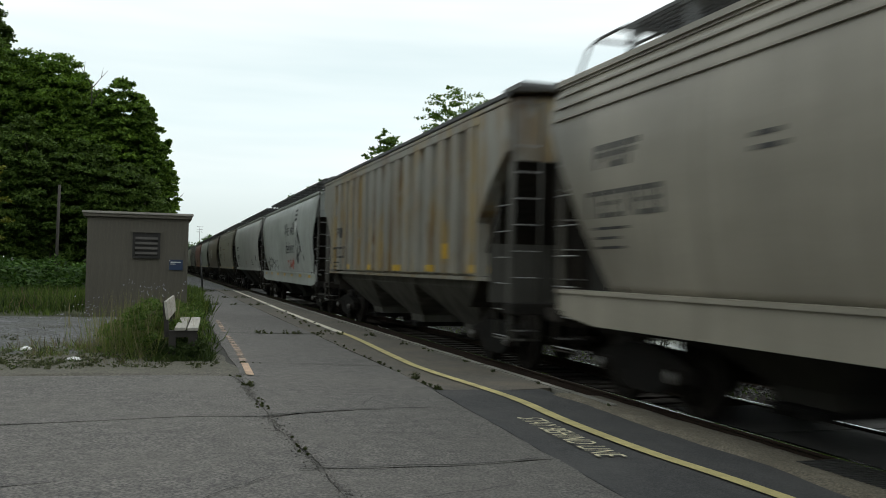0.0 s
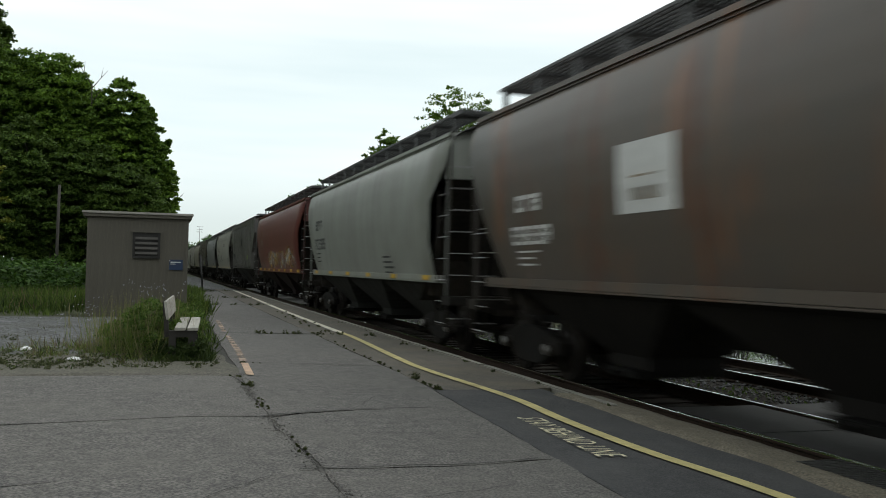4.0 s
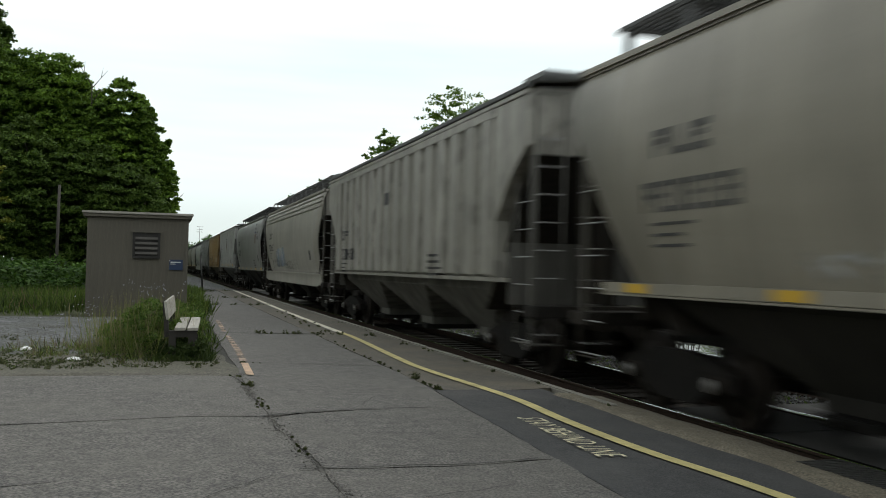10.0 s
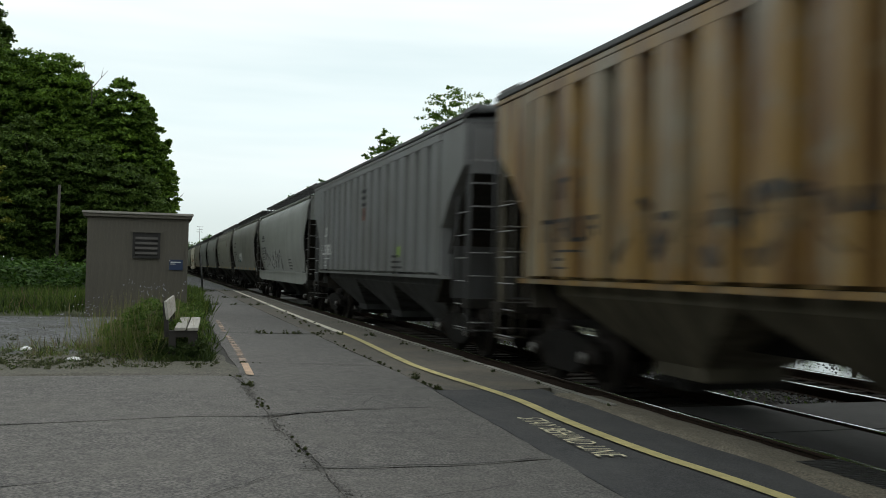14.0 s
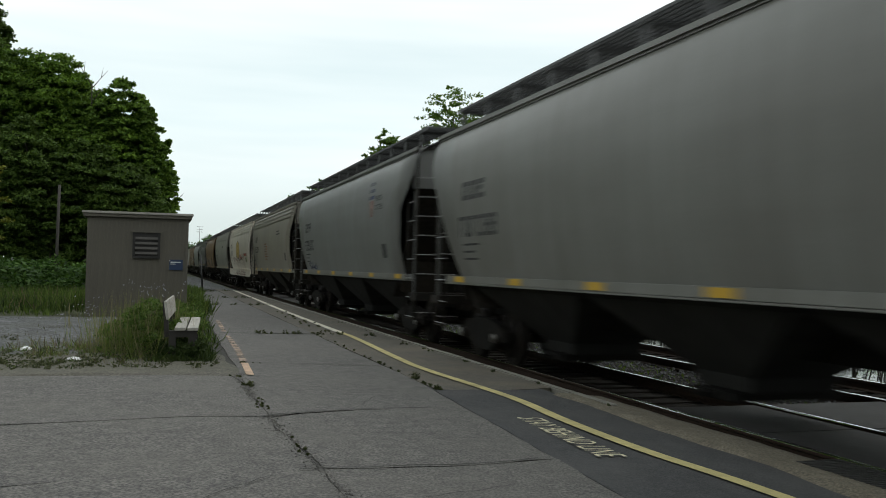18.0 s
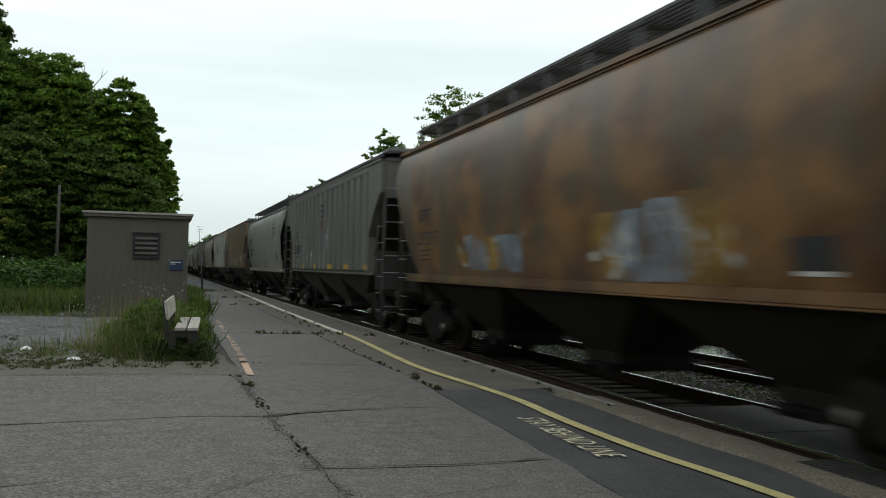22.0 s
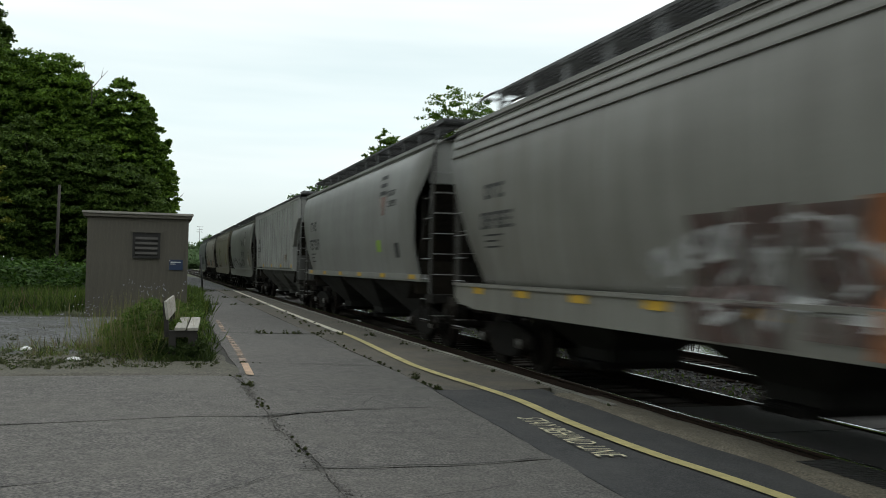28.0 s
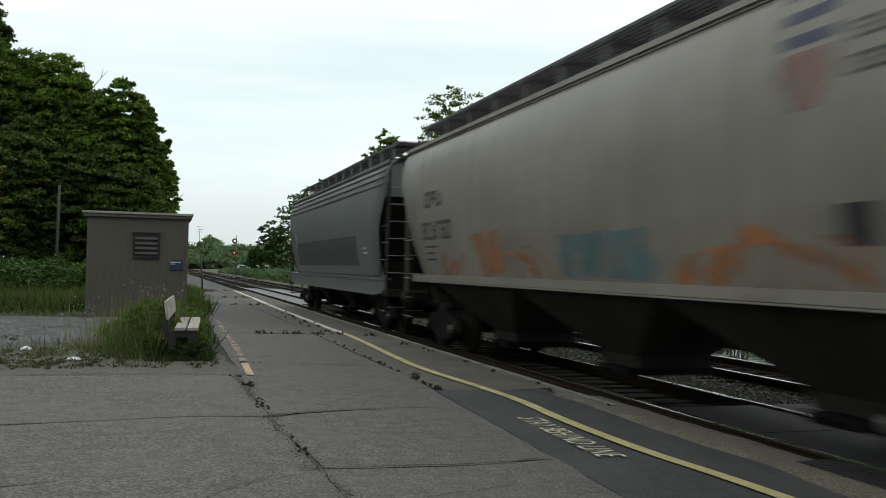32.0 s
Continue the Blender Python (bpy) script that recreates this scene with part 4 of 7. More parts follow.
def build_plants():
    rng = np.random.default_rng(11)
    # wooded bank behind the shed
    wood = ((-9.2, 60, 15.1, 3.6, 3.0), (-6.1, 59, 14.4, 3.1, 2.5), (-4.0, 58, 12.1, 2.6, 2.0), (-2.3, 58, 12.9, 2.35, 2.0), (-0.95, 57.5, 11.4, 1.45, 2.0), (-0.15, 59, 9.5, 1.4, 0.8), (-13.2, 62, 17.0, 4.6, 3.0), (-13.0, 75, 21.6, 2.5, 9.0),
            (-7.3, 55, 9.8, 2.9, 0.6), (-3.9, 55, 8.8, 2.5, 0.6), (-11.3, 55, 10.2, 3.2, 0.6), (-1.4, 55.5, 7.6, 2.0, 0.4), (-8.2, 64, 14.0, 3.6, 1.0), (-4.6, 64, 12.8, 3.4, 1.0), (-16.5, 60, 17.0, 5.0, 2.0))
    # low front rows and back rows take the leaf colour with shade in it
    for i, (x, y, h, r, low) in enumerate(wood):
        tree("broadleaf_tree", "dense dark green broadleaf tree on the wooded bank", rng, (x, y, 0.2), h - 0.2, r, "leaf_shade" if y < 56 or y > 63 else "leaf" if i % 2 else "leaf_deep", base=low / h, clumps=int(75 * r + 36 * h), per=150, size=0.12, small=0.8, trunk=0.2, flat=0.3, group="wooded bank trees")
    # far bank to close the gaps behind
    for i in range(9):
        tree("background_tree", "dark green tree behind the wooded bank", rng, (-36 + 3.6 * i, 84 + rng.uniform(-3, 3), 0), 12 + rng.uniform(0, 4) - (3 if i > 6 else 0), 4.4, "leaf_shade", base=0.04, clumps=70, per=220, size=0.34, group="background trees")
    tree("young_tree", "yellow-green young tree beside the gravel lane", rng, (-5.15, 31.0, 0.2), 4.9, 0.85, "leaf_gold", base=0.2, clumps=60, per=60, size=0.075, trunk=0.05)
    # trees beyond the train
    for x, y, h, r in ((27.4, 84, 20.2, 4.3), (20.6, 84, 15.2, 2.6), (32.5, 88, 19.2, 3.6)):
        tree("tall_tree", "tall light green tree with a thin open crown", rng, (x, y, 0), h, r, "leaf_deep", base=0.4, clumps=260, per=38, size=0.16, small=0.7, flat=0.15, trunk=0.2, limbs=11, group="trees beyond the train")
    for x, y, h, r in ((22.6, 150, 15.0, 5.6), (18.3, 154, 9.6, 3.0), (26.5, 152, 17.0, 4.6), (16.0, 158, 4.8, 2.0)):
        tree("trackside_tree", "dark green trackside tree with an open crown", rng, (x, y, 0), h, r, "leaf_hedge", base=0.03, clumps=int(60 * r), per=20, size=0.27, small=0.6, flat=0.15, group="trackside trees")
    bm_c, bm_r = [], []
    for i in range(1300):
        x = rng.uniform(-30, 125)
        y = rng.uniform(380, 470)
        top = (13.6 + 3.4 * math.exp(-((x - 22.5) / 7.5) ** 2) + 1.2 * math.exp(-((x - 38.0) / 4.0) ** 2) + 0.7 * math.sin(x * 0.31)) * y / 450
        bm_c.append((x, y, rng.uniform(-1.0, top - 2.6) * (0.35 + 0.65 * (y - 380) / 90)))
        bm_r.append(rng.uniform(2.2, 4.2))
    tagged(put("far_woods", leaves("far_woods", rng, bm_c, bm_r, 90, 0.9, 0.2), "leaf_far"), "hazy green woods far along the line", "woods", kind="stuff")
    # hedge of leafy plants and grass on the left
    hc, hr = [], []
    for i in range(420):
        x, y = rng.uniform(-22, -1.4), rng.uniform(38, 52)
        hc.append((x, y, 0.1 + rng.uniform(0.1, 1.25) + 0.025 * (y - 38)))
        hr.append(rng.uniform(0.35, 0.7))
    tagged(put("undergrowth", leaves("undergrowth", rng, hc, hr, 90, 0.12, 0.8), "leaf_hedge"), "broad-leaved green undergrowth below the trees", "undergrowth", kind="stuff")
    grass("meadow_grass", "long green grass below the hedge", rng, 40000, (-20, 1.6, 27.5, 40), 0.62, "grass", 0.013, density=lambda x, y: 0.5 + 1.1 * noise.noise(Vector((x * 0.7, y * 0.45, 1))))
    grass("meadow_weeds", "dark broad weeds among the grass", rng, 15000, (-20, 1.6, 27.5, 41), 0.5, "leaf_dark", 0.035, 0.8, lambda x, y: 0.35 - 1.2 * noise.noise(Vector((x * 0.7, y * 0.45, 1))), "weeds")
    grass("meadow_stalks", "dry brown stalks among the grass", rng, 4200, (-20, 1.0, 27.0, 38), 0.6, "weed_brown", 0.012, 0.5, lambda x, y: 0.5 + noise.noise(Vector((x * 0.8, y * 0.6, 8))), "weeds")
    grass("bank_grass", "long green grass on the bank", rng, 7000, (-26, -2.5, 25.6, 30), 0.30, "grass", 0.016, density=lambda x, y: 0.45 + 1.2 * noise.noise(Vector((x * 0.9, y * 0.9, 5))))
    grass("platform_grass", "long green grass beside the platform", rng, 15000, (0.2, 2.4, 16.0, 60), 0.42, "grass", 0.005, density=lambda x, y: (x < 0.98 + 0.02 * (y - 15) + 0.0006 * (y - 15) ** 2 + 0.25 * noise.noise(Vector((0, y * 1.1, 2)))) * max(0.0, 0.45 + 1.3 * noise.noise(Vector((x * 1.6, y * 0.9, 6)))))
    grass("platform_weeds", "dark leafy weeds beside the platform", rng, 9000, (0.2, 2.2, 16.0, 40), 0.26, "leaf_dark", 0.010, 0.8, lambda x, y: (x < 1.02 + 0.02 * (y - 15) + 0.0006 * (y - 15) ** 2 + 0.2 * noise.noise(Vector((3, y * 1.4, 2)))) * max(0.0, 0.4 + 1.2 * noise.noise(Vector((x * 2.0, y * 1.1, 16)))), "weeds")
    # weeds round the bench
    def clump(x, y):
        if x > 0.02 and y < 14.3 + 0.2 * math.sin(9 * x):
            return 0.0
        near = math.exp(-((x + 0.10) / 0.42) ** 2 - ((y - 15.6) / 1.5) ** 2)
        side = 0.4 * math.exp(-((x + 0.6) / 0.45) ** 2 - ((y - 16.2) / 1.6) ** 2)
        return min(1.0, 1.2 * near + side) * (0.75 + 0.8 * noise.noise(Vector((x * 2.2, y * 2.2, 0))))
    def low(x, y):
        q = noise.noise(Vector((x * 2.1, y * 1.6, 4)))
        return 0.0 if q < -0.05 else min(1.0, 0.1 + 2.4 * q) * math.exp(-((x + 0.9) / 1.0) ** 2 - ((y - 15.6) / 1.6) ** 2)
    grass("tall_weeds", "tall green weeds round the bench", rng, 5200, (-1.7, 1.0, 13.5, 19), 0.80, "weed_tall", 0.0035, 0.32, clump, "weeds")
    grass("low_weeds", "low green weeds on the dirt beside the bench", rng, 12000, (-3.0, 0.4, 13.2, 17.5), 0.22, "weed_tall", 0.004, 0.8, low, "weeds")
    grass("brown_weeds", "dry brown weeds round the bench", rng, 20000, (-3.6, 0.9, 13.2, 18.8), 0.30, "weed_brown", 0.0035, 0.8, lambda x, y: 0.8 * low(x, y) + 0.3 * clump(x, y), "weeds")
    grass("shady_weeds", "dark green weeds round the bench", rng, 16000, (-2.6, 0.9, 13.6, 18.5), 0.26, "leaf_dark", 0.006, 0.9, lambda x, y: 0.25 * low(x, y) + 0.35 * clump(x, y), "weeds")
    wc, wr = [], []
    while len(wc) < 420:
        x, y = rng.uniform(-1.5, 1.0), rng.uniform(13.9, 18.6)
        if clump(x, y) > rng.uniform(0.15, 1.0):
            wc.append((x, y, 0.22 + rng.uniform(0.0, 0.78) * (0.45 + 0.6 * math.exp(-((x + 0.1) / 0.5) ** 2))))
            wr.append(rng.uniform(0.04, 0.12))
    for k in range(420):
        y = rng.uniform(16.5, 34)
        x = rng.uniform(0.25, 0.95 + 0.02 * (y - 15))
        if noise.noise(Vector((x * 1.5, y * 0.8, 31))) > -0.1:
            wc.append((x, y, 0.24 + rng.uniform(0.0, 0.42)))
            wr.append(rng.uniform(0.06, 0.15))
    tagged(put("leafy_weeds", leaves("leafy_weeds", rng, wc, wr, 46, 0.024, 0.2), "weed"), "bushy green weeds round the bench", "weeds", kind="stuff")
    rc, rr = [], []
    for k in range(150):
        x, y = min(0.6, rng.normal(-1.8, 1.3)), 12.9 + abs(rng.normal(0, 1.5))
        for q in range(int(rng.integers(1, 5))):
            r = rng.uniform(0.02, 0.075)
            rc.append((x + rng.normal(0, 0.09), y + rng.normal(0, 0.09), 0.25 + 0.6 * r))
            rr.append(r)
    tagged(put("dirt_weeds", leaves("dirt_weeds", rng, rc, rr, 44, 0.014), "joint_weed"), "small dull weeds scattered over the dirt", "weeds", kind="stuff")
    grass("dark_weeds", "dark leafy weeds below the bench seat", rng, 9000, (-0.05, 0.82, 13.7, 16.8), 0.24, "leaf_dark", 0.010, 0.9, lambda x, y: 0.55 + 1.2 * noise.noise(Vector((x * 3.1, y * 2.2, 21))) - 0.9 * max(0.0, x - 0.5), "weeds")
    uc, ur = [], []
    for k in range(70):
        uc.append((rng.uniform(0.02, 0.66), rng.uniform(13.72, 14.5) + 0.25 * rng.random(), 0.24 + rng.uniform(0.0, 0.26)))
        ur.append(rng.uniform(0.05, 0.12))
    tagged(put("bench_weeds", leaves("bench_weeds", rng, uc, ur, 60, 0.028), "leaf_dark"), "dark leafy weeds crowding the bench's feet", "weeds", kind="stuff")
    grass("dry_stalks", "thin dry stalks among the weeds", rng, 4200, (-2.0, 1.0, 13.6, 19), 1.0, "dry_grass", 0.0035, 0.22, clump, "weeds")
    # pale blossoms on stalks
    k = 130
    bx, by = np.where(rng.random(k) < 0.6, rng.normal(-0.15, 0.28, k), rng.normal(-1.25, 0.25, k)), rng.normal(18.2, 1.0, k)
    bz = 0.25 + rng.uniform(0.45, 0.95, k) * np.where(bx > -0.6, 1.15, 0.8)
    c = np.stack([bx, by, bz], 1)
    tagged(put("blossoms", quads("blossoms", c, unit(rng, k) * 0.016, unit(rng, k) * 0.024), "blossom"), "small pale purple chicory blossoms above the weeds", "flowers", kind="stuff")
    # low weeds in the sandy border, the joints and along the edge
    def border(x, y):
        return 1.0 if noise.noise(Vector((x * 1.7, y * 1.7, 3))) > 0.18 else 0.02
    grass("border_weeds", "low scattered weeds on the sandy border", rng, 9000, (-9, 0.7, 12.8, 16), 0.13, "weed", 0.008, 0.8, border, "weeds")
    grass("lane_weeds", "low scattered weeds on the gravel lane", rng, 22000, (-9, 0.3, 15, 26), 0.09, "joint_weed", 0.006, 0.9, lambda x, y: max(0.0, 0.25 + 1.5 * noise.noise(Vector((x * 0.8, y * 0.5, 12)))), "weeds")
    def tufts(f, x0, x1, n, h, spread):
        out = []
        for j in range(n):
            x, k = rng.uniform(x0, x1), int(rng.integers(8, 46))
            size = rng.uniform(0.35, 1.15)
            out.append((rng.normal(x, 0.035 + 0.05 * size, k), f(x) + rng.normal(0, spread, k), h * size))
        return out
    sets = tufts(lambda x: 19.5 + 0.6 * x, 1.45, 4.3, 15, 0.17, 0.04) + tufts(lambda x: 32.5 + 1.45 * x, 1.7, 4.6, 15, 0.24, 0.10)
    sets += tufts(lambda x: 39.6 + 1.8 * x, 1.8, 4.6, 11, 0.24, 0.12) + tufts(lambda x: 13.75 + 0.22 * x, 1.2, 1.5, 2, 0.06, 0.02) + tufts(lambda x: 44 + 3.7 * x, 2.0, 4.6, 9, 0.26, 0.2)
    sets += [(rng.normal(1.07, 0.035, 60), rng.normal(11.3, 0.07, 60), 0.09), (rng.normal(1.07, 0.04, 90), rng.normal(9.7, 0.22, 90), 0.03), (rng.normal(1.13, 0.02, 50), rng.normal(7.4, 0.16, 50), 0.03), (rng.normal(1.06, 0.04, 30), rng.normal(12.2, 0.07, 30), 0.05), (rng.normal(1.1, 0.03, 50), rng.uniform(5.5, 12.4, 50), 0.02), (rng.normal(3.62, 0.03, 60), rng.normal(11.7, 0.06, 60), 0.11),
             (rng.normal(3.64, 0.03, 50), rng.normal(12.8, 0.06, 50), 0.2), (rng.normal(3.62, 0.03, 240), rng.uniform(11.5, 22, 240), 0.06), (rng.normal(4.2, 0.15, 260), rng.uniform(20.3, 33, 260), 0.14),
             (rng.normal(5.1, 0.05, 60), rng.normal(22.0, 0.06, 60), 0.16), (rng.normal(5.3, 0.05, 40), rng.normal(19.6, 0.06, 40), 0.12)]
    sets += [(rng.normal(5.42, 0.05, 24), rng.normal(yy, 0.07, 24), 0.09) for yy in (10.4, 12.6, 14.3, 15.8, 17.9, 18.6, 24.0, 27.5)]
    jc, jr = [], []
    for x, y, h in sets:
        for k in range(max(2, len(x) // 9)):
            r = h * rng.uniform(0.14, 0.36)
            jc.append((x[k], y[k], lift(x[k]) + r * rng.uniform(0.4, 1.3)))
            jr.append(r)
    tagged(put("joint_weeds", leaves("joint_weeds", rng, jc, jr, 36, 0.017), "joint_weed"), "small leafy weeds growing in the platform joints", "weeds", kind="stuff")
    grass("track_weeds", "sparse weeds between the tracks", rng, 1600, (7.9, 9.5, 6, 40), 0.10, "grass", 0.02, 0.8, cat="weeds").location.z -= 0.15
    rc, rr = [], []
    bm = bmesh.new()
    for k in range(46):
        x, y = rng.uniform(13.8, 15.2), 1.5 + 1.3 * k + rng.uniform(-0.4, 0.4)
        for s in range(7):
            top = (x + rng.normal(0.5, 0.5), y + rng.normal(0, 0.6), rng.uniform(2.0, 4.0))
            rod(bm, (x + rng.normal(0, 0.12), y + rng.normal(0, 0.12), -1.3), top, 0.018, 0.008, 4)
        for s in range(26):
            rc.append((x + 1.4 + rng.normal(0, 0.8), y + rng.normal(0, 0.8), rng.uniform(2.2, 5.2)))
            rr.append(rng.uniform(0.3, 0.75))
    bush = thing("shrub_row", "row of green shrubs on bare stems along the river bank", "shrubs")
    tagged(part("thicket", bm, "bark", bush), kind="stuff")
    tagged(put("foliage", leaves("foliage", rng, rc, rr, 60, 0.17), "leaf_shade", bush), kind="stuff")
    vc, vr = [], []
    for k in range(420):
        right = k % 5 < 3
        x, y = (rng.uniform(13.6, 21), rng.uniform(72, 215)) if right else (rng.uniform(-9, 1.2), rng.uniform(78, 300))
        vc.append((x, y, rng.uniform(0.0, 0.7 if right else 3.0)))
        vr.append(rng.uniform(0.5, 1.1))
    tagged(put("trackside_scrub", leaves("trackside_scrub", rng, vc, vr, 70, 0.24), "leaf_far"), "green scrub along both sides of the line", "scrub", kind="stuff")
    # woods hidden behind shed and trees, added to shade the distant cars
    lc, lr = [], []
    for k in range(1300):
        y = rng.uniform(72, 420)
        if k < 800:
            lc.append((rng.uniform(-14, -2.2 + 0.008 * (y - 72)), y, rng.uniform(0.5, 13.0)))
        else:
            y = rng.uniform(95, 420)
            lc.append((rng.uniform(-4, min(2.6, 0.016 * y)), y, rng.uniform(0.3, 0.036 * min(y, 200))))
        lr.append(rng.uniform(1.0, 1.9) * (1.0 if k < 800 else 0.6))
    tagged(put("unseen_lineside_woods", leaves("unseen_lineside_woods", rng, lc, lr, 60, 0.5), "leaf_shade"), "dark woods along the line beyond the station", "woods", kind="stuff")
    # unseen woods beside and behind the platform, added to block low sky light
    bc, br = [], []
    for k in range(520):
        if k < 380:
            x, y = rng.uniform(-30, -19), rng.uniform(-70, 52)
        else:
            x, y = rng.uniform(-30, 4), rng.uniform(-70, -45)
        bc.append((x, y, rng.uniform(0.5, 11.0)))
        br.append(rng.uniform(1.3, 2.8))
    tagged(put("unseen_bank_woods", leaves("unseen_bank_woods", rng, bc, br, 110, 0.5), "leaf"), "dense green woods on the bank beside the station", "woods", kind="stuff")
    fc, fr = [], []
    for k in range(420):
        y = rng.uniform(-60, 260)
        fc.append((rng.uniform(60, 74), y, -1.5 + 4.5 * rng.random() * (0.75 + 0.25 * math.sin(y * 0.09))))
        fr.append(rng.uniform(1.2, 2.6))
    tagged(put("far_bank_woods", leaves("far_bank_woods", rng, fc, fr, 110, 0.6), "leaf_light"), "green woods on the river's far bank", "woods", kind="stuff")
    # a dead twiggy top in the woods
    snag = thing("dead_branch", "bare pale twigs above the wooded bank", "branch", at=(-4.0, 57.0, 11.6))
    bm = bmesh.new()
    for a, b, r in (((0.1, 0, -3), (0, 0, 0.5), 0.05), ((0, 0, 0.5), (-0.75, 0, 1.7), 0.028), ((0, 0, 0.3), (0.85, 0, 1.4), 0.028), ((-0.45, 0, 1.2), (-0.4, 0, 1.9), 0.02), ((0.5, 0, 0.95), (0.6, 0.1, 1.6), 0.02), ((0.1, 0, -0.4), (0.6, 0, 0.4), 0.025)):
        rod(bm, a, b, r, r * 0.4, 5)
    part("twigs", bm, "bark", snag)


build_plants()


# ---- far things ----
def build_far():
    sig = thing("railway_signal", "two-headed railway signal with amber and red lights", "signal", at=(10.15, 0, 0))
    y = 130.0
    part("mast", rod(bmesh.new(), (0.28, y + 0.3, -0.2), (0.28, y + 0.3, 5.9), 0.06, 0.05, 10), "mast_grey", sig)
    for z, mat in ((5.1, "lamp_amber"), (3.45, "lamp_red")):
        bm = rod(bmesh.new(), (0, y + 0.02, z), (0, y + 0.1, z), 0.36, 0.36, 20)
        rod(bm, (0, y + 0.06, z), (0.28, y + 0.3, z), 0.05)
        head = part("target", bm, "mast", sig, "round black signal target")
        part("lens", rod(bmesh.new(), (0, y - 0.05, z), (0, y + 0.015, z), 0.11, 0.11, 16), mat, head, "lit signal lens")
        part("hood", rod(bmesh.new(), (0, y - 0.25, z + 0.21), (0, y + 0.015, z + 0.23), 0.05, 0.07, 8), "mast", head)
    post = thing("marker_post", "thin dark leaning metal post beside the platform", "post", at=(0, 0, 0))
    part("shaft", rod(bmesh.new(), (2.55, 55.0, -0.1), (2.36, 55.0, 2.25), 0.05, 0.045, 8), "mast", post)
    pole = thing("utility_pole", "grey weathered timber pole among the trees", "pole", at=(-4.95, 50.0, 0))
    part("shaft", rod(bmesh.new(), (0, 0, -0.2), (0.05, 0, 5.6), 0.085, 0.07, 10), "pole", pole)
    lit = thing("litter", "crumpled white litter on the sandy border", "litter", at=(-1.13, 14.1, 0.262))
    bm = bmesh.new()
    bmesh.ops.create_icosphere(bm, subdivisions=2, radius=1.0)
    for v in bm.verts:
        k = 1 + 0.35 * noise.noise(v.co * 2.2)
        v.co = Vector((v.co.x * 0.12 * k, v.co.y * 0.09 * k, max(-0.02, v.co.z * 0.055 * k)))
    part("wad", bm, "litter", lit)
    lit2 = copy_thing(lit, pose(-1.98, 15.9, 0.262, 0, 0, 70))
    for i, (x, y) in enumerate(((22.6, 228), (25.2, 229), (20.0, 231))):
        v = thing("parked_van", "white van parked far beside the line", "van", "parked vans", at=(x, y, -0.12))
        bm = prism(bmesh.new(), [(-1.0, 0.35), (1.0, 0.35), (1.0, 1.3), (0.82, 2.0), (-0.82, 2.0), (-1.0, 1.3)], 1, -2.2, 2.2)
        part("body", bm, "car_white", v)
        part("windscreen", boxes((-0.78, 0.78, -2.23, -2.203, 1.2, 1.75)), "glass", v)
        for wx in (-0.85, 0.85):
            for wy in (-1.4, 1.4):
                part("wheel", rod(bmesh.new(), (wx - 0.1, wy, 0.33), (wx + 0.1, wy, 0.33), 0.33, 0.33, 14), "mast", v)
    tower = thing("lattice_mast", "distant thin lattice mast above the woods", "mast", at=(22.3, 540, 0))
    bm = bmesh.new()
    rod(bm, (0, 0, 0), (0, 0, 23.5), 0.14, 0.1, 6)
    for z in (20.5, 22, 23.5):
        rod(bm, (-1.6, 0, z), (1.6, 0, z), 0.1, 0.1, 6)
    # pale bracket steel, so the mast carries its haze in the colour
    part("frame", bm, "bracket", tower)


build_far()


# ---- the train: covered hopper cars ----
HALF = 9.3                    # half the coupled length
BODY = 8.45                   # half the length of the side at the top
PROFILE = [(1.44, 1.35), (1.6, 1.41), (1.9, 1.48), (2.3, 1.55), (2.8, 1.59), (3.2, 1.60), (3.6, 1.585), (3.95, 1.545), (4.2, 1.485), (4.32, 1.42), (4.42, 1.29)]
CACHE = {}


def side_x(z):
    """Half width of a rounded body at height z."""
    for (z0, x0), (z1, x1) in zip(PROFILE, PROFILE[1:]):
        if z <= z1:
            return x0 + (x1 - x0) * max(0.0, (z - z0) / (z1 - z0))
    return PROFILE[-1][1]


def cut(z, deep, front):
    """How far the rounded side's end edge lies back at height z: a steep bay at the leading end, a long slant at the other."""
    if not front:
        return 1.5 * min(1.0, max(0.0, (3.75 - z) / 2.15)) ** 0.95
    top, far = (3.4, 0.80) if deep else (3.75, 1.22)
    return far * math.sin(min(1.0, max(0.0, (top - z) / 1.05)) * math.pi / 2)


RIB_Y = [0.885 * (i - 7.5) for i in range(16)]
RIB_W = 0.35


def rib_x(y):
    """Half width of a ribbed side at y: proud on the ribs, less between them."""
    d = min(abs(y - r) for r in RIB_Y)
    return 1.58 - 0.25 * min(1.0, max(0.0, (d - RIB_W * 0.72) / (RIB_W * 0.21)))


def cached(key, maker, smooth=False):
    if key not in CACHE:
        CACHE[key] = mesh_of(maker(), key, smooth)
    return CACHE[key]


def round_side(s, deep):
    zs = [1.44 + (4.42 - 1.44) * i / 30 for i in range(31)]
    rows = []
    for z in zs:
        y0, y1 = -BODY - 0.14 + cut(z, deep, True), BODY + 0.12 - cut(z, deep, False)
        rows.append([(s * side_x(z), y0 + (y1 - y0) * j / 12, z) for j in range(13)])
    rows += [[(x - s * 0.03, y, z) for x, y, z in r] for r in rows[::-1]]
    bm = sheet(bmesh.new(), rows + [rows[0]])
    bmesh.ops.remove_doubles(bm, verts=bm.verts[:], dist=0.0005)
    bmesh.ops.holes_fill(bm, edges=[e for e in bm.edges if e.is_boundary])
    bmesh.ops.recalc_face_normals(bm, faces=bm.faces[:])
    return bm


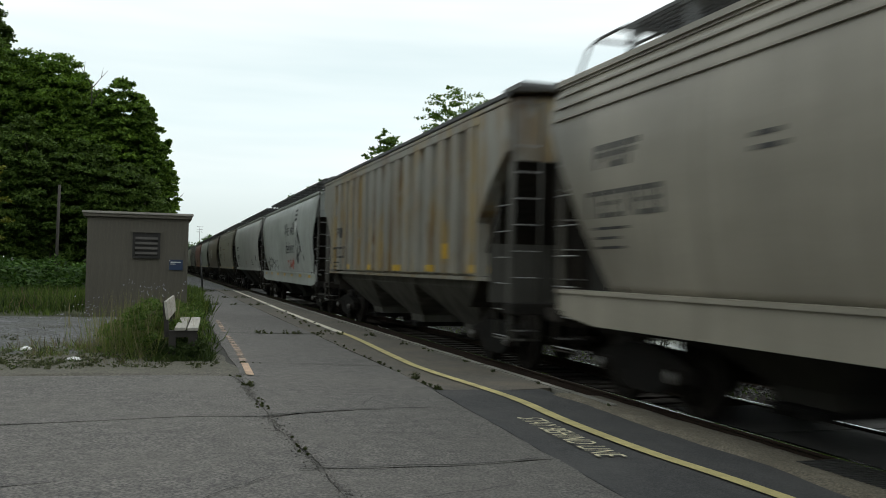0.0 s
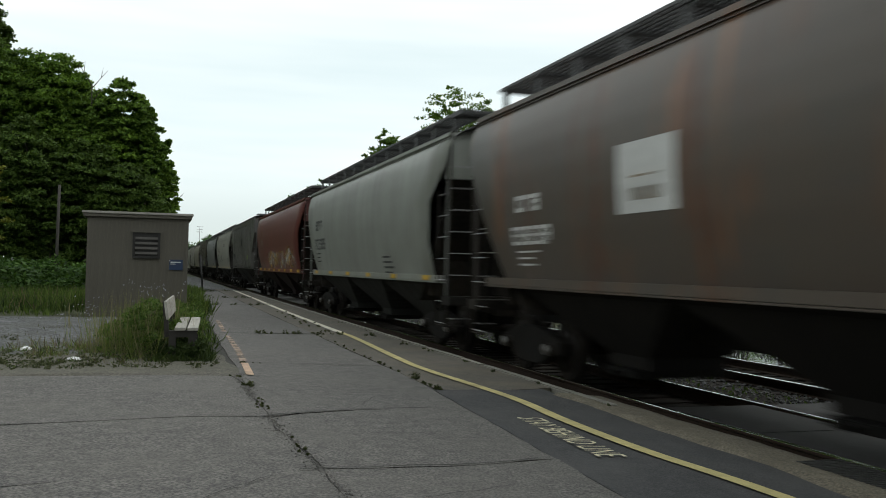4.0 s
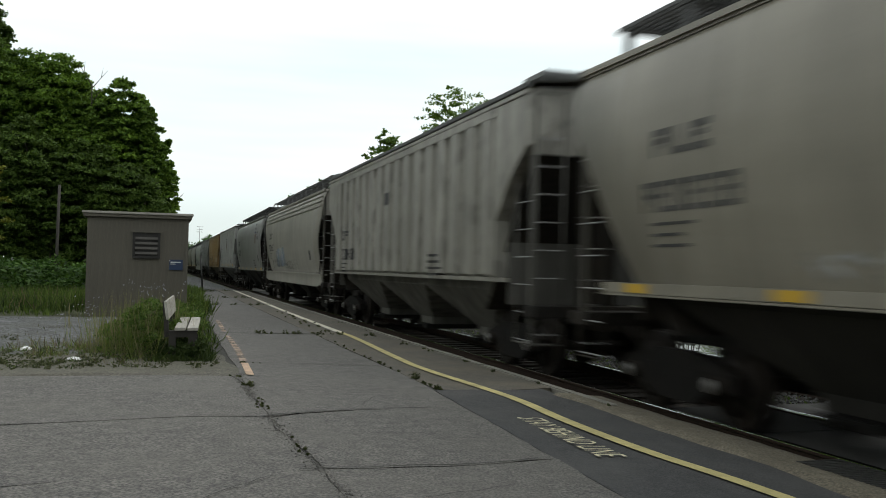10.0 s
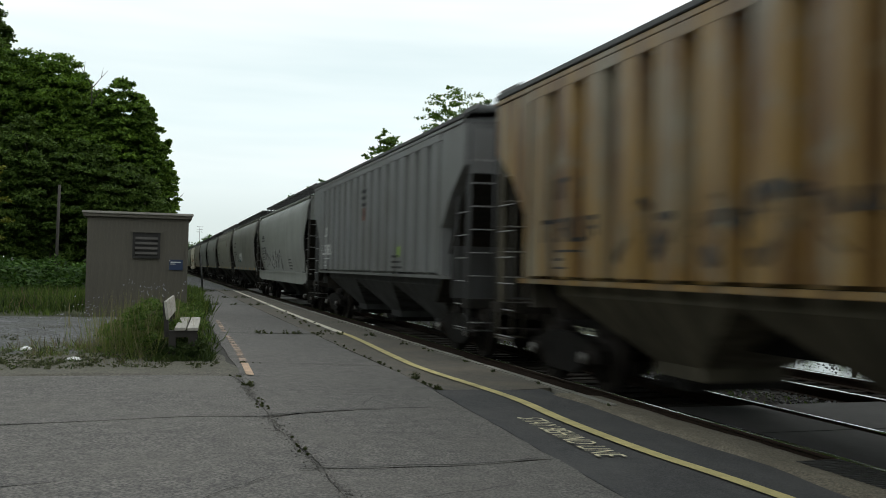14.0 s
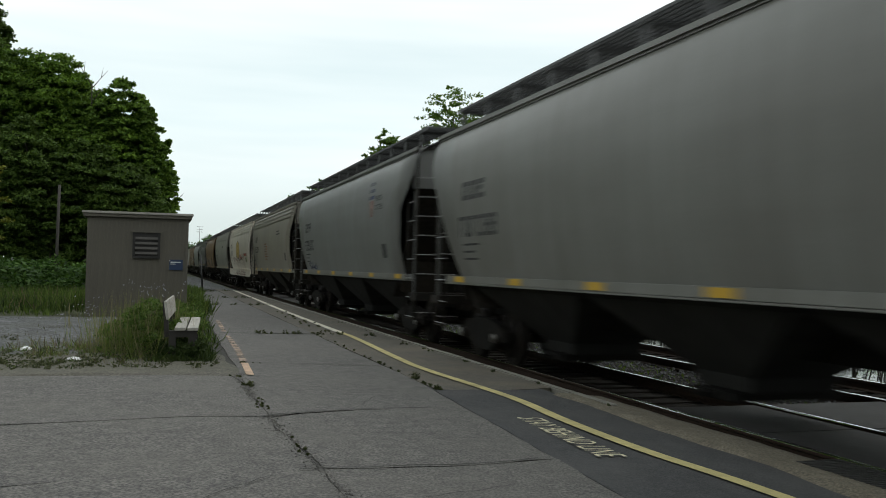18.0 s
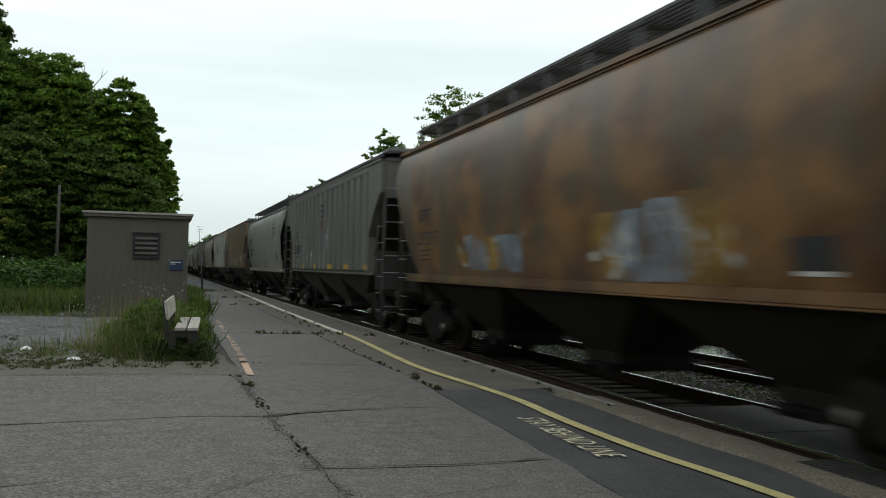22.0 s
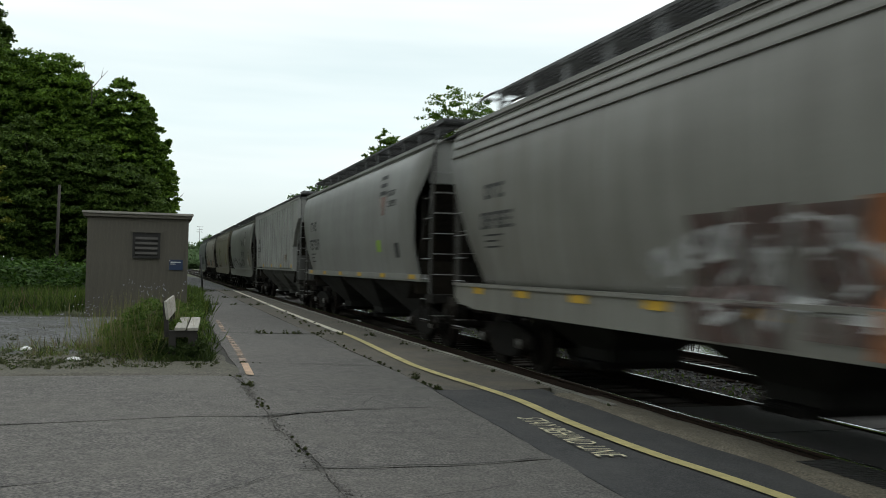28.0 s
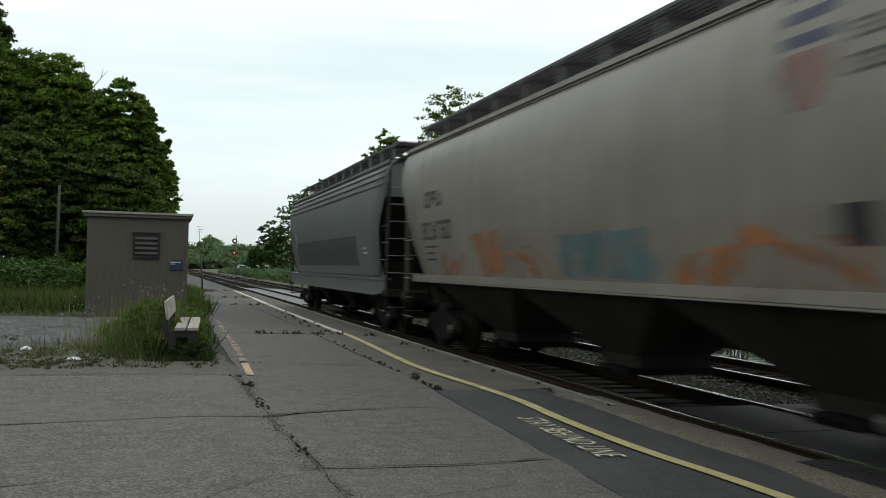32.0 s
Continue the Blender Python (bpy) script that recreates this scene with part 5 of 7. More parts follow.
def rib_side(s):
    o = [(-BODY, 4.45), (-BODY, 3.64), (-7.78, 3.2), (-7.12, 2.50), (-7.12, 1.58), (7.12, 1.58), (7.12, 2.50), (7.78, 3.2), (BODY, 3.64), (BODY, 4.45)]
    return prism(bmesh.new(), o, 0, s * 1.29, s * 1.33)


def rib_mesh(s, y):
    z0 = 1.62
    e = BODY - abs(y) - RIB_W
    if e < 1.3:
        z0 = 3.6 - max(0.0, e) * 0.70 + 0.05
    bm = bmesh.new()
    a, b = RIB_W * 0.93, RIB_W * 0.72
    lo = [(s * 1.33, -a), (s * 1.58, -b), (s * 1.58, b), (s * 1.33, a)]
    prism(bm, [(x, q + y) for x, q in lo], 2, z0, 4.27)
    return bm


def end_sheet(s, sy):
    """The flat stretch of a ribbed side beside its end, with the slanting edge."""
    o = [(sy * BODY, 3.64), (sy * BODY, 4.42), (sy * 7.03, 4.42), (sy * 7.03, 2.52), (sy * 7.12, 2.52), (sy * 7.78, 3.2)]
    bm = prism(bmesh.new(), o, 0, s * 1.335, s * 1.565)
    return bm


def edge_trim(s, sy):
    """The folded edge along the slant and the lower end of a ribbed side."""
    bm = bmesh.new()
    prism(bm, [(sy * 7.14, 1.58), (sy * 7.14, 2.515), (sy * 7.03, 2.515), (sy * 7.03, 1.58)], 0, s * 1.338, s * 1.572)
    return bm


def roof_round():
    o = [(-1.28, 4.42), (-0.95, 4.53), (-0.5, 4.61), (0, 4.64), (0.5, 4.61), (0.95, 4.53), (1.28, 4.42), (1.26, 4.38), (0, 4.58), (-1.26, 4.38)]
    bm = bmesh.new()
    lo, hi = [[bm.verts.new((x, y, z)) for x, z in o] for y in (-BODY - 0.12, BODY + 0.12)]
    k = len(o)
    for i in range(k):
        bm.faces.new((lo[i], lo[(i + 1) % k], hi[(i + 1) % k], hi[i]))
    bmesh.ops.recalc_face_normals(bm, faces=bm.faces[:])
    return bm


def roof_rib():
    bm = bmesh.new()
    o = [(-1.56, 4.50), (-1.57, 4.61), (-0.8, 4.68), (0, 4.71), (0.8, 4.68), (1.57, 4.61), (1.56, 4.50), (0, 4.58)]
    lo, hi = [[bm.verts.new((x, y, z)) for x, z in o] for y in (-BODY - 0.03, BODY + 0.03)]
    k = len(o)
    for i in range(k):
        bm.faces.new((lo[i], lo[(i + 1) % k], hi[(i + 1) % k], hi[i]))
    bmesh.ops.recalc_face_normals(bm, faces=bm.faces[:])
    return bm


def end_panel(s, rib):
    """The upper end wall and the slope sheet below it, as two meshes' outlines."""
    w = 1.45 if rib else 1.40
    top = 4.52
    if rib:
        o = [(-w, 3.5), (w, 3.5), (w, top), (0, top + 0.1), (-w, top)]
    else:
        o = [(-1.5, 3.5), (1.5, 3.5), (1.48, 4.0), (1.40, 4.25), (1.24, 4.40), (0.5, 4.58), (0, 4.61), (-0.5, 4.58), (-1.24, 4.40), (-1.40, 4.25), (-1.48, 4.0)]
    return prism(bmesh.new(), o, 1, s * (BODY - 0.045), s * (BODY - 0.005))


def slope_sheet(s):
    bm = bmesh.new()
    o = [(s * (BODY - 0.05), 3.5), (s * (BODY - 0.10), 3.5), (s * 6.25, 1.0), (s * 6.30, 1.0)]
    prism(bm, o, 0, -1.38, 1.38)
    return bm


def hopper(w=1.32):
    bm = bmesh.new()
    rings = []
    for z, hx, hy in ((1.62, w, 2.3), (1.35, w - 0.02, 2.1), (0.55, 0.62, 0.54), (0.38, 0.6, 0.52)):
        rings.append([bm.verts.new((sx * hx, sy * hy, z)) for sx, sy in ((-1, -1), (1, -1), (1, 1), (-1, 1))])
    for r0, r1 in zip(rings, rings[1:]):
        for i in range(4):
            bm.faces.new((r0[i], r0[(i + 1) % 4], r1[(i + 1) % 4], r1[i]))
    bm.faces.new(rings[0])
    bm.faces.new(rings[-1][::-1])
    bmesh.ops.recalc_face_normals(bm, faces=bm.faces[:])
    return bm


def gate():
    return boxes((-0.75, 0.75, -0.42, 0.42, 0.26, 0.372), (-0.95, -0.75, -0.06, 0.06, 0.29, 0.35), bevel=0.01)


def end_frame(s):
    y0, y1 = BODY - 0.25, BODY + 0.28
    bm = bmesh.new()
    for a in ((-1.5, 1.5, 0.98, 1.16), (-0.42, 0.42, 0.78, 0.975)):
        box(bm, a[0], a[1], min(s * y0, s * y1), max(s * y0, s * y1), a[2], a[3], bevel=0.015)
    return bm


def corner_post(sx, sy, top):
    bm = bmesh.new()
    y = sy * (BODY - 0.05)
    box(bm, min(sx * 1.40, sx * 1.47), max(sx * 1.40, sx * 1.47), y - 0.035, y + 0.035, 1.165, top, bevel=0.008)
    return bm


def stiles(sx, sy, top):
    bm = bmesh.new()
    y = sy * (BODY - 0.60)
    rod(bm, (sx * 1.47, y, 0.55), (sx * 1.47, y, top - 0.4), 0.018, n=6)
    rod(bm, (sx * 1.47, sy * (BODY + 0.02), 0.55), (sx * 1.47, sy * (BODY + 0.02), 1.16), 0.02, n=6)
    rod(bm, (sx * 1.47, y, 0.57), (sx * 1.47, sy * (BODY + 0.02), 0.57), 0.016, n=6)
    rod(bm, (sx * 1.47, sy * (BODY + 0.02), 0.57), (sx * 1.45, sy * (BODY + 0.10), 0.57), 0.016, n=6)
    for z in (0.57, 4.43):
        rod(bm, (sx * 1.45, sy * (BODY + 0.10), z), (sx * 0.98, sy * (BODY + 0.10), z), 0.016, n=6)
    for x in (1.45, 0.98):
        rod(bm, (sx * x, sy * (BODY + 0.10), 0.55), (sx * x, sy * (BODY + 0.10), 4.45), 0.022, n=6)
    return bm


def side_rung(sx, sy):
    return rod(bmesh.new(), (sx * 1.475, sy * (BODY - 0.62), 0), (sx * 1.475, sy * (BODY + 0.02), 0), 0.010, n=6)


def end_rung(sx, sy):
    return rod(bmesh.new(), (sx * 1.47, sy * (BODY + 0.105), 0), (sx * 0.96, sy * (BODY + 0.105), 0), 0.010, n=6)


def walkway(s, long):
    """Raised roof walk: a grating of strips; it runs to the near end and stops short of the other."""
    bm = bmesh.new()
    y0, y1 = -BODY - 0.05, BODY - long
    x0, x1 = (0.62, 1.22)
    for i in range(7):
        x = s * (x0 + (x1 - x0) * i / 6)
        box(bm, x - 0.012, x + 0.012, y0, y1, 4.85, 4.895)
    n = 70
    for i in range(n + 1):
        y = y0 + (y1 - y0) * i / n
        box(bm, min(s * x0, s * x1), max(s * x0, s * x1), y - 0.035, y + 0.035, 4.852, 4.88)
    return bm


def bracket(s):
    """One support of the roof walk: a bent plate that stands on the roof."""
    bm = boxes((min(s * 0.62, s * 1.24), max(s * 0.62, s * 1.24), -0.08, 0.08, 4.80, 4.848))
    box(bm, min(s * 1.17, s * 1.21), max(s * 1.17, s * 1.21), -0.08, 0.08, 4.44, 4.80)
    box(bm, min(s * 0.62, s * 0.66), max(s * 0.62, s * 0.66), -0.08, 0.08, 4.55, 4.80)
    return bm


def rim_frame(x0, x1, y0, y1, z0, z1, t):
    """An upright rim round a rectangle, as one closed band."""
    bm = bmesh.new()
    rings = [[bm.verts.new((x, y, z)) for x, y in ((x0 + d, y0 + d), (x1 - d, y0 + d), (x1 - d, y1 - d), (x0 + d, y1 - d))] for d, z in ((0, z0), (0, z1), (t, z1), (t, z0))]
    for r0, r1 in zip(rings, rings[1:] + rings[:1]):
        for i in range(4):
            bm.faces.new((r0[i], r0[(i + 1) % 4], r1[(i + 1) % 4], r1[i]))
    bmesh.ops.recalc_face_normals(bm, faces=bm.faces[:])
    return bm


def walk_bridge():
    """Grated platform across the near end of the roof, with its upstanding rim."""
    y0 = -BODY - 0.05
    return rim_frame(-1.24, 1.24, y0, y0 + 0.66, 4.81, 4.90, 0.03)


def crossover(sy):
    """End platform of the roof walk: a plate on edge angles."""
    y0, y1 = sorted((sy * (BODY - 0.55), sy * (BODY + 0.30)))
    bm = rim_frame(-1.42, 1.42, y0, y1, 4.67, 4.745, 0.03)
    return bm


def centre_walk():
    return boxes((-0.3, 0.3, -BODY, BODY, 4.80, 4.84), *[(-0.34, 0.34, -7.8 + 1.3 * i, -7.72 + 1.3 * i, 4.66, 4.795) for i in range(13)])


def truck_bolster():
    bm = boxes((-1.05, 1.05, -0.22, 0.22, 0.42, 0.70), (-0.32, 0.32, -0.32, 0.32, 0.702, 0.80), bevel=0.02)
    for x in (-0.99, 0.99):
        for y in (-0.14, 0.0, 0.14):
            rod(bm, (x, y, 0.27), (x, y, 0.42), 0.055, n=8)
    return bm


def side_frame(s):
    o = [(-1.16, 0.42), (-1.16, 0.60), (-0.85, 0.70), (-0.35, 0.80), (0.35, 0.80), (0.85, 0.70), (1.16, 0.60), (1.16, 0.42), (1.02, 0.40), (0.78, 0.40), (0.40, 0.22), (-0.40, 0.22), (-0.78, 0.40), (-1.02, 0.40)]
    bm = prism(bmesh.new(), o, 0, s * 0.92, s * 1.08)
    for y in (-0.52, 0.52):
        prism(bm, [(y - 0.13, 0.44), (y + 0.13, 0.44), (y + 0.06, 0.62), (y - 0.06, 0.62)], 0, s * 1.081, s * 1.095)
    return bm


def wheelset():
    bm = bmesh.new()
    rod(bm, (-1.14, 0, 0), (1.14, 0, 0), 0.08, n=12)
    for s in (-1, 1):
        rod(bm, (s * 0.70, 0, 0), (s * 0.83, 0, 0), 0.48, 0.475, 28)
        rod(bm, (s * 0.665, 0, 0), (s * 0.70, 0, 0), 0.505, 0.48, 28)
        rod(bm, (s * 0.83, 0, 0), (s * 0.84, 0, 0), 0.36, 0.2, 20)
        rod(bm, (s * 0.94, 0, 0), (s * 1.15, 0, 0), 0.115, 0.10, 14)
        for k in range(3):
            a = k * math.tau / 3
            rod(bm, (s * 1.15, 0.055 * math.cos(a), 0.055 * math.sin(a)), (s * 1.175, 0.055 * math.cos(a), 0.055 * math.sin(a)), 0.02, n=6)
    return bm


def bearing_cap():
    bm = rod(bmesh.new(), (-1.176, 0, 0), (-1.21, 0, 0), 0.085, 0.07, 14)
    rod(bm, (-1.21, 0, 0), (-1.222, 0, 0), 0.05, 0.03, 10)
    return bm


def coupler(s):
    bm = boxes((-0.09, 0.09, min(s * 8.5, s * 9.08), max(s * 8.5, s * 9.08), 0.76, 0.94), bevel=0.02)
    box(bm, -0.16, 0.14, min(s * 9.08, s * 9.32), max(s * 9.08, s * 9.32), 0.70, 1.0, bevel=0.04)
    rod(bm, (0.3, s * 8.6, 0.85), (0.22, s * 9.28, 0.45), 0.03, n=6)
    return bm


def on_side(kind, y0, y1, z0, z1, out=0.007, steps=6):
    """A painted mark's patch lying on the near side; on ribs it steps over them."""
    bm = bmesh.new()
    if kind == "rib":
        ys = sorted([y0, y1] + [q for r in RIB_Y for e in (RIB_W * 0.72, RIB_W * 0.93) for q in (r - e, r + e) if y0 < q < y1])
        sheet(bm, [[(-rib_x(y) - out, y, z) for y in ys] for z in (z0, z1)])
    else:
        n = max(1, int((z1 - z0) / 0.12))
        sheet(bm, [[(-side_x(z0 + (z1 - z0) * i / n) - out, y, z0 + (z1 - z0) * i / n) for y in (y0, y1)] for i in range(n + 1)])
    bmesh.ops.recalc_face_normals(bm, faces=bm.faces[:])
    for f in bm.faces:
        if f.normal.x > 0:
            f.normal_flip()
    return bm


def joined(bms):
    out = bmesh.new()
    for b in bms:
        me = bpy.data.meshes.new("tmp")
        b.to_mesh(me)
        b.free()
        out.from_mesh(me)
        bpy.data.meshes.remove(me)
    return out


def scrawl(kind, rng, y0, y1, z0, z1, strokes, width):
    """One loopy spray-painted line of letter-like shapes that follows the side."""
    ph = [rng.uniform(0, 6.28) for _ in range(4)]
    f1, f2 = rng.uniform(0.9, 1.3), rng.uniform(1.7, 2.6)
    n = 22 * strokes
    rows = []
    for i in range(n + 1):
        t = i / n
        q = t * strokes * 6.28
        w = (y1 - y0) / strokes
        y = y1 - (y1 - y0) * t + 0.55 * w * math.sin(f1 * q + ph[0])
        z = (z0 + z1) / 2 + (z1 - z0) * (0.36 * math.sin(f2 * q * 0.5 + ph[1]) + 0.14 * math.sin(1.7 * q + ph[2]))
        h = width * (0.75 + 0.5 * math.sin(q * 0.9 + ph[3]))
        row = []
        for sg in (-1, 1):
            yy, zz = y + sg * h * 0.75, z + sg * h
            if kind == "rib":
                x = -rib_x(yy)
            else:
                x = -side_x(zz) if zz > 1.45 else -1.535
            row.append((x - 0.008 - 0.0004 * (i % 7), yy, zz))
        rows.append(row)
    bm = sheet(bmesh.new(), rows)
    bmesh.ops.recalc_face_normals(bm, faces=bm.faces[:])
    return bm


def block_letter(kind, rng, y0, y1, z0, z1, out):
    """A fat sprayed letter: a crooked block that follows the side."""
    j = lambda a: rng.uniform(-a, a)
    w, h = y1 - y0, z1 - z0
    lo, hi = (y0 + j(0.12) * w, y1 + j(0.12) * w), (y0 + j(0.2) * w, y1 + j(0.2) * w)
    zl, zh = z0 + j(0.08) * h, z1 + j(0.12) * h
    n = 7
    rows = []
    for i in range(n + 1):
        f = i / n
        z = zl + (zh - zl) * f
        a, b = lo[0] + (hi[0] - lo[0]) * f, lo[1] + (hi[1] - lo[1]) * f
        bulge = 0.10 * w * math.sin(f * 6.0 + y0)
        row = []
        for k in range(5):
            y = a + bulge + (b - a) * k / 4
            if kind == "rib":
                x = -rib_x(y)
            else:
                x = -side_x(max(1.45, z)) if z > 1.45 else -1.535
            row.append((x - out, y, z))
        rows.append(row)
    bm = sheet(bmesh.new(), rows)
    bmesh.ops.recalc_face_normals(bm, faces=bm.faces[:])
    return bm


def glyphs(kind, rng, y, z, high, pitch, n):
    """A row of letter-sized groups of plain bars."""
    bits, w, t = [], pitch * 0.78, pitch * 0.2
    for i in range(n):
        a = y - i * pitch
        bits.append(on_side(kind, a - t, a, z, z + high))
        for b, on in (((a - w, a - t, z + high - t, z + high), 0.9), ((a - w, a - t, z, z + t), 0.7), ((a - w, a - w + t, z + t, z + high - t), 0.55), ((a - w + t, a - t, z + high * 0.45, z + high * 0.45 + t * 0.8), 0.5)):
            if rng.random() < on:
                bits.append(on_side(kind, *b))
    return bits


def words_mesh(body, height, length):
    cu = bpy.data.curves.new("words", "FONT")
    cu.body, cu.size = body, height / 0.7
    tmp = new("tmp", cu)
    bpy.context.view_layer.update()
    me = bpy.data.meshes.new_from_object(tmp)
    bpy.data.objects.remove(tmp)
    co = np.empty(len(me.vertices) * 3, dtype=np.float32)
    me.vertices.foreach_get("co", co)
    co = co.reshape(-1, 3)
    co[:, 0] *= length / co[:, 0].max()
    return me, co


def decorate(car, kind, marks, rng):
    """Lettering bars, badges, plates, reflectors and graffiti of one car."""
    k = "rib" if kind == "rib" else "round"
    for m in marks:
        what = m[0]
        if what == "marks":       # reporting marks and number, as bars
            _, y, z, mat, size = m
            part("lettering", joined(glyphs(k, rng, y, z, size * 1.14, size * 1.42, 3)), mat, car, "unreadable stencilled lettering")
            part("lettering", joined(glyphs(k, rng, y + 0.25, z - size * 2.3, size * 1.28, size * 1.16, 6)), mat, car, "unreadable stencilled number")
            bits = [on_side(k, y - w, y + 0.1, z - size * (2.85 + 0.45 * j), z - size * (2.72 + 0.45 * j)) for j, w in enumerate((0.75, 0.5, 0.6))]
            part("lettering", joined(bits), mat, car)
        elif what == "data":      # small data panel of short lines
            _, y, z, mat, n, w = m
            bits = [on_side(k, y - w * (0.75 + 0.25 * ((j * 7) % 3) / 2), y, z - 0.13 * j, z - 0.13 * j + 0.05) for j in range(n)]
            part("lettering", joined(bits), mat, car)
        elif what == "box":
            _, y0, y1, z0, z1, mat = m
            part("plate", on_side(k, y0, y1, z0, z1), mat, car)
        elif what == "badge":     # striped shield badge with name bars beside it
            _, y, z, size, cols = m[:5]
            part("badge", joined([on_side(k, y - size, y, z + size * (0.45 + 0.3 * j), z + size * (0.6 + 0.3 * j)) for j in range(3)]), cols[0], car, "dark striped top of a shield badge")
            bm = joined([on_side(k, y - size * (1 - 0.015 * j * j), y - size * 0.015 * j * j, z + size * (0.38 - 0.14 * (j + 1)), z + size * (0.38 - 0.14 * j)) for j in range(5)])
            part("badge", bm, cols[1], car, "faded red shield badge")
            if len(m) > 5:
                for j in range(2):
                    part("lettering", joined(glyphs(k, rng, y - size * 1.25, z + size * (0.38 * j - 0.05), size * 0.22, m[5] * 0.11, 6 - j)), "soot", car, "unreadable name lettering")
        elif what == "hexagon":
            _, y, z, r, a, b = m
            for rr, mat, o in ((r, a, 0.007), (r * 0.9, b, 0.011)):
                rows = []
                for j in range(21):
                    q = -1 + 0.1 * j
                    w = max(0.004, rr * 1.95 * min(1.0, 2.4 * (1 - abs(q))))
                    rows.append([(-side_x(z + q * rr) - o, y + e, z + q * rr) for e in (w, -w)])
                part("badge", sheet(bmesh.new(), rows), mat, car, "yellow hexagon badge")
            for j, w in enumerate((0.5, 0.25, 0.55)):
                part("lettering", on_side(k, y - r * w, y + r * w, z + 0.25 - 0.27 * j, z + 0.32 - 0.27 * j, 0.014), "ochre", car)
        elif what == "oval":
            _, y, z, r, mat = m
            bits = [on_side(k, y - r * 0.7 * math.sqrt(1 - (q + 0.1) ** 2), y + r * 0.7 * math.sqrt(1 - (q + 0.1) ** 2), z + q * r, z + (q + 0.2) * r) for q in [-1 + 0.2 * j for j in range(10)]]
            part("badge", joined(bits), mat, car, "faded round badge")
        elif what == "reflectors":
            _, mat, n = m
            zz = {"rib": (1.63, 1.75), "round": (1.455, 1.56), "deep": (1.27, 1.38)}[kind]
            for j in range(n):
                y = -7.0 + 14.0 * j / (n - 1)
                if kind == "rib":
                    bm = on_side("rib", y - 0.24, y + 0.24, 1.64, 1.78)
                else:
                    bm = boxes((-1.512 if kind == "deep" else -1.472, -1.505 if kind == "deep" else -1.462, y - 0.25, y + 0.25, zz[0], zz[1]))
                part("reflector", bm, mat, car, "yellow reflective marker")
        elif what == "graffiti":
            _, y0, y1, z0, z1, cols = m
            for j, c in enumerate(cols):
                part("graffiti", scrawl(k, rng, y0, y1, z0, z1, max(2, int((y1 - y0) / (z1 - z0) * 0.9)), (0.13 - 0.03 * j) * (z1 - z0)), {"white": "spray_white", "black": "spray_black"}.get(c, c), car, "spray-painted graffiti")
        elif what == "blocks":    # fat graffiti letters with an outline
            _, y0, y1, z0, z1, cols = m
            n = max(2, round((y1 - y0) / (z1 - z0) / 0.85))
            for j in range(n):
                a = y1 - (y1 - y0) * (j + 1) / n
                b = y1 - (y1 - y0) * j / n
                part("graffiti", block_letter(k, rng, a + 0.05 * (b - a), b, z0, z1, 0.008 + 0.0007 * j), cols[0] if j % 3 or len(cols) < 3 else cols[2], car, "spray-painted block letter")
            part("graffiti", scrawl(k, rng, y0, y1, z0, z1, n, 0.05 * (z1 - z0)), {"white": "spray_white", "black": "spray_black"}.get(cols[1], cols[1]), car, "spray-painted outline")
        elif what == "words":
            _, body, y, z, h, length, mat = m
            me, co = words_mesh(body, h, length)
            xs = np.array([-side_x(z + b) - 0.008 for b in co[:, 1]])
            me.vertices.foreach_set("co", np.stack([xs, y - co[:, 0], z + co[:, 1]], 1).astype(np.float32).ravel())
            me.materials.clear()
            me.materials.append(None)
            put("lettering", me, mat, car, "dark slogan lettering")


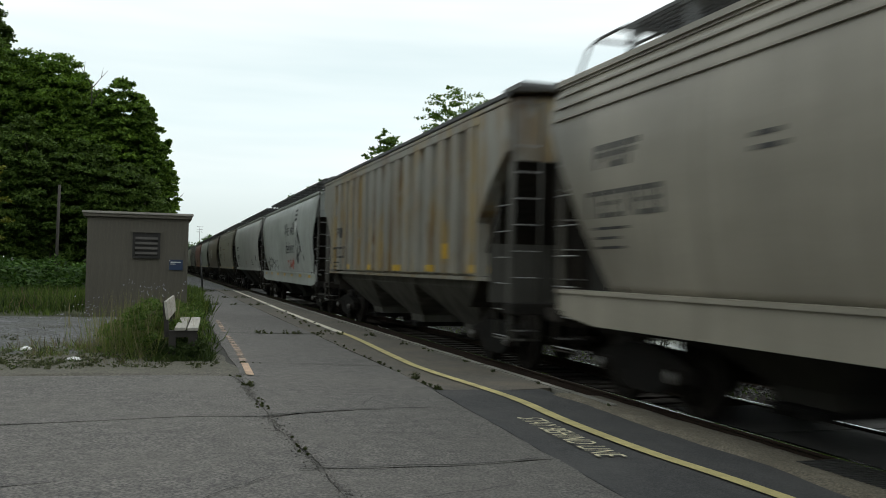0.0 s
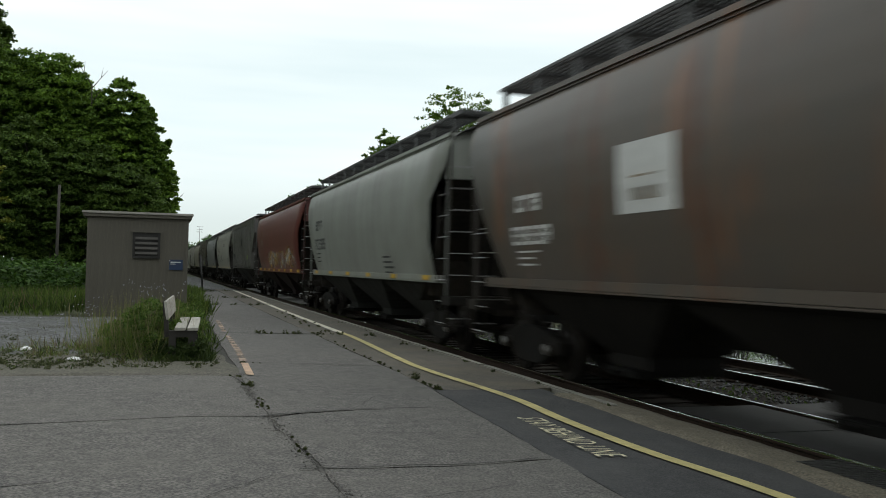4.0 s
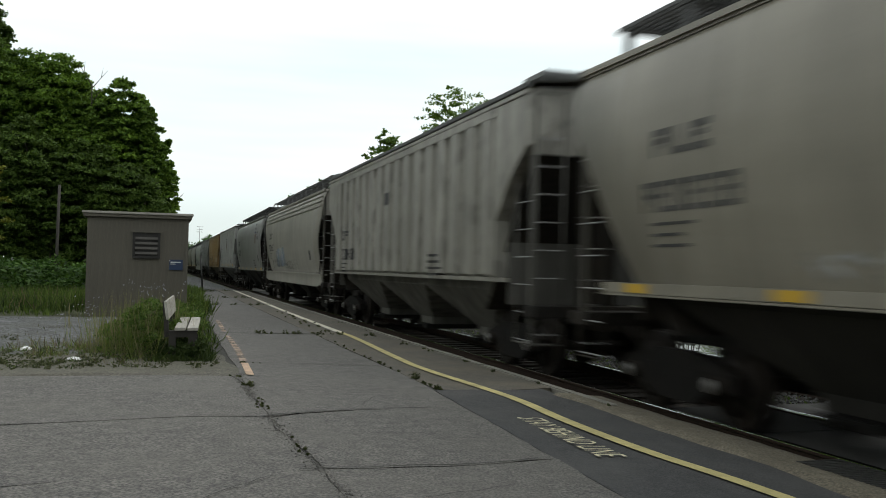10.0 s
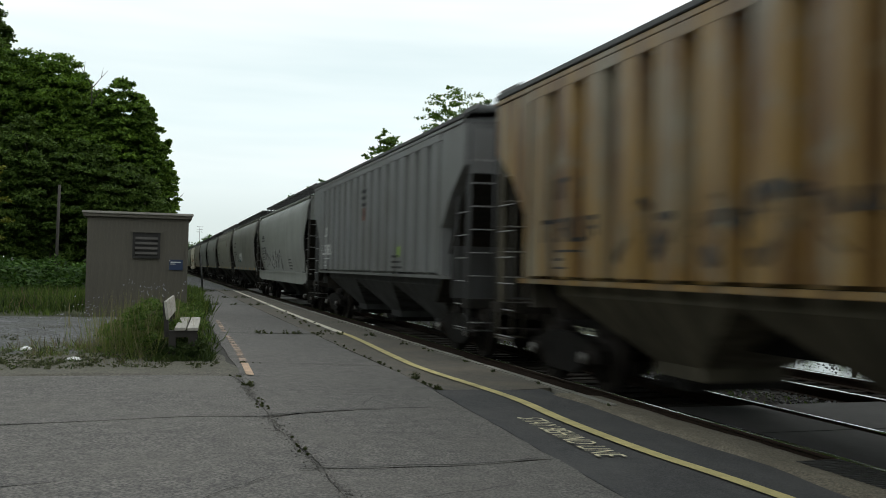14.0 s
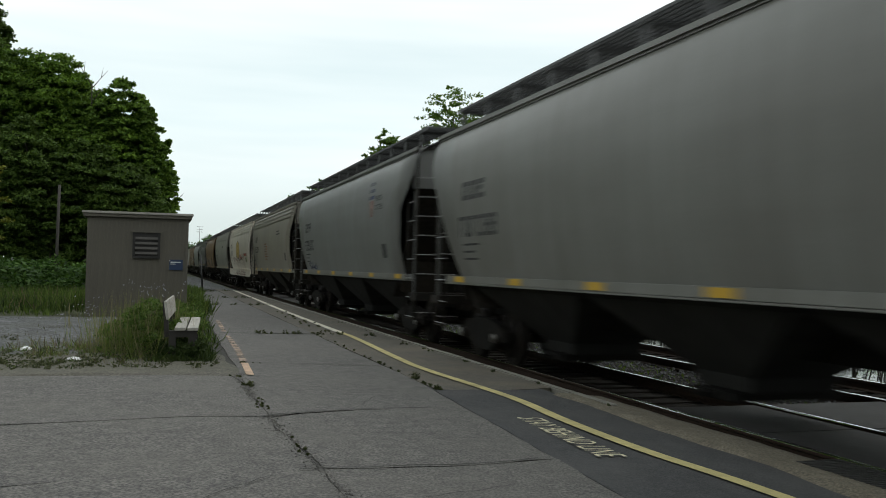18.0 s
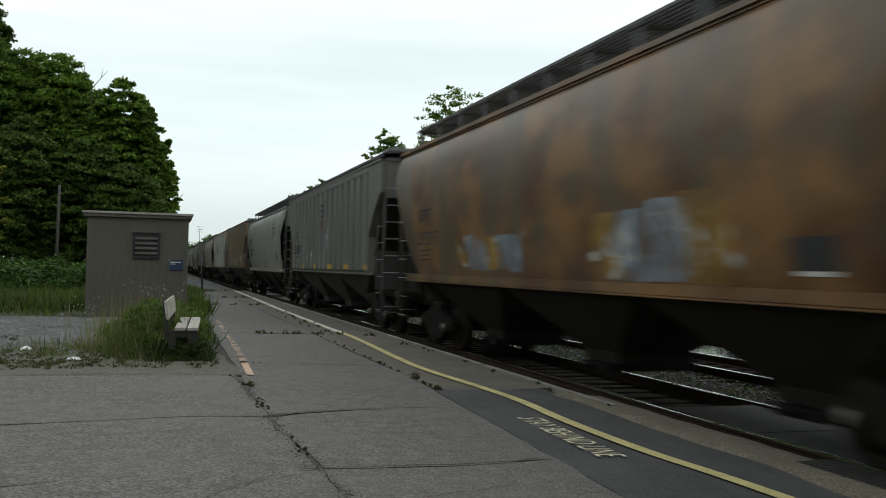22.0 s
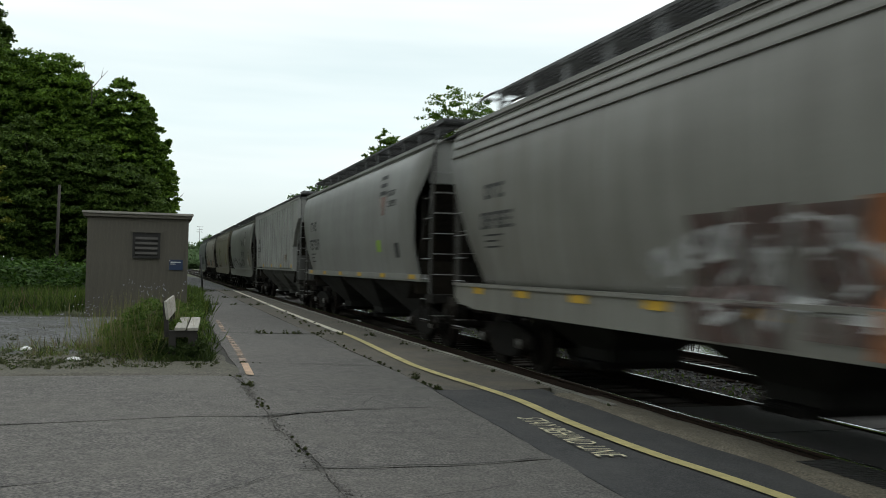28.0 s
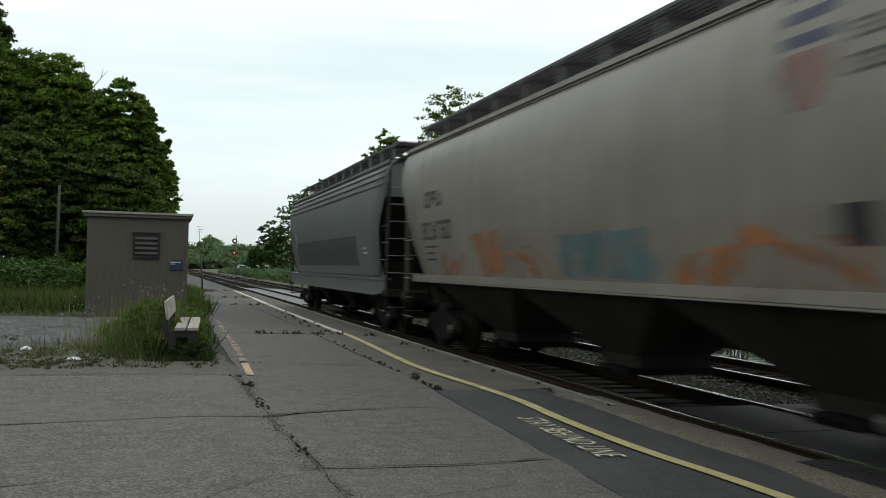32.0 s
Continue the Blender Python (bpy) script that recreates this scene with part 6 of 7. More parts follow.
def build_car(spec, y, index, rng):
    kind, colour, opts, label, marks = spec
    colour = (0.82 * colour[0], 0.79 * colour[1], 0.75 * colour[2])
    body = paint("car_paint", colour, seams=kind != "rib", **{k: v for k, v in opts.items() if k in ("dirt", "rust", "low", "rust_c", "patchy", "patch_c", "dirt_c", "even")})
    car = thing("hopper_car", label, "freight car", "train of covered hoppers", at=(TRACK_X, y, 0))
    rib = kind == "rib"
    top = 3.5 if rib else 3.7
    # dimmed copies of the body colour hold the shade of the end bays
    end_paint = paint("shaded_end_paint", tuple(0.32 * c + 0.01 for c in colour), dirt=0.6, low=0.5, rough=0.8, dirt_c=(0.03, 0.027, 0.023)) if rib else DARK
    post_paint = paint("shaded_post_paint", tuple(0.5 * c for c in colour), dirt=0.6, low=0.5, rough=0.7, dirt_c=(0.03, 0.027, 0.023))
    for s in (-1, 1):
        if rib:
            put("side", cached("rib_side%d" % s, lambda: rib_side(s)), body, car)
            for sy in (-1, 1):
                put("end_sheet", cached("end_sheet%d%d" % (s, sy), lambda: end_sheet(s, sy)), body, car)
                put("edge_trim", cached("edge_trim%d%d" % (s, sy), lambda: edge_trim(s, sy)), body, car)
            if s < 0:
                for q in RIB_Y:
                    put("rib", cached("rib%.2f" % q, lambda: rib_mesh(-1, q)), body, car)
            else:
                put("far_ribs", cached("far_ribs", lambda: joined([rib_mesh(1, q) for q in RIB_Y])), body, car)
            put("side_sill", cached("rib_sill%d" % s, lambda: boxes((min(s * 1.43, s * 1.53), max(s * 1.43, s * 1.53), -BODY + 1.0, BODY - 1.0, 1.50, 1.575), bevel=0.008)), body, car)
            put("eave", cached("rib_eave%d" % s, lambda: boxes((min(s * 1.335, s * 1.583), max(s * 1.335, s * 1.583), -7.02, 7.02, 4.272, 4.425), (min(s * 1.49, s * 1.59), max(s * 1.49, s * 1.59), -BODY, BODY, 4.43, 4.50), bevel=0.006)), body, car)
        else:
            put("side", cached("round_side%d%s" % (s, kind), lambda: round_side(s, kind == "deep"), True), body, car)
            put("eave", cached("round_eave%d" % s, lambda: boxes((min(s * 1.30, s * 1.48), max(s * 1.30, s * 1.48), -BODY - 0.12, BODY + 0.12, 4.31, 4.435), bevel=0.035)), body, car)
            if opts.get("ridged"):
                for k, (zr, rx) in enumerate(((4.16, 1.495), (3.985, 1.538), (3.81, 1.562))):
                    put("roof_ridge", cached("ridge%d%d" % (s, k), lambda: boxes((min(s * (rx - 0.06), s * (rx + 0.032)), max(s * (rx - 0.06), s * (rx + 0.032)), -BODY + 0.02, BODY - 0.02, zr, zr + 0.03))), body, car)
            if kind == "deep":
                put("side_sill", cached("deep_sill%d" % s, lambda: deep_sill(s)), body, car)
            else:
                put("side_sill", cached("thin_sill%d" % s, lambda: boxes((min(s * 1.36, s * 1.46), max(s * 1.36, s * 1.46), -BODY + 0.5, BODY - 0.5, 1.44, 1.57), (min(s * 1.30, s * 1.47), max(s * 1.30, s * 1.47), -BODY + 0.5, BODY - 0.5, 1.41, 1.436), bevel=0.006)), body, car)
    put("roof", cached("roof_rib" if rib else "roof_round", roof_rib if rib else roof_round, True), body, car)
    if rib:
        for s in (-1, 1):
            put("roof_edge", cached("roof_edge%d" % s, lambda: boxes((min(s * 1.50, s * 1.60), max(s * 1.50, s * 1.60), -BODY - 0.03, BODY + 0.03, 4.52, 4.60), bevel=0.01)), "grate", car, "dark folded roof edge")
    for s in (-1, 1):
        put("end_wall", cached("end%d%s" % (s, rib), lambda: end_panel(s, rib)), body, car)
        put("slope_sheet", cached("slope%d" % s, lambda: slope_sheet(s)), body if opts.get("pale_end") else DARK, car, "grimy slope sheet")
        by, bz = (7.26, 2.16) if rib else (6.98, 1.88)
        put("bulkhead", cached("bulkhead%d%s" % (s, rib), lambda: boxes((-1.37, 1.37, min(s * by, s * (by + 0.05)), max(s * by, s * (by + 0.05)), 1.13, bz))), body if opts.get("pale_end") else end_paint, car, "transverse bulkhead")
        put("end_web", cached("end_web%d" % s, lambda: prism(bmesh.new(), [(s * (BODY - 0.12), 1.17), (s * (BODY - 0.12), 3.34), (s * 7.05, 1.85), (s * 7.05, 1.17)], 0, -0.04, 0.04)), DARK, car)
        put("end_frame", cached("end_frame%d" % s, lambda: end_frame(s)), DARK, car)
        put("coupler", cached("coupler%d" % s, lambda: coupler(s)), "wheel", car)
        if rib:
            deck = put("roof_platform", cached("crossover%d" % s, lambda: crossover(s)), "bracket", car)
            for k in range(9):
                put("slat", cached("deck_slat", lambda: boxes((-1.385, 1.385, -0.02, 0.02, 4.70, 4.73))), "bracket", deck, at=(0, s * (BODY - 0.125) + 0.088 * (k - 4), 0))
        for sx in (-1, 1):
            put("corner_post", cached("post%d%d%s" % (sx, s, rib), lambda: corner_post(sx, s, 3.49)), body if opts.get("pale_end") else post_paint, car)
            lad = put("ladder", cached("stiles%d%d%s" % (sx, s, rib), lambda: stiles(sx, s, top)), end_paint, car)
            for i in range(8):
                z = 0.62 + 0.43 * i
                if z < top - 0.35:
                    put("rung", cached("side_rung%d%d" % (sx, s), lambda: side_rung(sx, s)), "rung", lad, "worn bright rung", at=(0, 0, z))
                if sx < 0:
                    put("rung", cached("end_rung%d%d" % (sx, s), lambda: end_rung(sx, s)), "rung", lad, "worn bright rung", at=(0, 0, z + 0.1))
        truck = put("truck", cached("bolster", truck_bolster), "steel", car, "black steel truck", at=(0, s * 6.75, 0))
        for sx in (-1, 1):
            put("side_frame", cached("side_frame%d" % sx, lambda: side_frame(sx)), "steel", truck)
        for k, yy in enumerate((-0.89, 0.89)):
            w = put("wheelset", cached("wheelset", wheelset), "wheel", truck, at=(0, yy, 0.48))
            WHEELS[k].append(w)
            put("bearing_cap", cached("bearing_cap", bearing_cap), "tread", truck, "worn bright bearing cap", at=(0, yy, 0.48))
    if rib:
        put("roof_walk", cached("centre_walk", centre_walk), "grate", car)
    else:
        long = 1.35 if opts.get("ridged") else 0.45
        for s in (-1, 1):
            wk = put("roof_walk", cached("walk%d%.1f" % (s, long), lambda: walkway(s, long)), "grate", car, "dark grated roof walk")
            for k in range(12):
                put("bracket", cached("bracket%d" % s, lambda: bracket(s)), "bracket" if opts.get("ridged") else "grate", wk, "bracket of the roof walk", at=(0, -BODY + 0.55 + (2 * BODY - long - 0.8) * k / 11, 0))
        deck = put("roof_platform", cached("walk_bridge", walk_bridge), "grate", car)
        for k in range(6):
            put("slat", cached("bridge_slat", lambda: boxes((-1.2, 1.2, -0.022, 0.022, 4.845, 4.849))), "grate", deck, at=(0, -BODY + 0.05 + 0.1 * k, 0))
        for k in range(9):
            put("hatch_cover", cached("hatch", lambda: boxes((-0.50, 0.50, -0.86, 0.86, 4.56, 4.82), bevel=0.03)), "hatch", car, "long trough hatch cover", at=(0, -7.2 + 1.8 * k, 0))
        if opts.get("ridged"):
            put("handrail", cached("hoop", end_hoop), "grate", car, "bent handrail at the roof's end")
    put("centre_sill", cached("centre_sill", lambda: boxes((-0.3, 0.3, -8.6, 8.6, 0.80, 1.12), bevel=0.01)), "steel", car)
    # body colour cut down: under-car shade put into the hopper paint, besides its dirt
    grime = paint("shaded_hopper_paint", tuple((0.42 if rib else 0.10) * c + 0.012 for c in colour), dirt=0.6, low=0.5, rough=0.85, dirt_c=(0.010, 0.009, 0.008)) if "hop" not in opts else opts["hop"]
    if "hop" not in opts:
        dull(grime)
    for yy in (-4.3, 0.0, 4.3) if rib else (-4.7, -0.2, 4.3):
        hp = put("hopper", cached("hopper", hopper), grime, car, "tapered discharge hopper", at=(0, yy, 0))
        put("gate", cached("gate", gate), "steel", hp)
    put("brake_wheel", cached("brake_wheel", brake_wheel), "steel", car, at=(0.75, -BODY - 0.13, 2.5))
    decorate(car, kind, marks, rng)
    return car


def end_hoop():
    bm = bmesh.new()
    e = BODY - 0.1
    for x in (-1.22, -0.62):
        pts = [(x, e + 0.1, 4.45), (x, e - 0.3, 4.84), (x, e - 0.55, 4.90), (x, e - 1.3, 4.90)]
        for a, b in zip(pts, pts[1:]):
            rod(bm, a, b, 0.022, n=6)
    rod(bm, (-1.22, e - 0.5, 4.90), (-0.62, e - 0.5, 4.90), 0.022, n=6)
    return bm


def deep_sill(s):
    o = [(-BODY + 0.1, 1.39), (-BODY + 0.1, 1.10), (-BODY + 1.2, 0.985), (BODY - 1.2, 0.985), (BODY - 0.1, 1.10), (BODY - 0.1, 1.39)]
    bm = prism(bmesh.new(), o, 0, s * 1.44, s * 1.50)
    box(bm, min(s * 1.30, s * 1.53), max(s * 1.30, s * 1.53), -BODY + 0.1, BODY - 0.1, 1.39, 1.445)
    return bm


def brake_wheel():
    bm = bmesh.new()
    k = 20
    for i in range(k):
        a, b = i * math.tau / k, (i + 1) * math.tau / k
        rod(bm, (0.26 * math.cos(a), 0, 0.26 * math.sin(a)), (0.26 * math.cos(b), 0, 0.26 * math.sin(b)), 0.018, n=5, caps=False)
    for i in range(4):
        a = i * math.tau / 4
        rod(bm, (0, 0.03, 0), (0.26 * math.cos(a), 0, 0.26 * math.sin(a)), 0.014, n=5)
    rod(bm, (0, 0, 0), (0, 0.12, 0), 0.03, n=8)
    return bm


TRACK_X = (RAILS[0] + RAILS[1]) / 2
SPEED = 22.43
WHEELS = ([], [])
# near-black for the car ends: grime, with the gap's shade put into it
DARK = grainy("shaded_grimy_car_end", (0.026, 0.023, 0.02), (0.014, 0.0125, 0.011), (0.038, 0.03, 0.022), 10, 1.2, 0.85, bump=0.2)
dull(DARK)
# places of the couplings along the line at the start
JOINTS = [12.78, 31.72, 50.23, 68.75, 87.49, 106.06, 124.63, 143.21, 161.57, 180.56, 199.05, 217.58, 236.42, 254.89, 273.22, 291.80, 310.45, 329.18, 347.65, 366.62,
          384.96, 403.77, 422.45, 441.03, 459.65, 477.91, 496.47, 515.20, 533.74, 552.55, 571.23, 589.72, 608.58, 626.92, 645.49, 664.08, 682.56, 701.32, 720.17, 739.06]

LIGHT, PALE, GREY, MID, SLATE = (0.44, 0.455, 0.45), (0.56, 0.58, 0.58), (0.36, 0.37, 0.37), (0.30, 0.31, 0.31), (0.25, 0.27, 0.285)
TAN, BEIGE, OLIVE, BROWN, RUST = (0.32, 0.295, 0.25), (0.44, 0.415, 0.36), (0.30, 0.285, 0.235), (0.11, 0.085, 0.07), (0.30, 0.165, 0.09)
UP_COLS, OLD_COLS = ("blue", "salmon"), ("black", "salmon")
HM = ("marks", 6.5, 2.96, "soot", 0.29)
DT = ("data", -3.2, 1.95, "soot", 4, 1.0)
AM = ("reflectors", "amber", 6)
BL = ("box", -6.05, -5.65, 1.95, 2.3, "black")
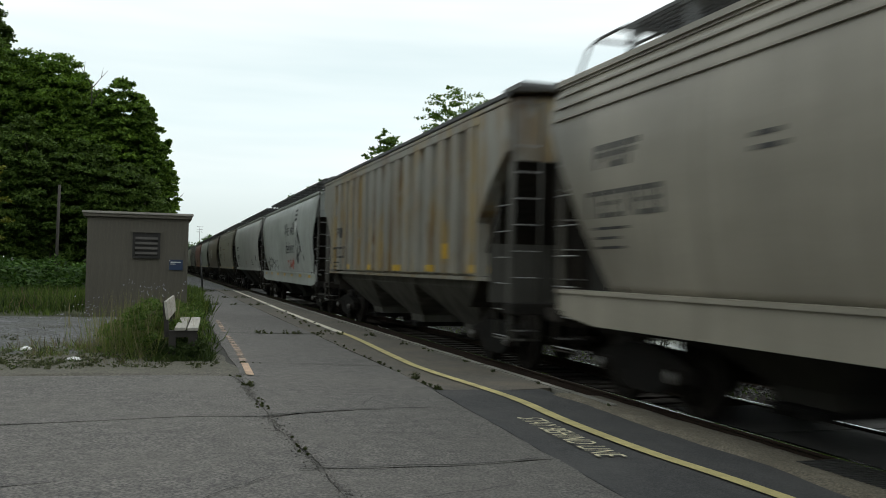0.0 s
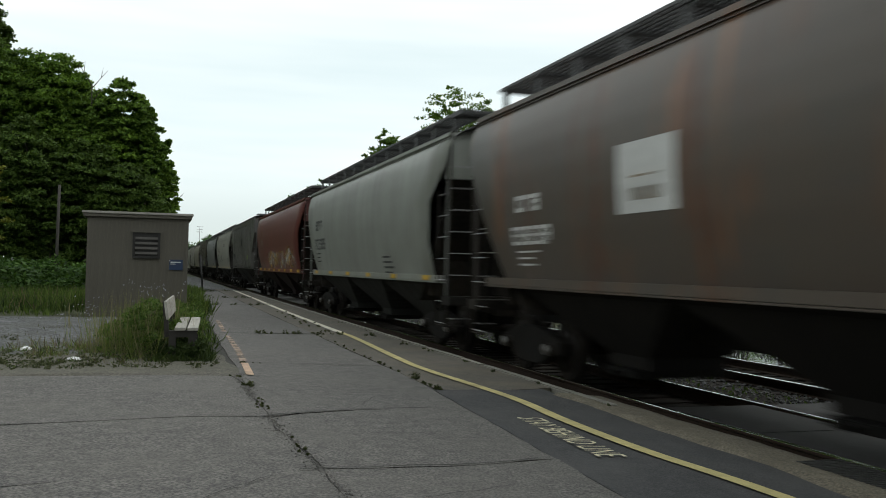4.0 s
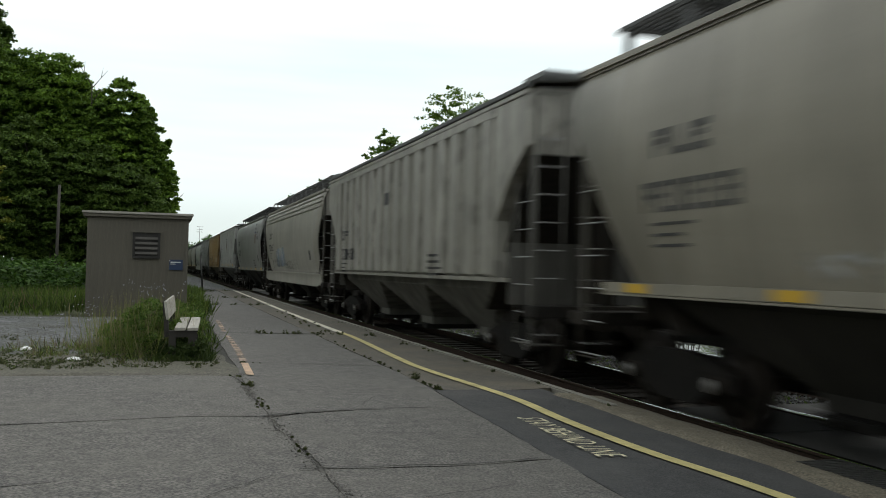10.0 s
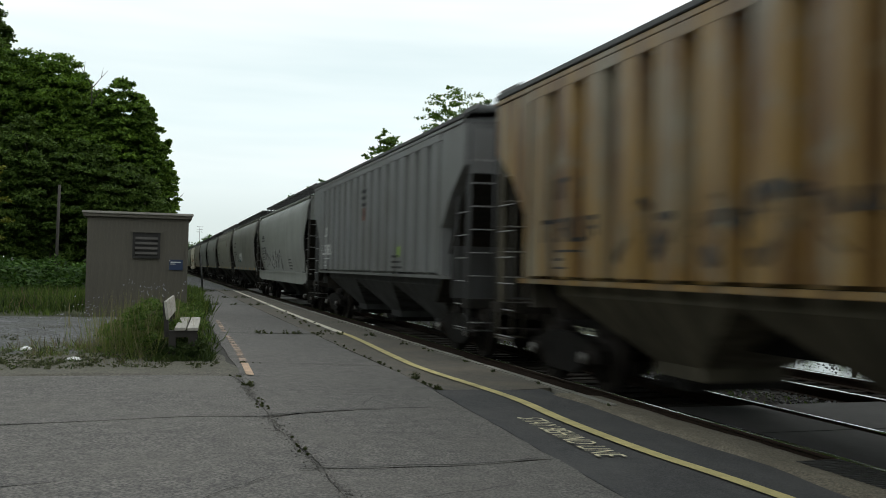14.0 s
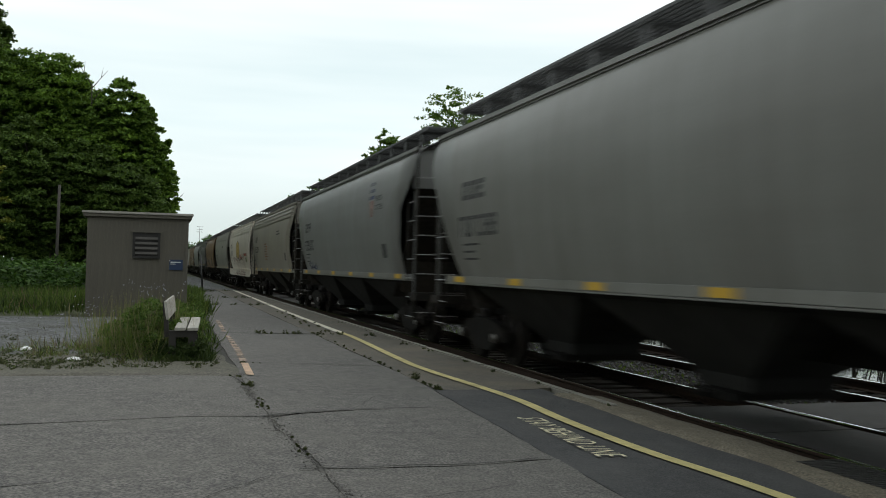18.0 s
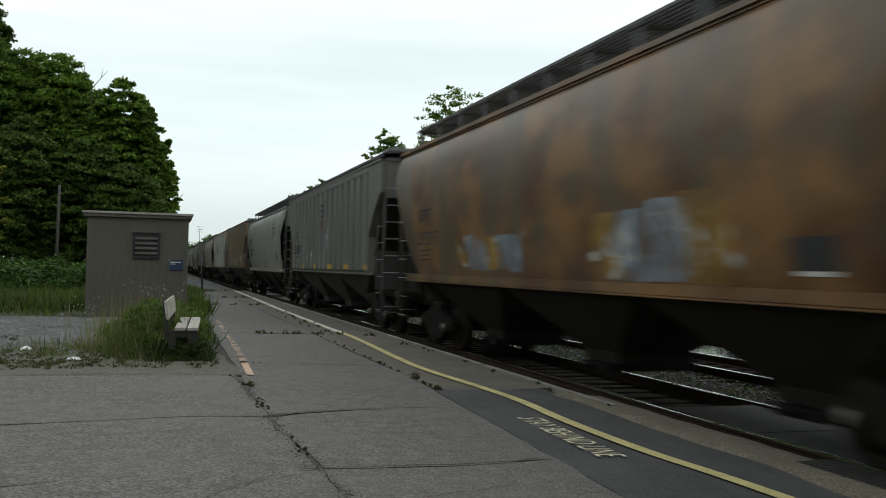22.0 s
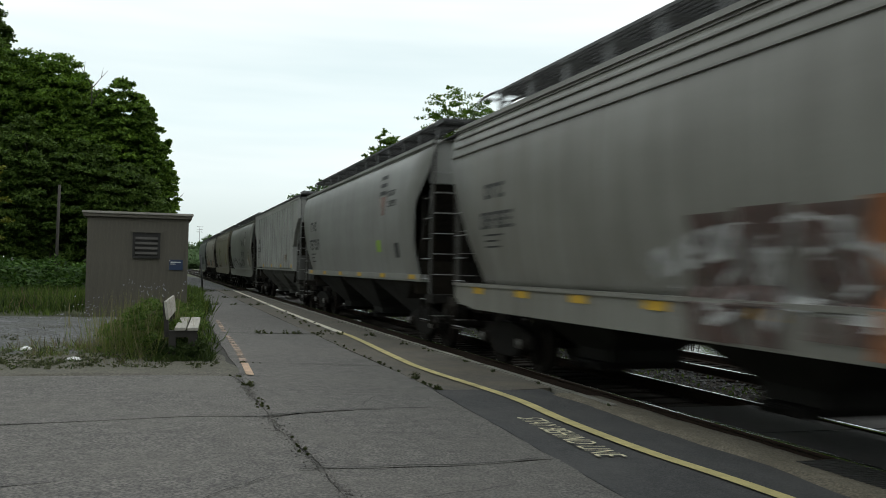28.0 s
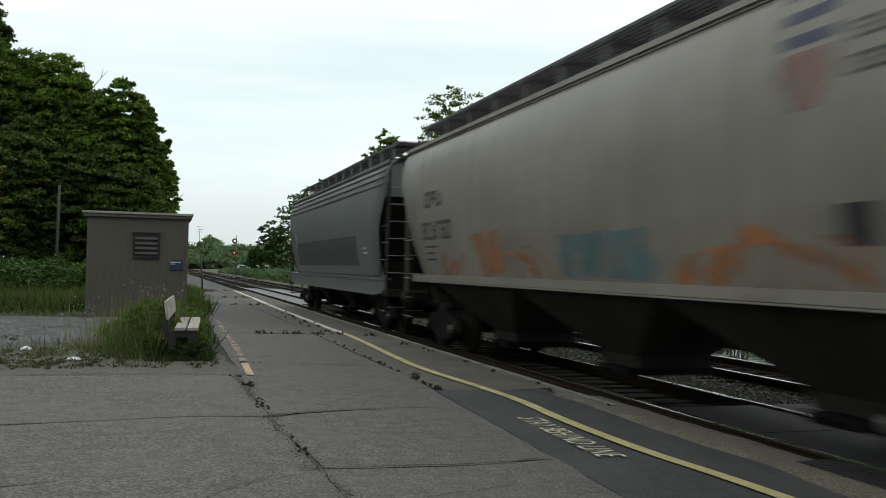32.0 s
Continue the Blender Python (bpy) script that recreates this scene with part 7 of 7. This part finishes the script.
CARS = [
    ("deep", BEIGE, dict(dirt=0.25, ridged=True), "beige covered hopper with a deep side sill", [("marks", 7.05, 3.0, "soot", 0.27), ("data", 3.8, 3.0, "soot", 2, 0.5), ("data", -0.5, 1.8, "soot", 2, 0.6)]),
    ("rib", (0.38, 0.375, 0.345), dict(dirt=0.35, rust=0.48, rust_c=(0.30, 0.21, 0.08)), "pale ribbed covered hopper streaked with ochre rust", [("marks", 6.3, 2.6, "soot", 0.27), ("box", -5.4, -5.1, 1.9, 2.2, "amber"), AM]),
    ("deep", (0.53, 0.58, 0.58), dict(dirt=0.3), "pale blue-grey covered hopper with dark lettering and graffiti", [("words", "We will", -0.3, 3.0, 0.55, 2.9, "black"), ("words", "deliver", -0.6, 2.25, 0.5, 2.7, "black"), ("badge", -3.4, 3.3, 0.6, ("black", "white")), ("graffiti", -5.3, -3.7, 1.9, 3.2, ("black",)), ("graffiti", -2.6, -1.0, 1.6, 2.0, ("red",)), ("graffiti", 2.8, 6.5, 1.5, 2.1, ("black", "white")), ("reflectors", "amber", 7)]),
    ("round", PALE, dict(dirt=0.2, low=0.2), "pale grey covered hopper with plain sides", [("marks", 6.2, 2.7, "soot", 0.26), ("data", -3.0, 2.0, "soot", 3, 0.9), ("data", 0.5, 1.9, "ochre", 2, 0.6), BL]),
    ("round", OLIVE, dict(dirt=0.25, ridged=True), "tan-grey covered hopper with faint orange notice", [HM, ("data", 1.6, 2.7, "salmon", 7, 1.1), ("box", 0.2, 2.8, 3.0, 3.06, "salmon"), ("data", -2.8, 3.4, "soot", 2, 1.4), BL, AM]),
    ("round", BROWN, dict(dirt=0.4, rust=0.35, rust_c=(0.20, 0.09, 0.04), patchy=0.3), "dark brown covered hopper with a pale square sign", [("box", 1.6, 2.9, 2.4, 3.25, "white"), ("box", 1.9, 2.6, 2.55, 2.85, "ochre"), ("marks", 6.2, 2.6, "white", 0.22)]),
    ("round", (0.36, 0.39, 0.37), dict(dirt=0.3), "greenish grey covered hopper", [HM, DT, AM]),
    ("round", (0.175, 0.043, 0.036), dict(dirt=0.3, low=0.25, dirt_c=(0.05, 0.03, 0.026)), "dark red covered hopper with white lettering and graffiti", [("marks", 6.2, 3.3, "pale_mark", 0.22), ("data", 3.4, 2.9, "pale_mark", 3, 0.5), ("graffiti", -6.0, 3.4, 1.65, 2.4, ("ochre", "white")), ("data", 5.8, 1.78, "pale_mark", 3, 0.8), ("data", 1.0, 2.2, "ochre", 5, 0.8), ("data", -4.4, 2.5, "ochre", 5, 1.0), ("reflectors", "amber", 8)]),
    ("rib", (0.175, 0.17, 0.165), dict(dirt=0.45, dirt_c=(0.05, 0.045, 0.04)), "dark grey ribbed covered hopper", [("box", -0.3, 0.3, 3.0, 3.5, "soot"), ("marks", 6.2, 2.8, "soot", 0.26), ("box", -4.6, -4.2, 2.1, 2.35, "lime"), DT]),
    ("round", (0.47, 0.47, 0.44), dict(dirt=0.22, ridged=True), "light grey covered hopper with yellow sill markers", [("marks", 6.3, 2.9, "soot", 0.27), ("data", 4.2, 2.9, "salmon", 2, 1.0), ("data", -1.0, 3.4, "soot", 2, 1.9), ("graffiti", 0.5, 4.0, 2.0, 2.5, ("black",)), BL, AM]),
    ("round", (0.235, 0.25, 0.26), dict(dirt=0.3, low=0.3, hop="steel"), "blue-grey covered hopper with a small shield badge", [HM, ("badge", -4.3, 3.22, 0.5, UP_COLS, 1.1), BL, DT, AM]),
    ("rib", (0.052, 0.041, 0.036), dict(dirt=0.5, low=0.4, dirt_c=(0.024, 0.02, 0.018), rust=0.25, rust_c=(0.13, 0.08, 0.04), patchy=0.5, patch_c=(0.11, 0.095, 0.085)), "dark brown ribbed covered hopper with white scrawls", [("graffiti", -4.5, 0.5, 1.7, 2.2, ("white",)), ("graffiti", 3.0, 7.0, 1.7, 1.95, ("white",)), ("box", -5.2, -4.9, 1.75, 2.0, "lime"), ("box", -6.6, -6.2, 1.7, 2.9, "ochre")]),
    ("round", (0.35, 0.33, 0.28), dict(dirt=0.35), "warm grey covered hopper with a badge", [("marks", 6.4, 3.0, "soot", 0.27), ("badge", -4.3, 3.22, 0.55, OLD_COLS, 1.3), ("data", 1.0, 2.2, "ochre", 3, 1.2), ("graffiti", 2.6, 4.0, 1.65, 1.9, ("white",)), BL, AM]),
    ("rib", (0.48, 0.475, 0.445), dict(dirt=0.45, patchy=0.55, patch_c=(0.13, 0.12, 0.11)), "dirty white ribbed covered hopper with peeling dark blotches", [("box", 0.2, 0.9, 3.25, 3.55, "black"), ("marks", 6.0, 2.5, "soot", 0.25), DT]),
    ("deep", (0.44, 0.43, 0.40), dict(dirt=0.3, ridged=True), "light grey covered hopper with white graffiti and a deep sill", [("blocks", 1.2, 4.2, 1.7, 2.5, ("sky_blue", "white")), ("graffiti", -2.5, 5.8, 1.6, 2.0, ("black",)), ("marks", 6.4, 3.0, "soot", 0.25), BL]),
    ("round", (0.35, 0.365, 0.37), dict(dirt=0.22), "grey covered hopper with a red and blue shield badge", [("marks", 6.4, 3.0, "soot", 0.28), ("badge", -4.3, 3.22, 0.75, UP_COLS, 1.5), ("data", 3.4, 3.5, "soot", 2, 0.5), BL, DT, AM]),
    ("rib", (0.52, 0.54, 0.55), dict(dirt=0.25), "pale grey ribbed covered hopper with a shield badge", [("badge", 0.31, 3.1, 0.62, OLD_COLS), ("marks", 6.2, 2.8, "soot", 0.28), ("box", -5.3, -5.0, 1.85, 2.2, "black"), ("reflectors", "amber", 7)]),
    ("rib", (0.38, 0.34, 0.25), dict(dirt=0.35, rust=0.8, rust_c=(0.28, 0.165, 0.045)), "ribbed covered hopper coated with orange rust", [("graffiti", -1.0, 4.2, 1.8, 2.5, ("black",)), ("marks", 6.2, 2.7, "soot", 0.26), ("box", -5.4, -4.9, 1.95, 2.3, "white")]),
    ("rib", (0.25, 0.265, 0.285), dict(dirt=0.35), "slate grey ribbed covered hopper with a badge", [("badge", 0.31, 3.1, 0.62, OLD_COLS), ("marks", 6.2, 2.7, "white", 0.26), ("box", -4.0, -3.6, 1.95, 2.2, "lime"), DT]),
    ("deep", (0.43, 0.46, 0.46), dict(dirt=0.35), "light grey covered hopper with dark graffiti", [("graffiti", -1.0, 5.5, 1.6, 2.4, ("black", "white")), HM, DT]),
    ("round", (0.37, 0.375, 0.36), dict(dirt=0.25), "grey covered hopper with white and teal smudges", [HM, ("box", 0.6, 2.6, 2.0, 2.5, "white"), ("graffiti", 1.4, 4.2, 1.9, 2.3, ("teal",)), AM]),
    ("round", (0.33, 0.325, 0.295), dict(dirt=0.25, ridged=True), "tan-grey covered hopper with a ridged eave", [("marks", 6.5, 3.0, "soot", 0.28), ("badge", -3.4, 3.25, 0.5, ("salmon", "salmon")), ("data", 2.5, 1.9, "soot", 2, 1.4), BL, AM]),
    ("round", (0.25, 0.26, 0.255), dict(dirt=0.3), "grey covered hopper with small badge and yellow markers", [HM, ("badge", -4.3, 3.22, 0.55, UP_COLS, 1.2), BL, AM]),
    ("round", (0.225, 0.24, 0.245), dict(dirt=0.3), "blue-grey covered hopper with a badge", [HM, ("badge", -4.3, 3.22, 0.6, UP_COLS, 1.2), ("graffiti", 4.6, 6.3, 1.6, 1.85, ("blue",)), BL, AM]),
    ("round", (0.33, 0.315, 0.275), dict(dirt=0.28, ridged=True), "brownish grey covered hopper with faint orange notice", [("marks", 6.4, 3.0, "soot", 0.25), ("data", 2.0, 2.8, "orange", 7, 1.2), ("data", -3.0, 3.3, "soot", 2, 1.4), BL, AM]),
    ("deep", (0.92, 0.88, 0.79), dict(dirt=0.16, low=0.15, rust=0.26, rust_c=(0.34, 0.23, 0.14), ridged=True, pale_end=True), "cream covered hopper with a yellow hexagon badge and red scrawls", [("hexagon", 0.53, 2.76, 0.69, "soot", "badge_yellow"), ("graffiti", -3.6, 4.6, 1.75, 2.35, ("salmon",)), ("graffiti", -3.8, -0.8, 2.15, 2.45, ("red",)), ("blocks", -6.2, -3.8, 2.30, 2.48, ("red", "red")), ("graffiti", -5.6, 2.0, 1.05, 1.32, ("salmon",)), ("box", -5.55, -5.0, 1.92, 2.2, "black"), ("box", -5.95, -5.57, 1.95, 2.15, "lime"), ("marks", 6.4, 2.98, "soot", 0.25)]),
    ("round", (0.40, 0.40, 0.37), dict(dirt=0.25, ridged=True), "light grey covered hopper with faint seams and an orange note", [("marks", 6.4, 2.9, "soot", 0.26), ("data", 4.0, 2.9, "orange", 2, 1.0), ("data", -1.4, 3.3, "soot", 2, 1.6), BL, AM]),
    ("round", (0.125, 0.088, 0.055), dict(dirt=0.06, low=0.2, rust=0.7, rust_c=(0.22, 0.115, 0.04), even=True), "orange-brown covered hopper with pale graffiti", [("blocks", -4.6, -1.6, 1.62, 2.5, ("sky_blue", "white", "ochre")), ("graffiti", -4.4, -2.0, 1.65, 2.45, ("white",)), ("blocks", 0.8, 4.0, 1.7, 2.3, ("sky_blue", "white", "ochre")), ("box", -6.1, -5.5, 1.74, 2.04, "black"), ("box", -6.05, -5.55, 1.69, 1.735, "white"), ("marks", 6.4, 2.7, "soot", 0.22)]),
    ("rib", (0.21, 0.215, 0.21), dict(dirt=0.4, dirt_c=(0.06, 0.055, 0.05)), "dark green-grey ribbed covered hopper with white scrawls", [("badge", 0.31, 3.1, 0.62, OLD_COLS), ("box", -1.25, -0.7, 2.3, 3.1, "spray_white"), ("graffiti", -0.5, 4.0, 1.75, 2.3, ("white",)), ("marks", 6.2, 2.8, "soot", 0.26), AM]),
    ("round", (0.345, 0.365, 0.365), dict(dirt=0.2), "grey covered hopper with a shield badge", [HM, ("badge", -4.3, 3.22, 0.65, UP_COLS, 1.3), ("data", -0.3, 1.9, "soot", 3, 0.6), ("data", -1.5, 2.05, "salmon", 5, 0.6), BL, AM]),
    ("rib", (0.33, 0.32, 0.295), dict(dirt=0.4, rust=0.6, rust_c=(0.26, 0.145, 0.05)), "ribbed covered hopper overrun with brown rust", [("marks", 6.2, 2.6, "soot", 0.25), ("box", -5.4, -5.0, 1.9, 2.3, "white"), ("graffiti", -6.0, -3.0, 1.7, 2.3, ("ochre",))]),
    ("rib", (0.62, 0.63, 0.62), dict(dirt=0.3, low=0.2, rust=0.30, rust_c=(0.48, 0.25, 0.07)), "white ribbed covered hopper with rust and a faded blue square", [("box", 0.6, 2.6, 2.7, 3.6, "sky_blue"), ("marks", 6.4, 2.5, "soot", 0.28), ("box", -5.2, -4.9, 1.9, 2.2, "black")]),
    ("round", (0.34, 0.32, 0.285), dict(dirt=0.3), "warm grey covered hopper with a faint badge", [HM, ("badge", -4.3, 3.22, 0.45, OLD_COLS, 1.0), BL, AM]),
    ("rib", (0.19, 0.185, 0.17), dict(dirt=0.4), "tan-grey ribbed covered hopper", [("marks", 6.2, 2.8, "soot", 0.28), DT]),
    ("deep", (0.315, 0.32, 0.305), dict(dirt=0.45, ridged=True), "light grey covered hopper with maroon and orange graffiti", [("blocks", -2.3, 0.4, 1.08, 2.22, ("maroon", "white")), ("blocks", -6.0, -2.3, 1.08, 2.25, ("rust_orange", "white")), ("graffiti", -2.6, 0.4, 1.2, 2.2, ("white",)), ("box", -6.85, -6.25, 1.62, 1.88, "maroon"), ("marks", 6.5, 2.9, "black", 0.22), ("reflectors", "amber", 8)]),
    ("round", (0.345, 0.36, 0.36), dict(dirt=0.2), "grey covered hopper with a shield badge and lime tag", [HM, ("badge", -4.3, 3.22, 0.65, OLD_COLS, 1.3), ("box", -4.3, -3.8, 2.1, 2.4, "lime"), BL, AM]),
    ("rib", (0.47, 0.49, 0.49), dict(dirt=0.25), "pale grey ribbed covered hopper", [("marks", 6.3, 2.9, "soot", 0.2), ("box", -5.2, -4.9, 1.9, 2.2, "ochre"), ("reflectors", "amber", 5)]),
    ("deep", (0.34, 0.355, 0.345), dict(dirt=0.45), "pale blue-grey covered hopper with slogan lettering and dark graffiti", [("words", "We will", -0.7, 2.95, 0.5, 2.7, "black"), ("words", "deliver", -0.9, 2.3, 0.45, 2.4, "black"), ("badge", -3.6, 3.2, 0.55, ("black", "white")), ("graffiti", -2.5, 6.6, 1.55, 2.2, ("black",)), ("box", -5.4, -4.9, 1.75, 2.1, "white"), ("box", -6.3, -5.9, 1.6, 2.6, "ochre")]),
    ("deep", (0.28, 0.265, 0.21), dict(dirt=0.45, rust=0.2, ridged=True), "tan covered hopper with a faded green badge", [("oval", 2.2, 2.7, 0.55, "green"), ("data", 1.6, 2.9, "soot", 1, 2.0), ("marks", 6.4, 2.8, "black", 0.2), ("box", -4.3, -3.9, 1.9, 2.15, "lime"), ("box", -5.0, -4.7, 1.6, 2.6, "ochre"), ("graffiti", 1.0, 4.5, 1.5, 1.9, ("ochre",))]),
    ("round", (0.37, 0.35, 0.315), dict(dirt=0.28), "warm grey covered hopper with orange and teal graffiti", [HM, ("graffiti", 4.3, 6.0, 1.55, 2.0, ("orange",)), ("blocks", 2.2, 3.4, 1.6, 2.35, ("orange", "orange")), ("graffiti", 0.4, 1.9, 1.55, 2.1, ("orange",)), ("blocks", -2.6, 0.0, 1.6, 2.2, ("teal", "sky_blue")), ("graffiti", -6.0, -3.2, 1.5, 2.1, ("orange",)), ("badge", -4.9, 3.38, 0.75, UP_COLS, 1.3), BL]),
    ("deep", (0.20, 0.225, 0.24), dict(dirt=0.25, low=0.25, ridged=True), "dark slate last hopper with a darker painted-out panel", [("box", -5.2, 6.2, 1.75, 2.6, "panel"), ("data", -6.0, 2.2, "white", 2, 0.6), ("oval", 6.3, 2.6, 0.4, "sky_blue")]),
]


def build_train():
    rng = np.random.default_rng(5)
    cars = []
    for i, spec in enumerate(CARS):
        front = JOINTS[i - 1] if i else JOINTS[0] - 18.6
        back = JOINTS[i] if i < len(JOINTS) else JOINTS[-1] + 18.6
        cars.append((build_car(spec, (front + back) / 2, i, rng), (front + back) / 2))
    return cars


TRAIN = build_train()


def motions():
    for car, y in TRAIN:
        walk(car, [(t, pose(TRACK_X, y - SPEED * t, 0)) for t in (0.0, 8.0, 16.0, 24.0, 32.0)])
    # wheels roll; all that sit alike on their trucks share one set of keys
    turn = math.degrees(SPEED / 0.48 / FPS)
    for wheels, yy in zip(WHEELS, (-0.89, 0.89)):
        walk(wheels[0], [(k / FPS, pose(0, yy, 0.48, turn * k)) for k in range(int(32 * FPS) + 1)])
        keys = wheels[0].animation_data
        for w in wheels[1:]:
            w.rotation_mode = "QUATERNION"
            w.animation_data_create()
            w.animation_data.action = keys.action
            w.animation_data.action_slot = keys.action_slot


motions()
